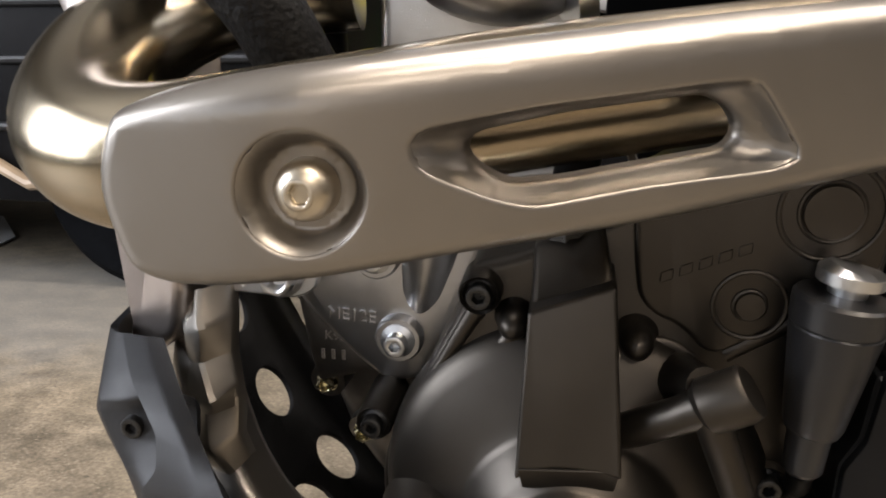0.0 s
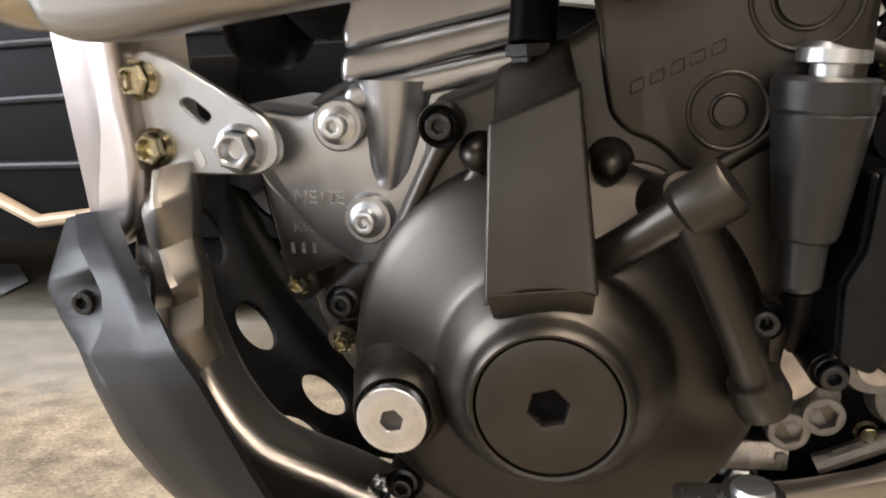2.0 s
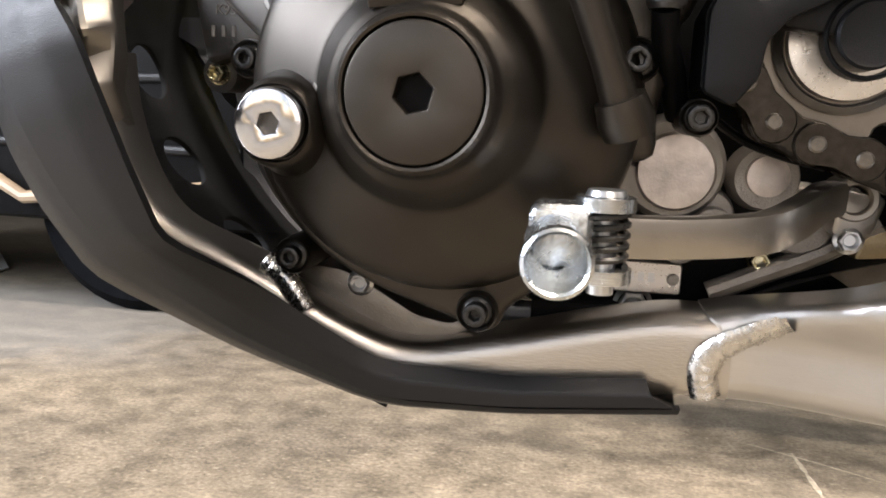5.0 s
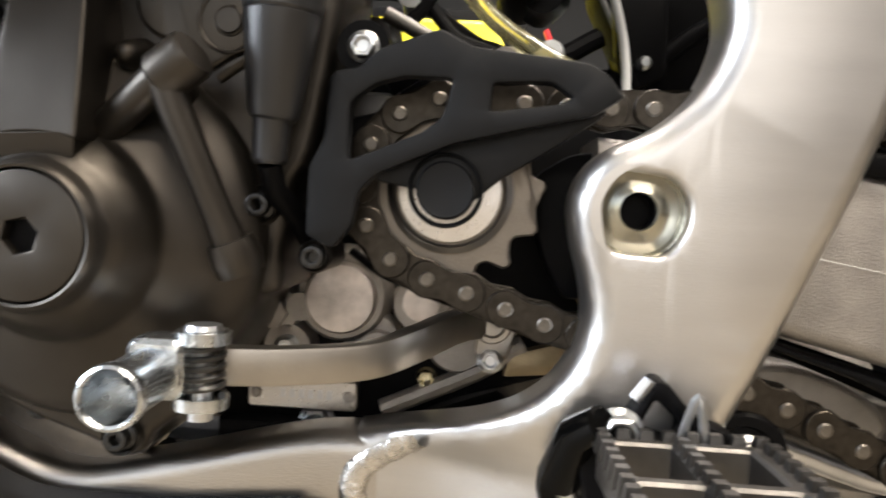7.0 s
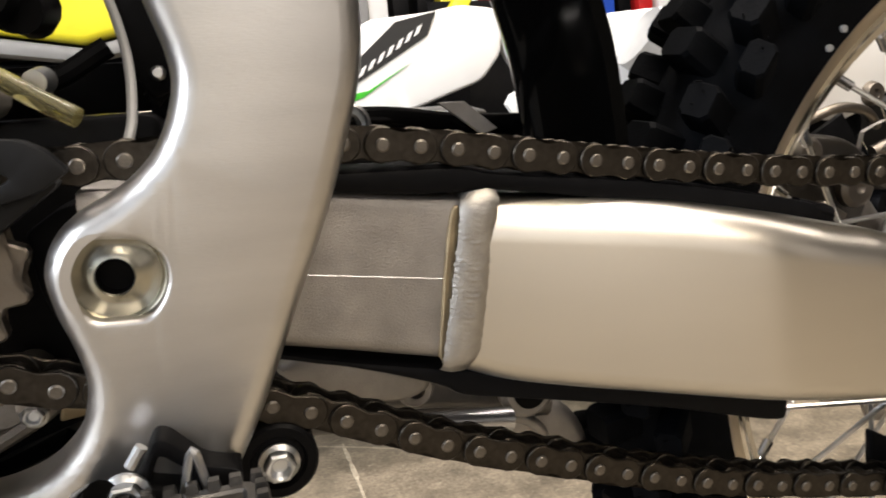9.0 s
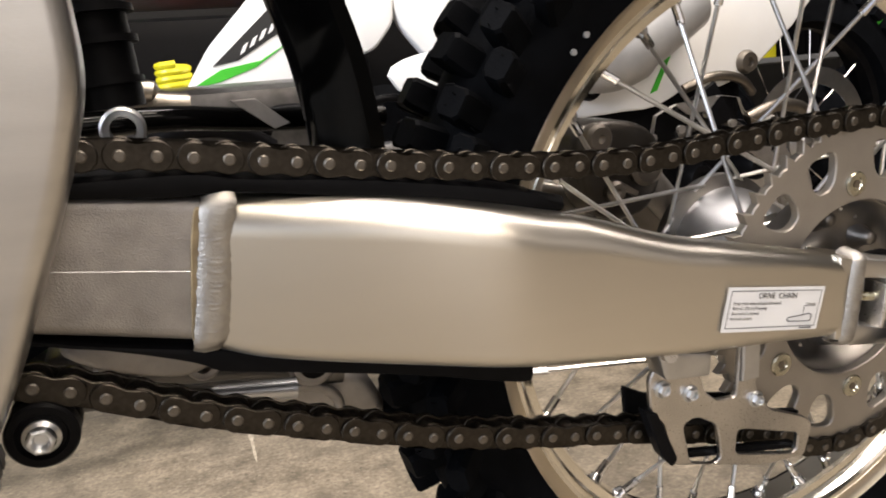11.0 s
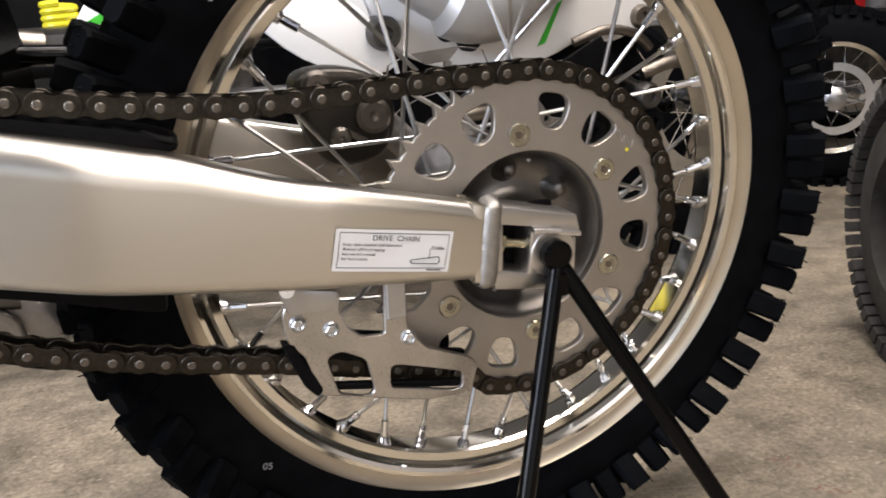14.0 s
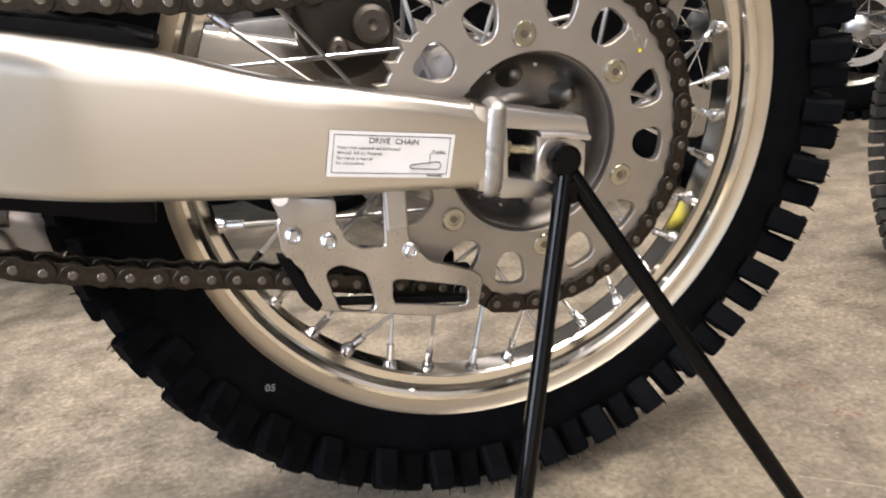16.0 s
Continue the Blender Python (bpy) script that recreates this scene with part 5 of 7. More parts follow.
# oil gallery boss and its stay
part("gallery", tube([(-0.157, -0.082, 0.4610), (-0.150, -0.0875, 0.4660), (-0.136, -0.094, 0.4765), (-0.128, -0.0965, 0.4825)], [0.0062, 0.0060, 0.0060, 0.0066], 16), PAINT, engine)
part("gallery_end", tube([(-0.1300, -0.0960, 0.4805), (-0.1285, -0.0963, 0.4818), (-0.1185, -0.0990, 0.4885), (-0.1172, -0.0993, 0.4895)], [0.0070, 0.0088, 0.0088, 0.0078], 24), PAINT, engine)
part("stay", tube([(-0.1290, -0.0975, 0.4840), (-0.1240, -0.0965, 0.4710), (-0.1115, -0.0915, 0.4400), (-0.1070, -0.0885, 0.4285)], [0.0058, 0.0056, 0.0053, 0.0060], 14), PAINT, engine)
part("stay_foot", tube([(-0.1290, -0.092, 0.4860), (-0.1330, -0.078, 0.4800), (-0.1360, -0.068, 0.4760)], [0.0060, 0.0085, 0.0120], 16), PAINT, engine)
part("stay_end", tube([(-0.1070, -0.0885, 0.4290), (-0.1045, -0.0870, 0.4225), (-0.1030, -0.0860, 0.4180)], [0.0080, 0.0090, 0.0080], 18), PAINT, engine)


# raised plateau with the maker's mark, its stepped edge, ribs and rings
flat_loop = [(-0.1560, 0.5560), (-0.1525, 0.5370), (-0.1508, 0.5184), (-0.1488, 0.5059), (-0.1431, 0.5001), (-0.1368, 0.4979), (-0.1310, 0.4934), (-0.1279, 0.4894), (-0.1227, 0.4883), (-0.1184, 0.4906), (-0.1064, 0.4986),
             (-0.0950, 0.5080), (-0.0790, 0.5180), (-0.0765, 0.5380), (-0.0800, 0.5520), (-0.0950, 0.5585), (-0.1220, 0.5505), (-0.1450, 0.5385)]
part("cover_plateau", plate(rounded([Vector(p) for p in flat_loop], 0.004, 4), -0.0735, -0.060, 0.0018, (), 3), PAINT, engine, "raised plateau of the cover", 60)


def bead(route, r, y=-0.0700):
    pts = spline([Vector((x, y, z)) for x, z in route], 4)
    if not isinstance(r, float):
        r = list(np.interp(np.linspace(0, 1, len(pts)), np.linspace(0, 1, len(r)), r))
    part("cast_rib", tube(pts, r, 10), PAINT, engine, "", 70)


bead([(-0.1450, 0.4893), (-0.1400, 0.4893), (-0.1348, 0.4876), (-0.1294, 0.4837)], 0.0030, -0.0686)
bead([(-0.1530, 0.4705), (-0.1431, 0.4732), (-0.1380, 0.4776), (-0.1330, 0.4798)], 0.0034, -0.0686)
bead([(-0.1200, 0.4870), (-0.1120, 0.4925), (-0.1054, 0.4967), (-0.1000, 0.5000)], 0.0034, -0.0690)
for x, z, r in ((-0.1149, 0.5060, 0.0111), (-0.1149, 0.5060, 0.0048), (-0.0952, 0.5372, 0.0092), (-0.0952, 0.5372, 0.0150)):
    ring = [Vector((p.x, -0.0734, p.y)) for p in circle(x, z, r, 40)]
    part("cast_ring", tube(ring + ring[:1], 0.0009, 8, caps=False), PAINT, engine)
part("ring_disc", lathe([(0.0050, -0.0730), (0.0043, -0.0752), (0.0, -0.0754)], -0.1149, 0.5060, 24), PAINT, engine)
part("ring_disc", lathe([(0.0090, -0.0730), (0.0082, -0.0750), (0.0, -0.0752)], -0.0952, 0.5372, 32), PAINT, engine)
# the maker's cast mark as plain raised bars
for i in range(5):
    c = Vector((-0.1408, 0.5144)).lerp(Vector((-0.1182, 0.5242)), i / 4)
    part("cast_mark", plate(rounded([Vector((c.x + u, c.y + v + u * 0.43)) for u, v in ((-0.0020, -0.0018), (0.0020, -0.0018), (0.0020, 0.0018), (-0.0020, 0.0018))], 0.0005, 2), -0.0739, -0.0725, 0.0003, (), 1), PAINT, engine, "plain raised cast bar")
# ignition cover web to the top-left lug
bead([(-0.1995, 0.5000), (-0.2040, 0.4925), (-0.2125, 0.4770), (-0.2215, 0.4600), (-0.2270, 0.4480)], [0.0040, 0.0032, 0.0026, 0.0026, 0.0020], -0.0690)
bead([(-0.1885, 0.4900), (-0.1925, 0.4858), (-0.2030, 0.4800), (-0.2125, 0.4700), (-0.2195, 0.4580)], [0.0034, 0.0030, 0.0024, 0.0020, 0.0010], -0.0728)
part("lug_cup", lathe([(0.0074, -0.060), (0.0072, -0.076), (0.0066, -0.078), (0.0056, -0.077)], -0.1999, 0.5050, 28), PAINT, engine)
bolt(BOLT_BLACK, -0.1999, -0.0735, 0.5050, engine, "black socket bolt")
for x, z in ((-0.1018, 0.4415), (-0.0812, 0.4240), (-0.1500, 0.3535), (-0.2435, 0.4395), (-0.226, 0.365)):
    y = -0.074 if x > -0.2 else -0.056
    k = 0.80 if x > -0.09 else 1.0
    part("lug_cup", lathe([(0.0078 * k, y + 0.03), (0.0075 * k, y + 0.002), (0.0068 * k, y), (0.0058 * k, y + 0.001)], x, z, 28), PAINT, engine)
    bolt(BOLT_BLACK, x, y + 0.003, z, engine, "black socket bolt")
# breather canister with its bright banjo bolt
canister = part("breather_canister", tube([(-0.0955, -0.085, 0.4555), (-0.0955, -0.085, 0.4570), (-0.0950, -0.085, 0.4695), (-0.0949, -0.085, 0.4702), (-0.0948, -0.085, 0.4712), (-0.0946, -0.085, 0.4735), (-0.0928, -0.085, 0.5055), (-0.0928, -0.085, 0.5060), (-0.0927, -0.085, 0.5070), (-0.0923, -0.085, 0.5145), (-0.0922, -0.085, 0.5155)],
                                         [0.0050, 0.0060, 0.0066, 0.0068, 0.0082, 0.0090, 0.0132, 0.0129, 0.0136, 0.0138, 0.0128], 40), CANISTER, bike, "black cylindrical breather canister", 25)
part("banjo_bolt", tube([(-0.0908, -0.083, 0.5140), (-0.0905, -0.083, 0.5185), (-0.0904, -0.083, 0.5190), (-0.0902, -0.083, 0.5225), (-0.0900, -0.083, 0.5230)], [0.0055, 0.0055, 0.0095, 0.0095, 0.0070], 20), ZINC, canister, "bright banjo bolt")
part("outlet", tube([(-0.0955, -0.085, 0.4560), (-0.0945, -0.080, 0.447), (-0.090, -0.066, 0.438), (-0.086, -0.05, 0.425)], 0.0042, 12), BLACK, canister)

# crankcase half, cylinder and their screws
case_loop = [(-0.292, 0.511), (-0.262, 0.506), (-0.247, 0.5135), (-0.236, 0.514), (-0.200, 0.520), (-0.195, 0.470), (-0.232, 0.446), (-0.244, 0.4440), (-0.2545, 0.4520), (-0.268, 0.4650), (-0.281, 0.4800)]
case = part("crankcase", plate(rounded([Vector(p) for p in case_loop], 0.004, 3), -0.030, 0.055, 0.003, (), 3), CAST, bike, "bare cast aluminium crankcase")
lettering("ME12E", 0.0075, 0.0012, front(-0.2585, -0.0302, 0.4715, -3), CAST, case, "case_code", "raised cast code")
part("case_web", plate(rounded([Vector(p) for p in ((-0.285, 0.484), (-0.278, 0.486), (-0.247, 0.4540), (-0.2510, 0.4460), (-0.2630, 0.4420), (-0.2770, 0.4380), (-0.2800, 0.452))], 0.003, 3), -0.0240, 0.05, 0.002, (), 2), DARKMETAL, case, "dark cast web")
lettering("K95", 0.0058, 0.0004, front(-0.2680, -0.0242, 0.4590, -2), FORGE, case, "case_code")
bm = bmesh.new()
for i in range(3):
    box(-0.2745 + i * 0.0046, -0.2730 + i * 0.0046, -0.0247, -0.0238, 0.4500, 0.4545, 0, bm)
part("case_code", bm, FORGE, case)
boss = part("cylinder_boss", tube([(-0.2250, -0.0235, 0.5170), (-0.2256, -0.0240, 0.5080), (-0.2268, -0.0240, 0.4980), (-0.2290, -0.0235, 0.4860), (-0.2318, -0.0200, 0.4700)], [0.0165, 0.0140, 0.0120, 0.0100, 0.0070], 28), CAST, case)
bolt(BOLT_CASE, -0.2460, -0.037, 0.5025, case, "bright flange bolt")
part("bolt_seat", lathe([(0.0105, -0.02), (0.0100, -0.036), (0.009, -0.0375), (0.0, -0.0375)], -0.2460, 0.5025, 24), CAST, case)
bolt(BOLT_CASE, -0.2380, -0.0345, 0.4660, case, "bright flange bolt", turn=15)
part("bolt_seat", lathe([(0.0105, -0.02), (0.0100, -0.033), (0.009, -0.035), (0.0, -0.035)], -0.2380, 0.4660, 24), CAST, case)
bolt(BOLT_GOLD, -0.2750, -0.0165, 0.4350, case, "gold flange bolt")
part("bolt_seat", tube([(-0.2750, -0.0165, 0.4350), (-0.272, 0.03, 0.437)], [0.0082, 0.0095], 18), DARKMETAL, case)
bolt(BOLT_GOLD, -0.2625, -0.004, 0.4035, case, "gold flange bolt", turn=25)
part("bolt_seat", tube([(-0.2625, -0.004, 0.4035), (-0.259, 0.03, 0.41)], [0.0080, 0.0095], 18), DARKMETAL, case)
rows = []
cyl = part("cylinder", tube([(-0.2085, 0.016, 0.5150), (-0.2105, 0.016, 0.64)], 0.0400, 48), CAST, bike, "bare cast aluminium cylinder", 50)
for low, high, y, name in (((0.5062, 0.5190), (0.5166, 0.5294), -0.0345, "cylinder_foot"), ((0.5168, 0.5300), (0.5285, 0.5413), -0.0338, "cylinder_flange"), ((0.5288, 0.5416), (0.6100, 0.6100), -0.0270, "cylinder_wall")):
    part(name, plate(rounded([Vector(p) for p in ((-0.2455, low[0]), (-0.1690, low[1]), (-0.1680, high[1]), (-0.2440, high[0]))], 0.0045, 4), y, 0.06, 0.0034, (), 4), CAST, cyl, "", 50)
# Dark filler masses added so nothing shows through the engine.
part("case_filler", box(-0.245, 0.05, 0.012, 0.10, 0.335, 0.498, 0.012), DARKMETAL, case, "dark filler block inside the crankcase")
part("case_filler", plate(spline([Vector(p) for p in ((-0.285, 0.50), (-0.20, 0.52), (-0.20, 0.36), (-0.235, 0.355), (-0.268, 0.39), (-0.283, 0.44))], 4, True), 0.0, 0.06, 0.012, (), 4), DARKMETAL, case)
# Black sheet stands in for the shaded gap and hides the vehicle beyond.
part("gap_sheet", plate(rounded([Vector(p) for p in ((-0.350, 0.535), (-0.20, 0.535), (-0.19, 0.40), (-0.27, 0.385), (-0.335, 0.425))], 0.01, 3), 0.098, 0.102, 0.001, (), 1), SKIDBLACK, case, "flat black sheet closing the dark gap behind the engine")
# gearbox wall round the front sprocket
gb_loop = [(-0.13, 0.47), (-0.02, 0.50), (0.05, 0.50), (0.05, 0.41), (0.02, 0.372), (-0.03, 0.358), (-0.055, 0.345), (-0.14, 0.340), (-0.15, 0.36)]
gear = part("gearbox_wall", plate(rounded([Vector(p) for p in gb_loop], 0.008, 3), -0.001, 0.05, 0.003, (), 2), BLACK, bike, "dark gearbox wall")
for x, z, r, y, mt in ((-0.0815, 0.4035, 0.0205, -0.014, FORGE), (-0.0460, 0.4015, 0.0130, -0.014, FORGE), (-0.066, 0.385, 0.0105, -0.010, FORGE), (-0.030, 0.385, 0.014, -0.008, FORGE), (-0.112, 0.395, 0.012, -0.012, FORGE), (-0.105, 0.379, 0.011, -0.012, FORGE)):
    part("case_boss", lathe([(r * 1.1, 0.0), (r, y * 0.8), (r * 0.92, y), (0, y)], x, z, 36), mt, gear)
part("shaft_cap", lathe([(0.0158, -0.012), (0.0155, -0.0185), (0.0145, -0.0200), (0.0, -0.0204)], -0.0810, 0.4027, 40), CAP, gear, "satin round shaft cap")
part("shaft_cap", lathe([(0.0082, -0.012), (0.0080, -0.0175), (0.0, -0.018)], -0.0460, 0.4025, 32), CAP, gear)
bolt(BOLT_SMALL, -0.105, -0.012, 0.379, gear, "small bolt")
part("hex_head", tube([(-0.112, -0.010, 0.395), (-0.112, -0.019, 0.395)], 0.0078, 6), FORGE, gear)
part("hex_head", tube([(-0.0985, -0.010, 0.398), (-0.0985, -0.018, 0.398)], 0.0062, 20), FORGE, gear)
for x, z in ((-0.0770, 0.3740), (-0.0645, 0.3810)):
    part("hex_boss", plate(circle(x, z, 0.0082, 28), -0.0190, 0.0, 0.0010, [circle(x, z, 0.0052, 6, turn=0.3)], 2), FORGE, gear, "cast boss with a hexagon recess")
    # brown disc darkens the recess as shade would
    part("boss_floor", lathe([(0.0062, -0.0150), (0.0, -0.0150)], x, z, 12), COUNTER, gear)
part("boss_web", tube([(-0.0770, -0.012, 0.3740), (-0.0645, -0.012, 0.3810)], 0.0060, 12), FORGE, gear)
plate_obj = part("id_plate", plate(rounded([Vector(p) for p in ((-0.1225, 0.3640), (-0.0735, 0.3640), (-0.0735, 0.3505), (-0.1225, 0.3505))], 0.002, 3), -0.0085, 0.0, 0.0006, (), 1), GUIDE, gear, "riveted metal plate with unreadable stamping")
bm = bmesh.new()
for i in range(6):
    box(-0.108 + i * 0.0042, -0.1055 + i * 0.0042, -0.0088, -0.0084, 0.3555, 0.3595, 0, bm)
part("stamping", bm, CAST, plate_obj)
for x in (-0.1190, -0.0770):
    part("plate_rivet", lathe([(0.0026, -0.0085), (0.0022, -0.0098), (0.0, -0.0102)], x, 0.3572, 16), FORGE, plate_obj)
bolt(BOLT_ZINC, -0.0920, -0.002, 0.3440, gear, "zinc flange bolt")
bolt(BOLT_GOLD, -0.0430, -0.001, 0.3670, gear, "flange bolt")
part("case_rib", tube(spline([(-0.062, -0.004, 0.352), (-0.045, -0.004, 0.360), (-0.02, -0.004, 0.372), (0.0, -0.004, 0.385)], 4), 0.0045, 10), FORGE, gear)
part("case_foot", plate(rounded([Vector(p) for p in ((-0.0060, 0.3810), (0.0270, 0.3905), (0.0290, 0.3790), (0.0180, 0.3735), (-0.0090, 0.3705))], 0.002, 2), -0.0080, 0.004, 0.0015, (), 2), TANEDGE, gear, "tan stained bracket foot")
part("case_bracket", plate(rounded([Vector(p) for p in ((0.0140, 0.4180), (0.0300, 0.4225), (0.0370, 0.4090), (0.0250, 0.4020))], 0.002, 2), -0.0130, 0.002, 0.0015, (), 2), TANEDGE, gear, "tan stained bracket")
part("wire", tube(spline([(0.0200, -0.014, 0.4000), (0.0260, -0.015, 0.4045), (0.0300, -0.014, 0.4030), (0.0350, -0.012, 0.4070)], 4), 0.0012, 8), GREEN, gear, "thin green wire")
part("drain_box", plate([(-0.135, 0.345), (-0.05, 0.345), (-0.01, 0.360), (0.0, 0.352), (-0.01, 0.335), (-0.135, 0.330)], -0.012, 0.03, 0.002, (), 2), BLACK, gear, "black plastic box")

# front sprocket, washer, and the black guard over it
loop = []
for i in range(13):
    for f, r in ((-0.5, 0.0300), (-0.36, 0.0304), (-0.24, 0.0326), (-0.12, 0.0356), (0.0, 0.0364), (0.12, 0.0356), (0.24, 0.0326), (0.36, 0.0304)):
        a = 2 * math.pi * (i + 0.2 + f) / 13
        loop.append(Vector((FX + r * math.cos(a), FZ + r * math.sin(a))))
fs = part("front_sprocket", plate(loop, -0.0535, -0.0465, 0.0008, (), 1), COUNTER, bike, "brown grey steel front sprocket")
part("spring_washer", lathe([(0.0238, -0.0530), (0.0238, -0.0560), (0.0215, -0.0572), (0.0205, -0.0560), (0.0205, -0.053)], FX, FZ, 48), DARKMETAL, fs)
part("washer", lathe([(0.0196, -0.0530), (0.0192, -0.0575), (0.0120, -0.0585), (0.0, -0.0585)], FX, FZ, 48), POLISH, fs, "bright washer")
g_loop = [(-0.0752, 0.4886), (-0.0664, 0.4902), (-0.0592, 0.4970), (-0.0390, 0.5043), (-0.0279, 0.4988), (0.0110, 0.4950), (0.0175, 0.4915), (0.0238, 0.4840), (0.0143, 0.4777), (-0.0160, 0.4702), (-0.0337, 0.4655), (-0.0456, 0.4602), (-0.0592, 0.4540), (-0.0650, 0.4474),
          (-0.0665, 0.4362), (-0.0731, 0.4278), (-0.0823, 0.4320), (-0.0824, 0.4559), (-0.0775, 0.4656)]
gh1 = rounded([Vector(p) for p in ((-0.0688, 0.4784), (-0.0607, 0.4849), (-0.0500, 0.4879), (-0.0340, 0.4876), (-0.0370, 0.4750), (-0.0435, 0.4693), (-0.0690, 0.4583))], 0.002, 2)
gh2 = rounded([Vector(p) for p in ((-0.0206, 0.4870), (-0.0010, 0.4880), (0.0068, 0.4830), (0.0025, 0.4808), (-0.0213, 0.4772))], 0.0015, 2)
guard = part("sprocket_guard", plate(rounded([Vector(p) for p in g_loop], 0.002, 3), -0.0835, -0.0770, 0.0011, [gh1, gh2], 2), DARKGUARD, bike, "matt black plastic sprocket guard", 30)
part("guard_side", plate(rounded([Vector(p) for p in ((-0.0768, 0.4878), (-0.0740, 0.4878), (-0.0765, 0.4656), (-0.0795, 0.4559), (-0.0795, 0.4330), (-0.0828, 0.4330), (-0.0830, 0.4559), (-0.0785, 0.4656))], 0.001, 2), -0.0805, -0.050, 0.001, (), 1), DARKGUARD, guard)
part("guard_lower", plate(rounded([Vector(p) for p in ((-0.0640, 0.4545), (-0.0600, 0.4600), (-0.0450, 0.4650), (-0.0160, 0.4740), (0.0160, 0.4815), (0.0195, 0.4800), (0.0169, 0.4772), (-0.0014, 0.4645), (-0.0161, 0.4550), (-0.0250, 0.4470), (-0.0356, 0.4420), (-0.0452, 0.4500), (-0.0590, 0.4520))], 0.0015, 2),
                          -0.0765, -0.068, 0.0012, (), 2), DARKGUARD, guard, "recessed lower half of the guard", 30)
part("guard_cap", lathe([(0.0104, -0.068), (0.0102, -0.0788), (0.0094, -0.0798), (0.0084, -0.0795), (0.0, -0.0795)], -0.0352, 0.4500, 40), DARKGUARD, guard, "", 30)
part("guard_rim", lathe([(0.0134, -0.072), (0.0132, -0.0772), (0.0126, -0.0780), (0.0118, -0.0772), (0.0116, -0.072)], -0.0352, 0.4500, 40), DARKGUARD, guard, "", 30)
part("chain_slider", tube(spline([(-0.0735, -0.040, 0.4250), (-0.0616, -0.040, 0.4168), (-0.0470, -0.040, 0.4116), (-0.0330, -0.040, 0.4085)], 5), 0.0028, 10, flat=0.6), BLACK, guard, "black strip under the chain")
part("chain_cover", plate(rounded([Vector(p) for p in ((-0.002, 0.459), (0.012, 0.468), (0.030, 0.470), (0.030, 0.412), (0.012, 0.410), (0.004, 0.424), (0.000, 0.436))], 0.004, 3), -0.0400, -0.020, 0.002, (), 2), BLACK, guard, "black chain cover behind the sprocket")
part("guard_lug", tube([(-0.0665, -0.075, 0.4985), (-0.0665, -0.060, 0.4985)], 0.0095, 20), BLACK, guard)
bolt(BOLT_SMALL, -0.0665, -0.0755, 0.4985, guard, "bright guard bolt")

# ---- shift lever ----
lev_path = spline([(-0.020, -0.0155, 0.3955), (-0.031, -0.036, 0.3960), (-0.045, -0.060, 0.3922), (-0.060, -0.076, 0.3885), (-0.085, -0.086, 0.3870), (-0.106, -0.092, 0.3870)], 5)
rows = []
for i, p in enumerate(lev_path):
    d = (lev_path[min(i + 1, len(lev_path) - 1)] - lev_path[max(i - 1, 0)]).normalized()
    up = Vector((0, 0, 1))
    side = d.cross(up).normalized()
    ring = rounded([Vector((-0.0042, -0.0066)), Vector((0.0042, -0.0066)), Vector((0.0042, 0.0066)), Vector((-0.0042, 0.0066))], 0.0016, 2)
    rows.append([p + side * q.x + up * q.y for q in ring])
lever = part("shift_lever", loft(rows, None, True, True), LEVER, bike, "forged aluminium shift lever with folding steel tip", 50)
part("lever_boss", lathe([(0.0086, -0.004), (0.0086, -0.0205), (0.0078, -0.0216), (0.0060, -0.0216), (0.0052, -0.0205), (0.0050, -0.010)], -0.0150, 0.3958, 28), LEVER, lever)
part("lever_clamp", plate(rounded([Vector(p) for p in ((-0.0200, 0.4000), (-0.0030, 0.3965), (-0.0080, 0.3800), (-0.0220, 0.3815))], 0.003, 3), -0.0195, -0.006, 0.0015, (), 2), LEVER, lever)
part("spline_shaft", lathe([(0.0050, -0.012), (0.0042, -0.0165), (0.0030, -0.0165), (0.0028, -0.012), (0.0, -0.012)], -0.0150, 0.3958, 24), DARKMETAL, lever)
bolt(BOLT_SMALL, -0.0150, -0.0180, 0.3800, lever, "clamp bolt")
tip = part("lever_tip", box(-0.1310, -0.1120, -0.1130, -0.0950, 0.3785, 0.3985, 0.0045, None, 3), PEGZINC, lever, "zinc plated folding tip")
PEG = Vector((-0.1208, -0.1420, 0.3868))
bm = lathe([(0.0076, -0.1415), (0.0084, -0.1424), (0.0093, -0.1418), (0.0097, -0.1398), (0.0095, -0.1372), (0.0088, -0.1345), (0.0088, -0.104), (0.0070, -0.104), (0.0076, -0.1415)], PEG.x, PEG.z, 48)
bmesh.ops.rotate(bm, verts=bm.verts, cent=PEG, matrix=Matrix.Rotation(radians(4), 3, "Z"))
part("toe_peg", bm, PEGZINC, lever, "hollow steel toe peg with a rolled rim")
# dark disc in place of the shade inside the hollow peg
part("peg_bottom", lathe([(0.0074, -0.112), (0.0, -0.112)], PEG.x + 0.001, PEG.z, 24), DARKMETAL, lever)
for z in (0.3985, 0.3775):
    part("pivot_ear", tube([(-0.1090, -0.1040, z - 0.0020), (-0.1090, -0.1040, z + 0.0020)], 0.0088, 24), PEGZINC, lever)
part("pivot_pin", tube([(-0.1090, -0.1040, 0.3715), (-0.1090, -0.1040, 0.4005), (-0.1090, -0.1040, 0.4007), (-0.1090, -0.1040, 0.4025)], [0.0040, 0.0040, 0.0062, 0.0055], 20), ZINC, lever, "pivot pin")
coil = [Vector((-0.1090 + 0.0068 * math.cos(t), -0.1040 + 0.0068 * math.sin(t), 0.3800 + 0.0160 * t / (2 * math.pi * 5))) for t in np.linspace(0, 2 * math.pi * 5, 80)]
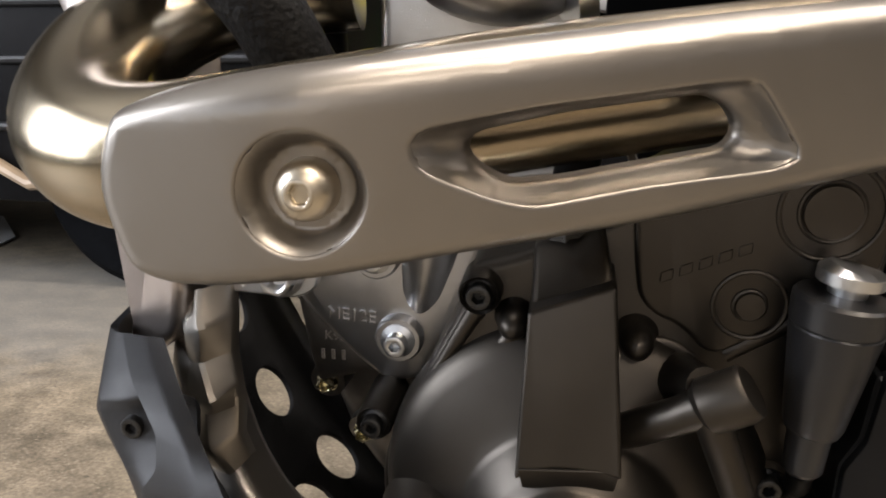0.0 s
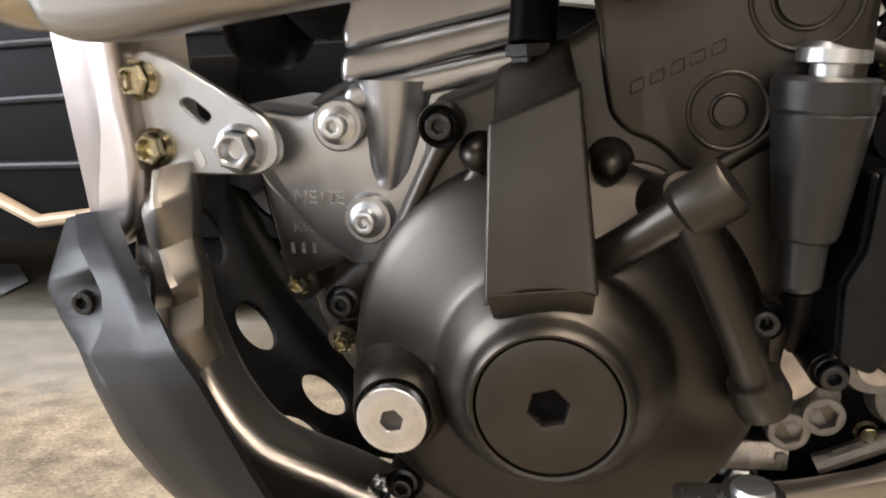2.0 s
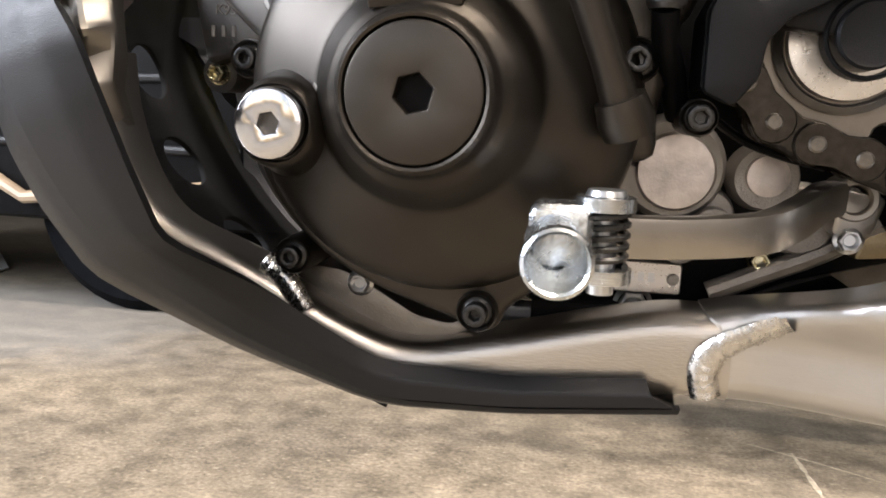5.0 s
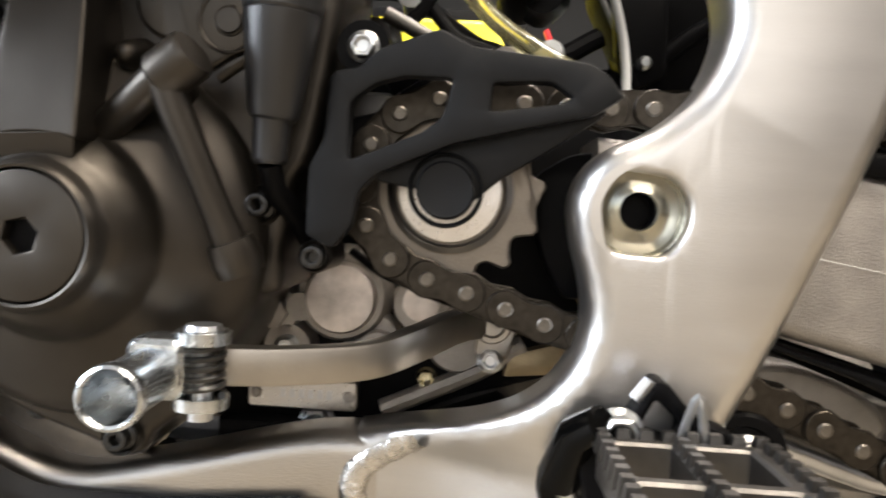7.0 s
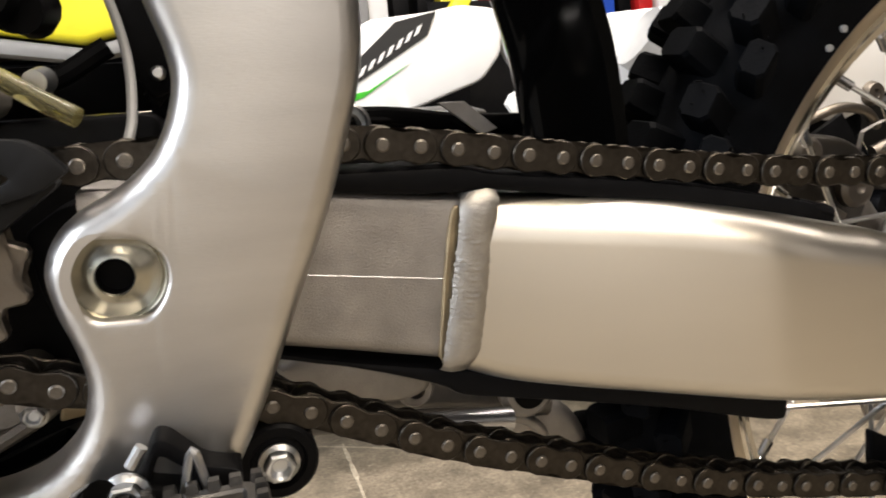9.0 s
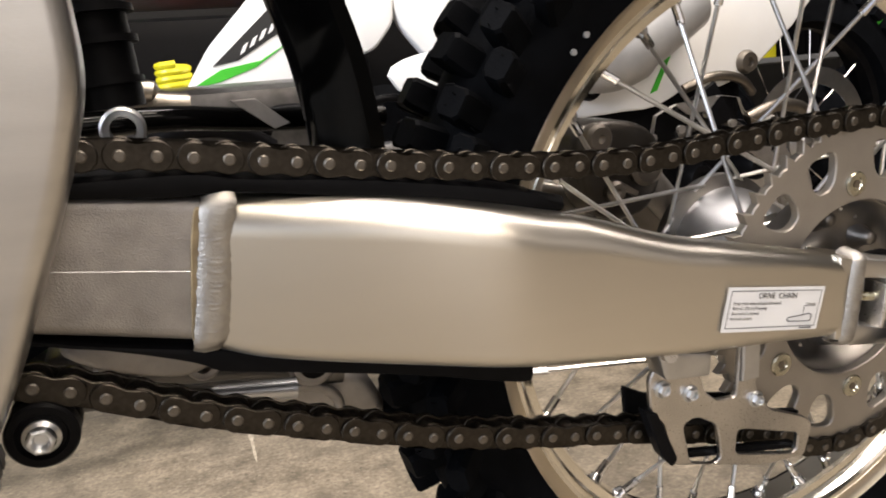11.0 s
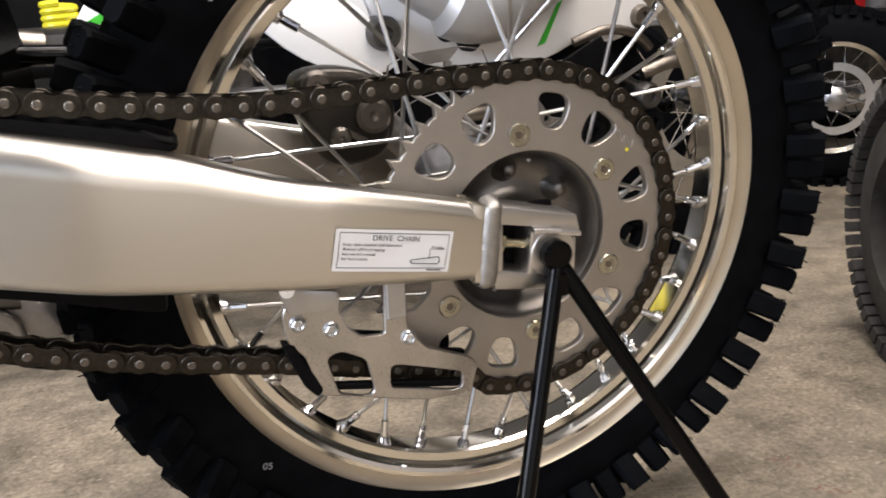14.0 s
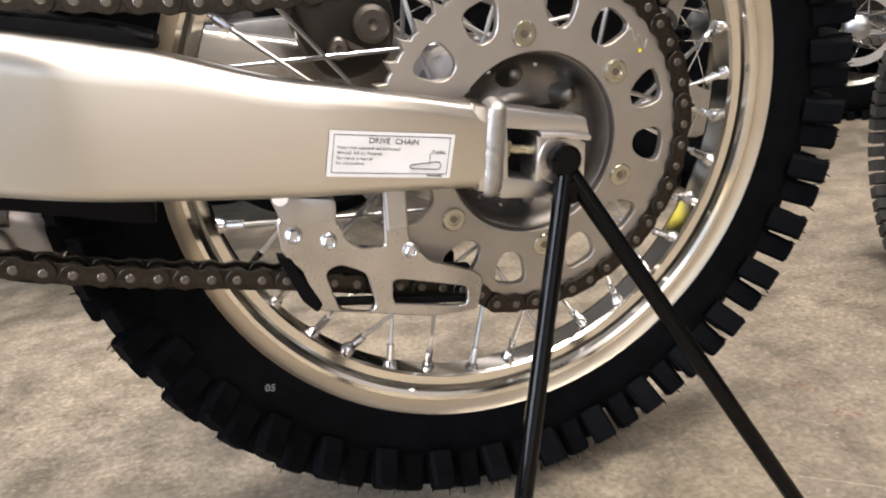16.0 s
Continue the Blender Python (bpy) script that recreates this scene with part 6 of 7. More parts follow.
part("return_spring", tube(coil, 0.0011, 6), BOLTBLACK, lever, "dark coil return spring")

# ---- footpeg ----
part("peg_bracket", plate(rounded([Vector(p) for p in ((0.012, 0.370), (0.029, 0.3745), (0.0375, 0.3915), (0.0420, 0.3905), (0.0530, 0.3785), (0.0660, 0.3740), (0.060, 0.345), (0.020, 0.340))], 0.003, 3), -0.0925, -0.0700, 0.002,
                          [rounded([Vector(p) for p in ((0.0335, 0.3740), (0.0385, 0.3850), (0.0480, 0.3765), (0.0470, 0.3700))], 0.002, 2)], 2), BLACK, frame_part, "black footpeg bracket")
peg = part("footpeg", plate(rounded([Vector(p) for p in ((0.0100, -0.1000), (0.0620, -0.1000), (0.0640, -0.1750), (0.0120, -0.1780))], 0.006, 4), -0.002, 0.010, 0.001,
                            [rounded([Vector(p) for p in q], 0.002, 2) for q in (((0.0150, -0.1060), (0.0330, -0.1060), (0.0330, -0.1360), (0.0150, -0.1360)), ((0.0380, -0.1060), (0.0570, -0.1060), (0.0570, -0.1360), (0.0380, -0.1360)),
                                                                                ((0.0150, -0.1410), (0.0330, -0.1410), (0.0330, -0.1710), (0.0150, -0.1720)), ((0.0380, -0.1410), (0.0585, -0.1410), (0.0590, -0.1690), (0.0380, -0.1700)))], 1), DARKMETAL, bike, "toothed cast steel footpeg")
peg.data.transform(Matrix(((1, 0, 0, 0.008), (0, 0, 1, 0), (0, -1, 0, 0.3720), (0, 0, 0, 1))))
teeth = [(0.0115 + i * 0.0072, -0.1005) for i in range(8)] + [(0.0115, -0.108 - i * 0.0074) for i in range(9)] + [(0.0630, -0.108 - i * 0.0074) for i in range(9)] + [(0.0355, -0.108 - i * 0.0074) for i in range(9)]
for x, y in teeth:
    bm = loft([[Vector((x + 0.008 + sx * w, y + sy * w, z)) for sx, sy in ((-1, -1), (1, -1), (1, 1), (-1, 1))] for z, w in ((0.371, 0.0026), (0.3770, 0.0018))], None, True, True)
    part("tooth", bm, DARKMETAL, peg)
part("peg_hinge", lathe([(0.0165, -0.050), (0.0165, -0.070), (0.0150, -0.0725), (0.0100, -0.0725), (0.0090, -0.069), (0.0, -0.069)], 0.0195, 0.3460, 36), GLOSSBLACK, peg, "black hinge boss")
part("peg_hinge", tube([(0.010, -0.078, 0.352), (0.014, -0.092, 0.372), (0.02, -0.10, 0.378)], [0.008, 0.007, 0.006], 12), GLOSSBLACK, peg)
bolt(BOLT_BLACK, 0.0195, -0.0690, 0.3460, peg, "black bolt")
part("peg_pin", tube([(0.030, -0.0985, 0.386), (0.0345, -0.0985, 0.3925)], 0.0022, 10), ZINC, peg)
part("peg_spring", tube(spline([(0.045, -0.0965, 0.370), (0.050, -0.099, 0.388), (0.0535, -0.098, 0.372)], 5), 0.0016, 8), ZINC, peg)
bolt(BOLT_ZINC, 0.0265, -0.0930, 0.3735, peg, "pin head")

# ---- exhaust header and its heat shield ----
pipe_path = spline([(-0.05, -0.044, 0.584), (-0.12, -0.064, 0.5775), (-0.19, -0.092, 0.5700), (-0.245, -0.117, 0.5620), (-0.285, -0.124, 0.5570), (-0.3120, -0.108, 0.5620), (-0.324, -0.076, 0.576), (-0.316, -0.044, 0.592), (-0.292, -0.024, 0.602), (-0.255, -0.018, 0.606)], 7)
pipe = part("exhaust_pipe", tube(pipe_path, 0.0200, 36), TITAN, bike, "heat tinted stainless exhaust header bend", 70)


def shield_y(x):
    """The bowed outer face of the shield."""
    xs = (-0.30, -0.262, -0.245, -0.229, -0.19, -0.14, -0.10, -0.05, 0.0)
    ys = (-0.1545, -0.1565, -0.1580, -0.1570, -0.142, -0.121, -0.106, -0.088, -0.07)
    w = (0.05, 0.1, 0.2, 0.3, 0.2, 0.1, 0.05)
    return sum(k * np.interp(x + 0.005 * (i - 3), xs, ys) for i, k in enumerate(w))


def shield_front(x, z):
    up = max(0.0, (z - (0.5720 + 0.112 * (x + 0.25))) / 0.009)
    low = max(0.0, ((0.5405 + 0.075 * (x + 0.25)) - z) / 0.008)
    return float(shield_y(x)) + 0.158 + 0.0042 * up * up + 0.0015 * low * low


s_loop = [(-0.2750, 0.5708), (-0.2683, 0.5758), (-0.2508, 0.5808), (-0.2200, 0.5852), (-0.1750, 0.5902), (-0.1250, 0.5952), (-0.0850, 0.5985), (-0.0450, 0.6000), (-0.0300, 0.5900), (-0.0400, 0.5700), (-0.0800, 0.5580), (-0.1000, 0.5545), (-0.1460, 0.5465), (-0.1980, 0.5405), (-0.2309, 0.5362),
          (-0.2565, 0.5332), (-0.2690, 0.5346), (-0.2750, 0.5400), (-0.2790, 0.5560)]
def even(loop, n):
    """The outline as n evenly spaced points."""
    lens = [(b - a).length for a, b in zip(loop, loop[1:] + loop[:1])]
    out = []
    for i in range(n):
        want, j = sum(lens) * i / n, 0
        while want > lens[j]:
            want -= lens[j]
            j += 1
        out.append(loop[j].lerp(loop[(j + 1) % len(loop)], want / lens[j]))
    return out


slot_in = [(-0.1971, 0.5640), (-0.1948, 0.5679), (-0.1734, 0.5719), (-0.1415, 0.5752), (-0.1356, 0.5717), (-0.1324, 0.5661), (-0.1350, 0.5615), (-0.1539, 0.5590), (-0.1741, 0.5562), (-0.1865, 0.5555), (-0.1936, 0.5596)]
slot_out = [(-0.2075, 0.5673), (-0.2045, 0.5704), (-0.1809, 0.5746), (-0.1420, 0.5787), (-0.1300, 0.5792), (-0.1255, 0.5730), (-0.1166, 0.5606), (-0.1232, 0.5580), (-0.1545, 0.5555), (-0.1803, 0.5520), (-0.1890, 0.5542), (-0.2047, 0.5614)]
inner = even(rounded([Vector(p) for p in slot_in], 0.003, 3), 72)
outer_slot = even(rounded([Vector(p) for p in slot_out], 0.003, 3), 72)
outer = [Vector(p) for p in spline(s_loop, 4, True)]
WELLS = ((-0.2300, 0.5570), (-0.0760, 0.5785))
cuts = [-0.265 + 0.006 * i for i in range(39)]
slab = plate(outer, -0.158, -0.1440, 0.0050, [outer_slot] + [circle(x, z, 0.0140, 48) for x, z in WELLS], 6, False, None, None, [0.0012, 0.0008, 0.0008])
# the hollow round the slot, its bright lip and the inner wall
levels = [(0.0, -0.1568), (0.05, -0.1563), (0.12, -0.1554), (0.24, -0.1538), (0.40, -0.1520), (0.62, -0.1506), (0.80, -0.1494), (0.92, -0.1480), (0.99, -0.1455), (1.0, -0.1425)]
loft([[Vector((a.x + (b.x - a.x) * k, y, a.y + (b.y - a.y) * k)) for a, b in zip(outer_slot, inner)] for k, y in levels], slab, True)
for x, z in WELLS:
    lathe([(0.0140, -0.1572), (0.0135, -0.1567), (0.0128, -0.1556), (0.0117, -0.1535), (0.0108, -0.1512), (0.0098, -0.1502), (0.0, -0.1500)], x, z, 48, slab)
bmesh.ops.remove_doubles(slab, verts=slab.verts, dist=0.00005)
cut_and_bend(slab, shield_front, cuts, [0.534 + 0.002 * i for i in range(34)])
shield = part("heat_shield", slab, SHIELD, bike, "silver painted heat shield with a slot and socket bolt", 75)
for bx, bz in WELLS:
    y = float(shield_y(bx))
    bm = bmesh.new()
    plate(circle(bx, bz, 0.0036, 24), y + 0.0002, y + 0.004, 0.0002, [circle(bx, bz, 0.0026, 6)], 1, True, None, bm)
    lathe([(0.0036, y + 0.0002), (0.0052, y + 0.0009), (0.0066, y + 0.0028), (0.0072, y + 0.0052), (0.0073, y + 0.0082)], bx, bz, 32, bm)
    lathe([(0.0028, y + 0.0026), (0.0, y + 0.0026)], bx, bz, 12, bm)
    part("shield_bolt", bm, LIP, shield, "button head socket bolt", 60)

# ---- hoses, braided line and other things behind the shield ----
part("braided_hose", tube(spline([(-0.345, -0.04, 0.66), (-0.300, -0.068, 0.625), (-0.270, -0.076, 0.597), (-0.257, -0.06, 0.565), (-0.252, -0.02, 0.545)], 6), 0.0125, 20), material("braided_black_hose", (0.006, 0.006, 0.006), 0.6, 0, 0.5, 500, 0.5, 400, spec=0.12), bike, "black woven radiator hose")
part("water_pipe", tube(spline([(-0.235, -0.035, 0.65), (-0.222, -0.05, 0.612), (-0.195, -0.045, 0.600), (-0.165, -0.02, 0.612)], 6), 0.0115, 18), CAST, bike, "cast water elbow")
part("water_collar", tube([(-0.178, -0.045, 0.600), (-0.172, -0.043, 0.602)], 0.0138, 24), CAST, bike)
part("cap_cover", box(-0.172, -0.09, -0.055, 0.06, 0.60, 0.70, 0.012), CAST, bike, "cast aluminium cylinder head")
part("rubber_boot", tube([(-0.279, -0.012, 0.585), (-0.279, -0.012, 0.545), (-0.279, -0.012, 0.534), (-0.279, -0.012, 0.527), (-0.279, -0.012, 0.523)], [0.017, 0.0185, 0.0175, 0.013, 0.006], 28), BLACK, bike, "black rubber boot", 60)
part("stud_nut", tube([(-0.173, -0.066, 0.512), (-0.173, -0.066, 0.524), (-0.173, -0.066, 0.5245), (-0.173, -0.066, 0.528)], [0.0058, 0.0058, 0.0078, 0.0078], 6), BOLTBLACK, bike)
part("stud", tube([(-0.172, -0.064, 0.528), (-0.170, -0.060, 0.552)], 0.0075, 16), BLACK, bike)

# ---- parts of the bike behind the chain: mud flap, linkage, far arm, caliper ----
flap = []
for x, z in ((0.206, 0.64), (0.220, 0.585), (0.228, 0.555), (0.2385, 0.520), (0.2445, 0.485), (0.2465, 0.465), (0.247, 0.44)):
    flap.append([Vector((x + 0.0065 * abs(k) ** 1.1, 0.038 + 0.018 * k, z)) for k in (-3, -2, -1, 0, 1, 2, 3)])
part("mud_flap", shell(flap, 0.010, 3), GLOSSBLACK, bike, "black mud flap in front of the tyre")
part("subframe_tube", tube(spline([(0.10, 0.05, 0.488), (0.16, 0.06, 0.487), (0.22, 0.085, 0.479), (0.30, 0.09, 0.474)], 5), 0.0075, 12), GLOSSBLACK, bike, "black tube behind the chain")
part("subframe_tab", plate([(0.196, 0.494), (0.212, 0.494), (0.232, 0.477), (0.222, 0.474)], 0.070, 0.073, 0.0005, (), 1), FORGE, bike)
part("shock_ring", lathe([(0.0105, 0.02), (0.0120, 0.021), (0.0120, 0.032), (0.0105, 0.033), (0.0070, 0.033), (0.0070, 0.02)], 0.134, 0.4865, 28), ZINC, bike, "bright clamp ring")
part("shock_reservoir", tube([(0.128, 0.07, 0.495), (0.124, 0.075, 0.565)], 0.020, 20), BLACK, bike, "black shock reservoir")
for z in (0.508, 0.531, 0.548):
    part("reservoir_rib", tube([(0.1275, 0.0705, z), (0.1272, 0.0708, z + 0.004)], 0.0222, 20), BLACK, bike)
part("linkage_arm", plate(spline([Vector(p) for p in ((0.075, 0.366), (0.12, 0.372), (0.17, 0.366), (0.215, 0.352), (0.235, 0.336), (0.225, 0.322), (0.17, 0.332), (0.11, 0.340), (0.08, 0.352))], 4, True), 0.015, 0.05, 0.005, (), 3), DARKMETAL, bike, "cast suspension linkage")
part("linkage_rocker", plate(spline([Vector(p) for p in ((0.097, 0.362), (0.134, 0.348), (0.179, 0.333), (0.219, 0.322), (0.249, 0.315), (0.265, 0.294), (0.263, 0.280), (0.229, 0.286), (0.176, 0.304), (0.132, 0.326), (0.109, 0.337))], 3, True), 0.03, 0.06, 0.007, (), 3), FORGE, bike, "cast suspension rocker")
part("rocker_lip", tube(spline([(0.176, 0.028, 0.312), (0.194, 0.026, 0.316), (0.219, 0.026, 0.314), (0.233, 0.027, 0.303), (0.236, 0.028, 0.290)], 5), 0.0035, 12), FORGE, bike, "bright machined lip")
part("rocker_bush", lathe([(0.011, 0.03), (0.011, 0.022), (0.0085, 0.020), (0.006, 0.020), (0.005, 0.026), (0.0, 0.026)], 0.133, 0.341, 28), ZINC, bike, "bright bush")
for x, z, r in ((0.218, 0.338, 0.016), (0.110, 0.356, 0.013), (0.155, 0.350, 0.010)):
    part("linkage_boss", lathe([(r, 0.02), (r, 0.008), (r * 0.8, 0.005), (r * 0.45, 0.005), (r * 0.4, 0.012), (0, 0.012)], x, z, 28), FORGE, bike)
part("linkage_strut", tube([(0.06, 0.03, 0.340), (0.24, 0.035, 0.318)], 0.010, 14), DARKMETAL, bike)
part("linkage_clevis", plate(spline([Vector(p) for p in ((0.085, 0.378), (0.115, 0.384), (0.150, 0.372), (0.160, 0.356), (0.140, 0.350), (0.105, 0.362))], 4, True), -0.006, 0.012, 0.004, (), 3), FORGE, bike, "linkage clevis")
part("linkage_rod", tube([(0.10, -0.004, 0.352), (0.155, 0.0, 0.334), (0.205, 0.002, 0.326)], [0.0065, 0.0055, 0.0065], 14), CAST, bike)
part("linkage_bush", lathe([(0.0095, 0.006), (0.0095, 0.0035), (0.0, 0.0035)], 0.218, 0.338, 24), BLACK, bike, "black linkage bush")
part("shock_lower", tube(spline([(0.09, 0.03, 0.40), (0.13, 0.03, 0.385), (0.16, 0.03, 0.37)], 3), 0.014, 14), FORGE, bike)
rows = []
for x, zt, zb, y in ((0.16, 0.457, 0.385, 0.085), (0.30, 0.436, 0.356, 0.118), (0.42, 0.408, 0.350, 0.135), (0.60, 0.366, 0.315, 0.135)):
    rows.append([Vector((x, y + p.x, p.y)) for p in rounded([Vector((0, zb)), Vector((0.028, zb)), Vector((0.028, zt)), Vector((0, zt))], 0.007, 3)])
part("far_arm", loft(rows, None, True, True), ALU_ARM, bike, "far leg of the swingarm")
caliper = part("brake_caliper", plate(spline([Vector(p) for p in ((0.452, 0.44), (0.475, 0.452), (0.515, 0.446), (0.535, 0.425), (0.533, 0.392), (0.515, 0.372), (0.480, 0.372), (0.462, 0.395))], 4, True), 0.088, 0.125, 0.008, (), 3), PAINT, bike, "grey cast rear brake caliper")
for x, z, r in ((0.470, 0.440, 0.012), (0.515, 0.412, 0.015), (0.486, 0.396, 0.009)):
    part("caliper_boss", lathe([(r, 0.09), (r, 0.082), (r * 0.75, 0.079), (r * 0.3, 0.079), (0, 0.083)], x, z, 24), COUNTER, caliper)
part("brake_pad", plate([(0.492, 0.397), (0.507, 0.388), (0.509, 0.393), (0.494, 0.402)], 0.084, 0.088, 0.0005, (), 1), COUNTER, caliper, "worn brake pad edge")
part("caliper_carrier", tube(spline([(0.53, 0.11, 0.40), (0.56, 0.115, 0.37), (0.588, 0.115, 0.345)], 4), 0.014, 12), FORGE, caliper)
part("hub_drum", lathe([(0.0, 0.02), (0.040, 0.02), (0.046, 0.045), (0.052, 0.07), (0.052, 0.078)], AX, AZ, 40), CAST, rim)
# carburettor side: dark clutter, clear overflow hose, breather line, connectors
clutter = part("throttle_body", lathe([(0.0, -0.005), (0.0095, -0.005), (0.0112, 0.0), (0.0112, 0.05), (0, 0.05)], -0.0095, 0.5500, 28), BLACK, bike, "black throttle body")
part("overflow_hose", tube(spline([(-0.052, -0.012, 0.575), (-0.042, -0.008, 0.553), (-0.024, -0.004, 0.530), (0.000, -0.012, 0.512), (0.020, -0.02, 0.500)], 6), 0.0042, 14), HOSE, bike, "clear yellowed overflow hose")
part("breather_line", tube(spline([(0.020, 0.03, 0.585), (0.032, 0.025, 0.555), (0.0385, 0.015, 0.525), (0.0385, 0.0, 0.500), (0.036, -0.01, 0.488)], 6), 0.0022, 10), GREYPL, bike, "thin grey breather line")
part("brake_line", tube(spline([(0.045, 0.035, 0.505), (0.07, 0.035, 0.530), (0.11, 0.03, 0.555)], 5), 0.0045, 12), BLACK, bike, "black cable")
part("clamp_bolt", tube([(0.050, 0.030, 0.517), (0.050, 0.021, 0.517), (0.050, 0.019, 0.517)], [0.0034, 0.0034, 0.0020], 14), ZINC, bike)
part("airbox_side", plate(rounded([Vector(p) for p in ((0.0120, 0.640), (0.0290, 0.5567), (0.0445, 0.5254), (0.0430, 0.490), (0.105, 0.485), (0.115, 0.640))], 0.004, 3), 0.044, 0.084, 0.002, (), 2), BLACK, bike, "black airbox side")
part("airbox_edge", tube([(0.0215, 0.0425, 0.590), (0.0290, 0.0425, 0.5567), (0.0445, 0.0425, 0.5254)], 0.0014, 8), GREYPL, bike, "pale moulded edge")
part("clip_holder", plate(rounded([Vector(p) for p in ((0.034, 0.555), (0.060, 0.552), (0.062, 0.512), (0.046, 0.505), (0.038, 0.520))], 0.004, 3), 0.026, 0.036, 0.002, (), 2), BLACK, bike)
for k, (x, y, z, r, l, mt) in enumerate(((-0.075, 0.0, 0.520, 0.008, 0.03, DARKMETAL), (-0.058, -0.01, 0.536, 0.006, 0.025, ZINC), (-0.088, -0.02, 0.545, 0.010, 0.03, BLACK), (-0.045, -0.02, 0.512, 0.006, 0.02, POLISH), (-0.016, -0.01, 0.508, 0.007, 0.02, FORGE),
                                         (0.004, -0.005, 0.515, 0.005, 0.02, ZINC), (-0.060, -0.02, 0.560, 0.012, 0.03, BLACK), (-0.080, -0.01, 0.575, 0.009, 0.03, DARKMETAL), (-0.036, 0.0, 0.567, 0.009, 0.03, BLACK), (0.000, 0.01, 0.545, 0.010, 0.03, BLACK))):
    part("fitting", tube([(x, y, z), (x + 0.3 * r, y + l * 0.5, z + 0.2 * r), (x, y + l, z)], [r, r * 1.15, r], 14), mt, bike)
for p, q, r in (((-0.10, 0.0, 0.535), (0.01, 0.01, 0.517), 0.0035), ((-0.09, -0.015, 0.56), (-0.02, -0.01, 0.512), 0.0028), ((-0.07, 0.02, 0.50), (0.03, 0.03, 0.53), 0.005), ((-0.02, -0.01, 0.59), (-0.06, -0.015, 0.52), 0.003)):
    a, b = Vector(p), Vector(q)
    part("cable", tube(spline([a, a.lerp(b, 0.35) + Vector((0, 0, 0.010)), a.lerp(b, 0.7) - Vector((0, 0, 0.006)), b], 5), r, 10), BLACK, bike)
part("connector_rail", tube([(-0.066, -0.03, 0.522), (-0.030, -0.02, 0.506), (-0.012, -0.02, 0.506)], 0.0034, 12), DARKMETAL, bike)
# Black pieces sized to mask the yellow panel as the camera sees it.
part("airbox_base", box(-0.10, 0.035, 0.030, 0.100, 0.568, 0.640, 0.004), BLACK, bike, "black airbox base placed to mask the panel behind")
part("airbox_wall", box(-0.16, -0.095, 0.086, 0.091, 0.555, 0.63, 0.002), BLACK, bike)
part("airbox_wall", box(-0.14, 0.05, 0.085, 0.092, 0.50, 0.526, 0.002), BLACK, bike, "black inner wall")

# ---- neighbouring white and green motocross bike ----
kx = tagged(new("motocross_bike"), "white motocross bike with green stripes parked alongside", "motorcycle")
kx.matrix_basis = LEAN
Y = 0.75
part("shroud", plate(rounded([Vector(p) for p in ((0.192, 0.470), (0.234, 0.531), (0.309, 0.606), (0.400, 0.614), (0.450, 0.623), (0.505, 0.617), (0.516, 0.606), (0.512, 0.550), (0.480, 0.512), (0.360, 0.473), (0.288, 0.419), (0.216, 0.436))], 0.012, 4), Y - 0.012, Y + 0.01, 0.006, (), 3), WHITE, kx, "white radiator shroud")
part("shroud_band", plate([(0.235, 0.504), (0.350, 0.602), (0.412, 0.615), (0.397, 0.581), (0.272, 0.510)], Y - 0.0135, Y - 0.0122, 0.0003, (), 1), INK, kx, "black band")
for i in range(8):
    c = Vector((0.282, 0.526)).lerp(Vector((0.383, 0.589)), i / 7)
    part("band_mark", plate(rounded([Vector((c.x + u + 0.5 * v, c.y + v + 0.6 * u)) for u, v in ((-0.0038, -0.0068), (0.0038, -0.0068), (0.0038, 0.0068), (-0.0038, 0.0068))], 0.001, 2), Y - 0.0150, Y - 0.0137, 0.0003, (), 1), WHITE, kx, "white bar on the band")
part("stripe", plate([(0.199, 0.474), (0.246, 0.499), (0.304, 0.508), (0.367, 0.543), (0.296, 0.499), (0.244, 0.482)], Y - 0.0135, Y - 0.0122, 0.0003, (), 1), GREEN, kx, "green stripe")
part("side_panel", plate(rounded([Vector(p) for p in ((0.508, 0.600), (0.534, 0.623), (0.585, 0.622), (0.630, 0.600), (0.672, 0.556), (0.692, 0.510), (0.693, 0.474), (0.640, 0.42), (0.600, 0.40), (0.575, 0.480), (0.520, 0.545))], 0.02, 4), Y - 0.01, Y + 0.01, 0.005, (), 3), WHITE, kx, "white side panel")
# the shroud and side panel, scaled about a camera position to look unchanged farther off
EYE = Vector((0.101, -0.381, 0.527))
for ob in list(kx.children):
    ob.data.transform(Matrix.Translation(EYE) @ Matrix.Scale(1.22, 4) @ Matrix.Translation(-EYE))
part("rear_panel", plate(spline([Vector(p) for p in ((0.700, 0.60), (0.69, 0.49), (0.740, 0.410), (0.83, 0.372), (0.95, 0.372), (1.02, 0.375), (1.10, 0.405), (1.17, 0.40), (1.28, 0.455), (1.36, 0.60))], 3, True), Y, Y + 0.02, 0.006, (), 3), WHITE, kx, "white rear side panel")
part("muffler", tube(spline([(0.72, Y - 0.04, 0.56), (0.81, Y - 0.05, 0.500), (0.87, Y - 0.05, 0.482), (0.94, Y - 0.045, 0.50), (1.05, Y - 0.03, 0.56)], 5), [0.05] * 6 + [0.068] * 9 + [0.06] * 6, 24), SILENCER, kx, "pale grey exhaust silencer")
part("bracket", plate([(1.021, 0.372), (1.103, 0.416), (1.153, 0.345), (1.1, 0.33)], Y - 0.06, Y - 0.05, 0.003, (), 2), BLACK, kx, "dark bracket plate")
part("stripe", plate([(1.005, 0.40), (1.045, 0.475), (1.055, 0.48), (1.02, 0.405)], Y - 0.003, Y - 0.001, 0.0003, (), 1), GREEN, kx)
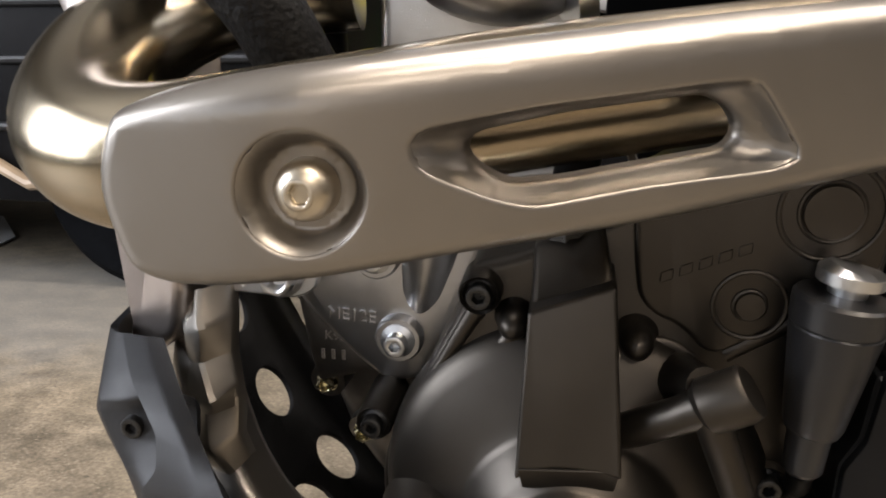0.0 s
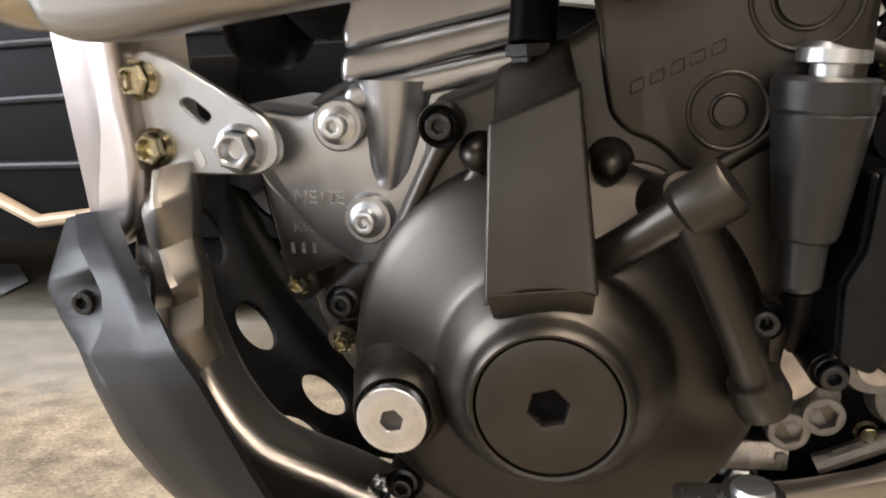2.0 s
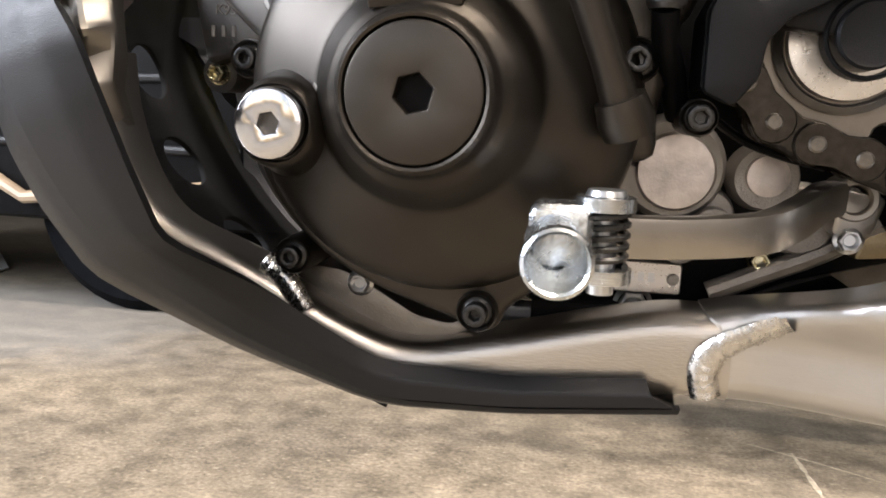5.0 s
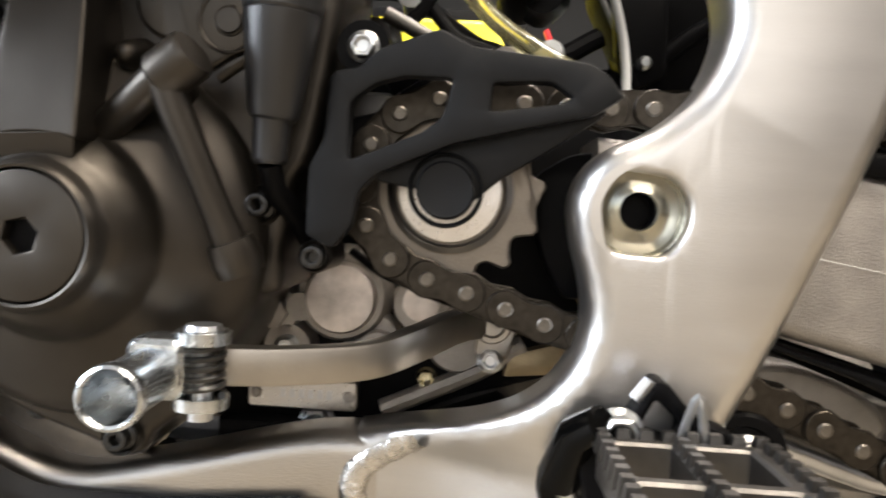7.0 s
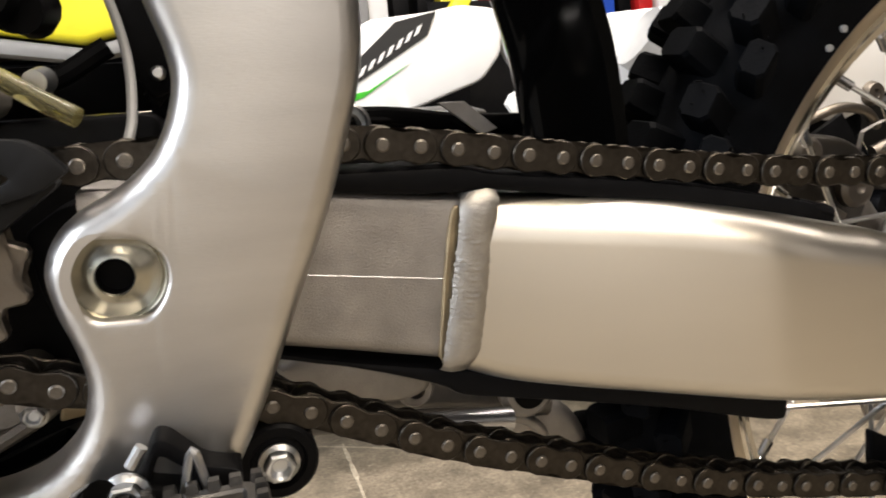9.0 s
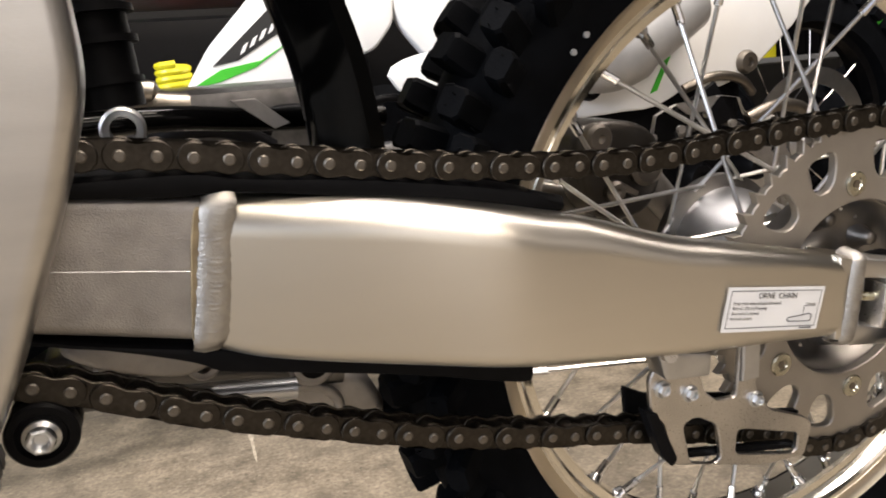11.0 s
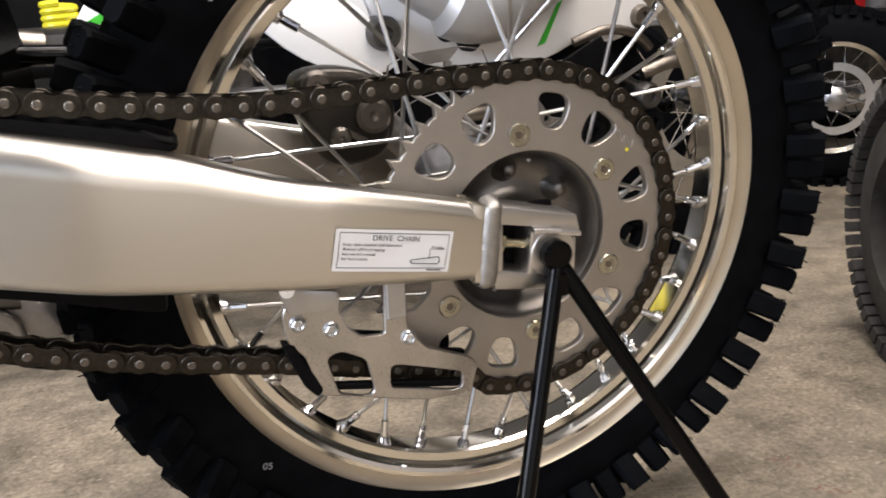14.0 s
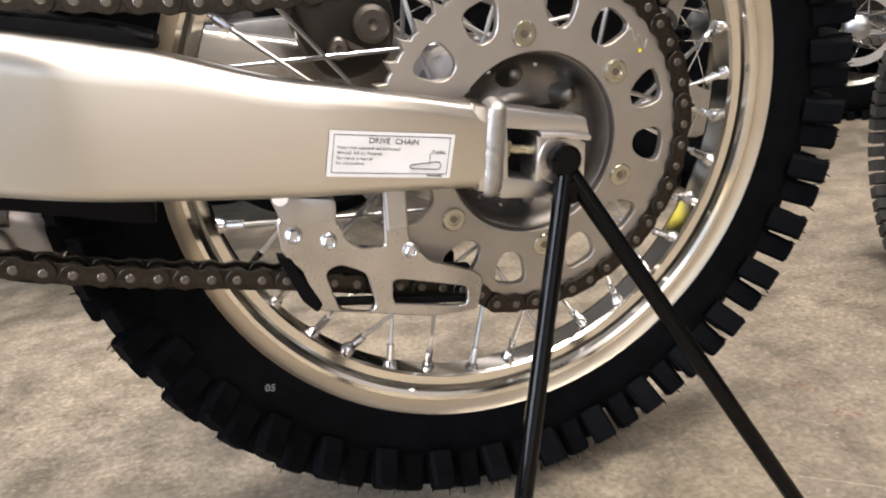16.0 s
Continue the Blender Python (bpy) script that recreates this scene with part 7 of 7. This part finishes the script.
part("number_plate", plate(spline([Vector(p) for p in ((0.505, 0.47), (0.56, 0.50), (0.650, 0.495), (0.712, 0.435), (0.728, 0.385), (0.668, 0.375), (0.575, 0.405))], 3, True), Y - 0.02, Y - 0.01, 0.004, (), 2), WHITE, kx, "white number panel")
part("swing_beam", box(0.35, 0.58, Y - 0.02, Y + 0.02, 0.325, 0.365, 0.006), CAST, kx, "grey aluminium beam")
part("engine_block", box(0.02, 0.50, Y + 0.02, Y + 0.22, 0.18, 0.47, 0.03), DARKMETAL, kx, "dark engine")
part("engine_block", box(0.60, 1.25, Y + 0.03, Y + 0.2, 0.20, 0.42, 0.03), BLACK, kx, "dark frame and airbox")
for k in range(26):
    x, z = random.uniform(0.10, 1.35), random.uniform(0.22, 0.46)
    r = random.uniform(0.012, 0.032)
    y = Y - random.uniform(-0.01, 0.05)
    mt = random.choice((BLACK, BLACK, DARKMETAL, BLACK, COUNTER))
    if k % 3:
        part("engine_fitting", lathe([(r, y + 0.06), (r, y + 0.01), (r * 0.8, y), (r * 0.4, y), (r * 0.3, y + 0.008), (0, y + 0.008)], x, z, 20), mt, kx)
    else:
        part("engine_pipe", tube(spline([(x - 0.08, y, z), (x - 0.02, y - 0.01, z + 0.02), (x + 0.05, y, z + 0.01), (x + 0.10, y + 0.02, z - 0.02)], 4), r * 0.45, 12), mt, kx)
part("header_pipe", tube(spline([(-0.20, Y - 0.03, 0.46), (-0.05, Y - 0.05, 0.475), (0.06, Y - 0.05, 0.470), (0.20, Y - 0.02, 0.45)], 5), 0.022, 20), WARMPIPE, kx, "brown tinted exhaust pipe")
coil = [Vector((0.200 + 0.026 * math.cos(t), 1.020 + 0.026 * math.sin(t), 0.452 + 0.056 * t / 30)) for t in np.linspace(0, 30, 130)]
part("shock_spring", tube(coil, 0.0062, 8), YELLOW, kx, "yellow shock spring")
case_kx = part("engine_case", tube([(-0.02, 0.70, 0.4830), (0.0, 0.70, 0.4830), (0.040, 0.70, 0.4828), (0.042, 0.70, 0.4828), (0.046, 0.70, 0.4828), (0.048, 0.70, 0.4828), (0.115, 0.70, 0.4820), (0.120, 0.70, 0.4820)], [0.018, 0.020, 0.020, 0.022, 0.022, 0.020, 0.020, 0.014], 24), WARMPIPE, kx, "brown tinted engine case")
part("case_fitting", tube([(0.112, 0.69, 0.4830), (0.140, 0.69, 0.4810), (0.158, 0.69, 0.4780), (0.163, 0.69, 0.4740)], [0.012, 0.015, 0.014, 0.008], 20), WARMPIPE, case_kx, "tan cast fitting")
part("tag", plate([(0.124, 0.457), (0.145, 0.452), (0.159, 0.432), (0.138, 0.433)], 0.668, 0.670, 0.0003, (), 1), LABEL, case_kx, "small pale tag")


def plain_wheel(cx, cy, cz, r, width, parent, turn=0.0, knobs=40, rimr=0.74, spokes=18, metal=RIM, rubber=None):
    """A spoked wheel of a bike farther off, in its own axes, turned about z."""
    m = pose(cx, cy, cz, 0, 0, turn)
    k = r * rimr
    w = part("wheel", lathe([(k - 0.012, -0.014), (k + 0.006, -0.022), (k + 0.006, 0.022), (k - 0.012, 0.014)], 0, 0, 56, close=True), metal, parent, "spoked wheel")
    w.matrix_basis = m
    prof = [(k + (r * 0.95 - k) * math.sin(math.pi * i / 10) ** 0.7, -width / 2 * math.cos(math.pi * i / 10) * 0.95) for i in range(11)]
    part("tyre", lathe(prof, 0, 0, 56, close=True), rubber or RUBBER, w)
    bm = bmesh.new()
    for i in range(knobs):
        for s in (-1, 0, 1):
            a = 2 * math.pi * (i + 0.5 * (s == 0)) / knobs
            c = Vector((r * 0.955 * math.cos(a), s * width * 0.34, r * 0.955 * math.sin(a)))
            b2 = bmesh.new()
            bmesh.ops.create_cube(b2, size=1)
            bmesh.ops.scale(b2, vec=(r * 0.10, width * 0.24, r * 0.075), verts=b2.verts)
            bmesh.ops.rotate(b2, verts=b2.verts, matrix=Matrix.Rotation(-a, 3, "Y"))
            bmesh.ops.translate(b2, vec=c, verts=b2.verts)
            me = bpy.data.meshes.new("tmp")
            b2.to_mesh(me)
            b2.free()
            bm.from_mesh(me)
            bpy.data.meshes.remove(me)
    if knobs:
        tagged(part("tread", bm, rubber or RUBBER, w, recalc=False), kind="stuff")
    else:
        bm.free()
    part("hub", lathe([(0, -0.05), (0.02, -0.05), (0.035, -0.04), (0.022, -0.02), (0.022, 0.02), (0.035, 0.04), (0.02, 0.05), (0, 0.05)], 0, 0, 24), CAST, w)
    part("disc", lathe([(k * 0.50, -0.056), (k * 0.64, -0.056), (k * 0.64, -0.053), (k * 0.50, -0.053)], 0, 0, 48, close=True), SPOKE, w, "brake disc")
    for i in range(spokes):
        a = 2 * math.pi * i / spokes
        b = a + (0.9 if i % 2 else -0.9)
        part("spoke", tube([(0.03 * math.cos(b), -0.03 if i % 4 < 2 else 0.03, 0.03 * math.sin(b)), ((k - 0.01) * math.cos(a), 0, (k - 0.01) * math.sin(a))], 0.002, 6), CHROME, w)
    return w


for x in (1.42,):
    c = LEAN.inverted() @ Vector((x, 0.80, 0.335))
    plain_wheel(c.x, c.y, c.z, 0.335, 0.10, kx, metal=BLACK)

# small bike farther off, seen beyond the rear tyre
mini = tagged(new("small_dirt_bike"), "small dirt bike with knobby tyres parked behind", "motorcycle")
plain_wheel(2.220, 1.190, 0.262, 0.262, 0.085, mini, -40, 40, 0.62)
plain_wheel(3.12, 1.94, 0.262, 0.262, 0.085, mini, -40, 40, 0.62)
part("swingarm", tube([(2.37, 1.245, 0.26), (2.10, 1.20, 0.31), (1.95, 1.18, 0.33)], 0.018, 12), CAST, mini)
part("engine", box(2.62, 3.0, 1.42, 1.65, 0.28, 0.52, 0.03), DARKMETAL, mini, "dark engine")
part("seat", box(2.25, 2.95, 1.40, 1.62, 0.62, 0.70, 0.03), BLACK, mini, "black seat")
part("fender", plate(spline([Vector(p) for p in ((2.05, 0.66), (2.3, 0.64), (2.5, 0.60), (2.6, 0.66), (2.3, 0.70))], 4, True), 1.42, 1.56, 0.01, (), 2), GREEN, mini, "green rear fender")
part("frame_tube", tube([(2.55, 1.5, 0.62), (2.75, 1.52, 0.35), (3.1, 1.62, 0.4), (3.2, 1.66, 0.75)], 0.018, 10), BLACK, mini)

# quad bike parked beyond the white bike
quad = tagged(new("quad_bike"), "black quad bike with a yellow wing parked behind", "quad bike")
part("body", box(0.45, 1.55, 1.22, 1.75, 0.30, 0.74, 0.06), BLACK, quad, "black body")
part("cowl", loft([[Vector((x, y, z)) for x, y, z in ((xa, 1.20, 0.70), (xb, 1.20, 0.70), (xb - 0.05, 1.5, 0.86), (xa + 0.08, 1.5, 0.86))] for xa, xb in ((0.56, 1.0), (0.60, 0.96))], None, True, True), GUARD, quad, "dark cowl")
part("wing", plate(rounded([Vector(p) for p in ((0.53, 0.70), (0.60, 0.72), (0.66, 0.83), (0.62, 0.82))], 0.01, 3), 1.16, 1.19, 0.004, (), 2), YELLOW, quad, "yellow wing")
part("display", box(0.70, 0.78, 1.18, 1.22, 0.86, 0.94, 0.008), GREYPL, quad, "grey display box")
part("handlebar", tube(spline([(0.55, 1.25, 0.84), (0.66, 1.22, 0.86), (0.85, 1.22, 0.865), (0.98, 1.25, 0.85)], 4), 0.016, 12), BLACK, quad)
part("rear_lamp", box(0.90, 0.95, 1.17, 1.20, 0.745, 0.775, 0.006), ORANGE, quad, "orange lamp")
for x in (0.62, 1.38):
    part("wheel", lathe([(0, 1.10), (0.12, 1.10), (0.14, 1.08), (0.24, 1.07), (0.27, 1.10), (0.27, 1.28), (0, 1.28)], x, 0.27, 36), RUBBER, quad, "black tyre")

# white sheet in place of a pool of sunlight on the floor beyond the bike
board = plate([(-3.0, -1.5), (-2.3, -1.42), (-1.97, -1.66), (-2.04, -1.88), (-2.35, -2.2), (-3.0, -2.2)], -0.006, 0.0, 0.001, (), 1)
bmesh.ops.transform(board, matrix=Matrix(((1, 0, 0, 0), (0, 0, -1, 0), (0, -1, 0, 0), (0, 0, 0, 1))), verts=board.verts)
tagged(part("sun_patch", board, WHITE), "flat white sheet standing in for a patch of sunlight on the concrete floor", "board")
# wheel of a road bike beside the aisle
road = tagged(new("road_motorcycle"), "dusty grey treaded tyre and wheel of a parked road bike", "motorcycle")
plain_wheel(1.272, 0.098, 0.202, 0.202, 0.105, road, 64, 60, 0.55, 0, rubber=OLDTYRE)
part("rim_disc", lathe([(0.0, -0.036), (0.07, -0.034), (0.095, -0.028), (0.10, -0.018)], 0, 0, 40), DARKMETAL, road, "dark cast wheel").matrix_basis = pose(1.272, 0.098, 0.202, 0, 0, 64)
part("body", box(1.75, 2.5, 0.05, 0.45, 0.28, 0.62, 0.05), BLACK, road, "black bodywork")

# dark vehicle beyond the front of the bike
atv = tagged(new("utility_vehicle"), "black plastic sided utility vehicle with a tan trim strip", "vehicle")
part("body", box(-3.2, -0.72, 1.32, 2.4, 0.23, 1.15, 0.04), BLACK, atv, "black plastic side")
for z0, z1, s in ((0.435, 0.42, 0.004), (0.56, 0.60, 0.004), (0.70, 0.73, 0.004)):
    part("panel_rib", tube([(-3.1, 1.315, z0), (-0.75, 1.315, z1)], 0.012, 10), GUARD, atv)
part("trim_strip", tube([(-2.2, 1.305, 0.60), (-1.608, 1.305, 0.341), (-1.503, 1.305, 0.286), (-0.75, 1.305, 0.36)], 0.021, 10, flat=0.8), TANPL, atv, "tan trim strip")
for x in (-2.6, -1.25):
    w = part("wheel", lathe([(0, 1.42), (0.14, 1.42), (0.16, 1.40), (0.27, 1.39), (0.30, 1.42), (0.30, 1.58), (0.27, 1.62), (0, 1.62)], x, 0.30, 40), RUBBER, atv, "black tyre")

# yellow machine and shelf goods in the far row
ymach = tagged(new("yellow_vehicle"), "yellow bodied vehicle in the row behind", "vehicle")
part("bonnet", plate(rounded([Vector(p) for p in ((-0.34, 0.735), (-0.10, 0.694), (0.0433, 0.7294), (0.056, 0.745), (0.0166, 0.7976), (-0.02, 0.87), (-0.34, 0.87))], 0.008, 3), 0.920, 0.950, 0.010, (), 3), YELLOW, ymach, "yellow body panel")
part("sill", plate([(-0.34, 0.728), (-0.10, 0.687), (0.047, 0.723), (0.047, 0.700), (-0.10, 0.664), (-0.34, 0.700)], 0.926, 0.960, 0.006, (), 2), GREYPL, ymach, "dark grey sill under the panel")
for i in range(5):
    x, z = -0.086 + i * 0.021, 0.775 + i * 0.0031
    part("panel_mark", plate([(x, z), (x + 0.015, z + 0.002), (x + 0.021, z + 0.034), (x + 0.006, z + 0.032)], 0.9185, 0.9205, 0.0002, (), 1), INK, ymach, "dark bar on the panel")
part("red_strip", tube(spline([(0.050, 0.62, 0.750), (0.066, 0.62, 0.713), (0.080, 0.62, 0.688), (0.079, 0.62, 0.645)], 5), 0.010, 10, flat=0.4), RED, ymach, "red plastic strip")
part("body_shell", box(-0.5, 0.04, 0.952, 1.30, 0.715, 0.90, 0.01), BLACK, ymach, "black body behind the panel")
part("chassis", box(-0.5, 0.6, 1.07, 1.6, 0.25, 0.70, 0.05), BLACK, ymach, "black underbody")
for x in (-0.28, 0.42):
    part("wheel", lathe([(0, 1.38), (0.13, 1.38), (0.15, 1.36), (0.24, 1.35), (0.27, 1.38), (0.27, 1.55), (0, 1.55)], x, 0.27, 36), RUBBER, ymach, "black tyre")
shelf = tagged(new("display_shelf"), "shelf with colourful boxes and parts along the back", "shelf")
part("shelf_board", box(-1.0, 4.5, 3.0, 3.4, 0.55, 0.58, 0.004), GREYPL, shelf)
part("shelf_board", box(-1.0, 4.5, 3.0, 3.4, 1.05, 1.08, 0.004), GREYPL, shelf)
for x in (-1.0, 0.8, 2.6, 4.5):
    part("upright", box(x - 0.02, x + 0.02, 3.0, 3.4, 0, 1.6, 0.004), GREYPL, shelf)
for k in range(46):
    x = -0.9 + k * 0.115
    for z in (0.58, 1.08):
        h, wd = random.uniform(0.10, 0.34), random.uniform(0.06, 0.105)
        ob = tagged(part("box", box(x, x + wd, 3.02, 3.02 + random.uniform(0.15, 0.3), z, z + h, 0.004), random.choice((RED, BLUE, WHITE, BLACK, YELLOW, BLACK, ORANGE, BLACK, GREEN, BLACK, GREYPL, BLACK, BLACK))), "small coloured box on the back shelf", "box", "boxes on the shelf")
fixture = tagged(part("wall_lamp", box(4.0, 4.48, 5.72, 5.98, 2.16, 2.32, 0.01), GREYPL), "lit strip lamp on the far wall", "lamp")
glow = bpy.data.materials.new("lamp_glow")
glow.use_nodes = True
glow.node_tree.nodes["Principled BSDF"].inputs["Emission Color"].default_value = (1.0, 0.86, 0.62, 1)
glow.node_tree.nodes["Principled BSDF"].inputs["Emission Strength"].default_value = 14
part("diffuser", box(4.02, 4.46, 5.68, 5.72, 2.18, 2.30, 0.005), glow, fixture)
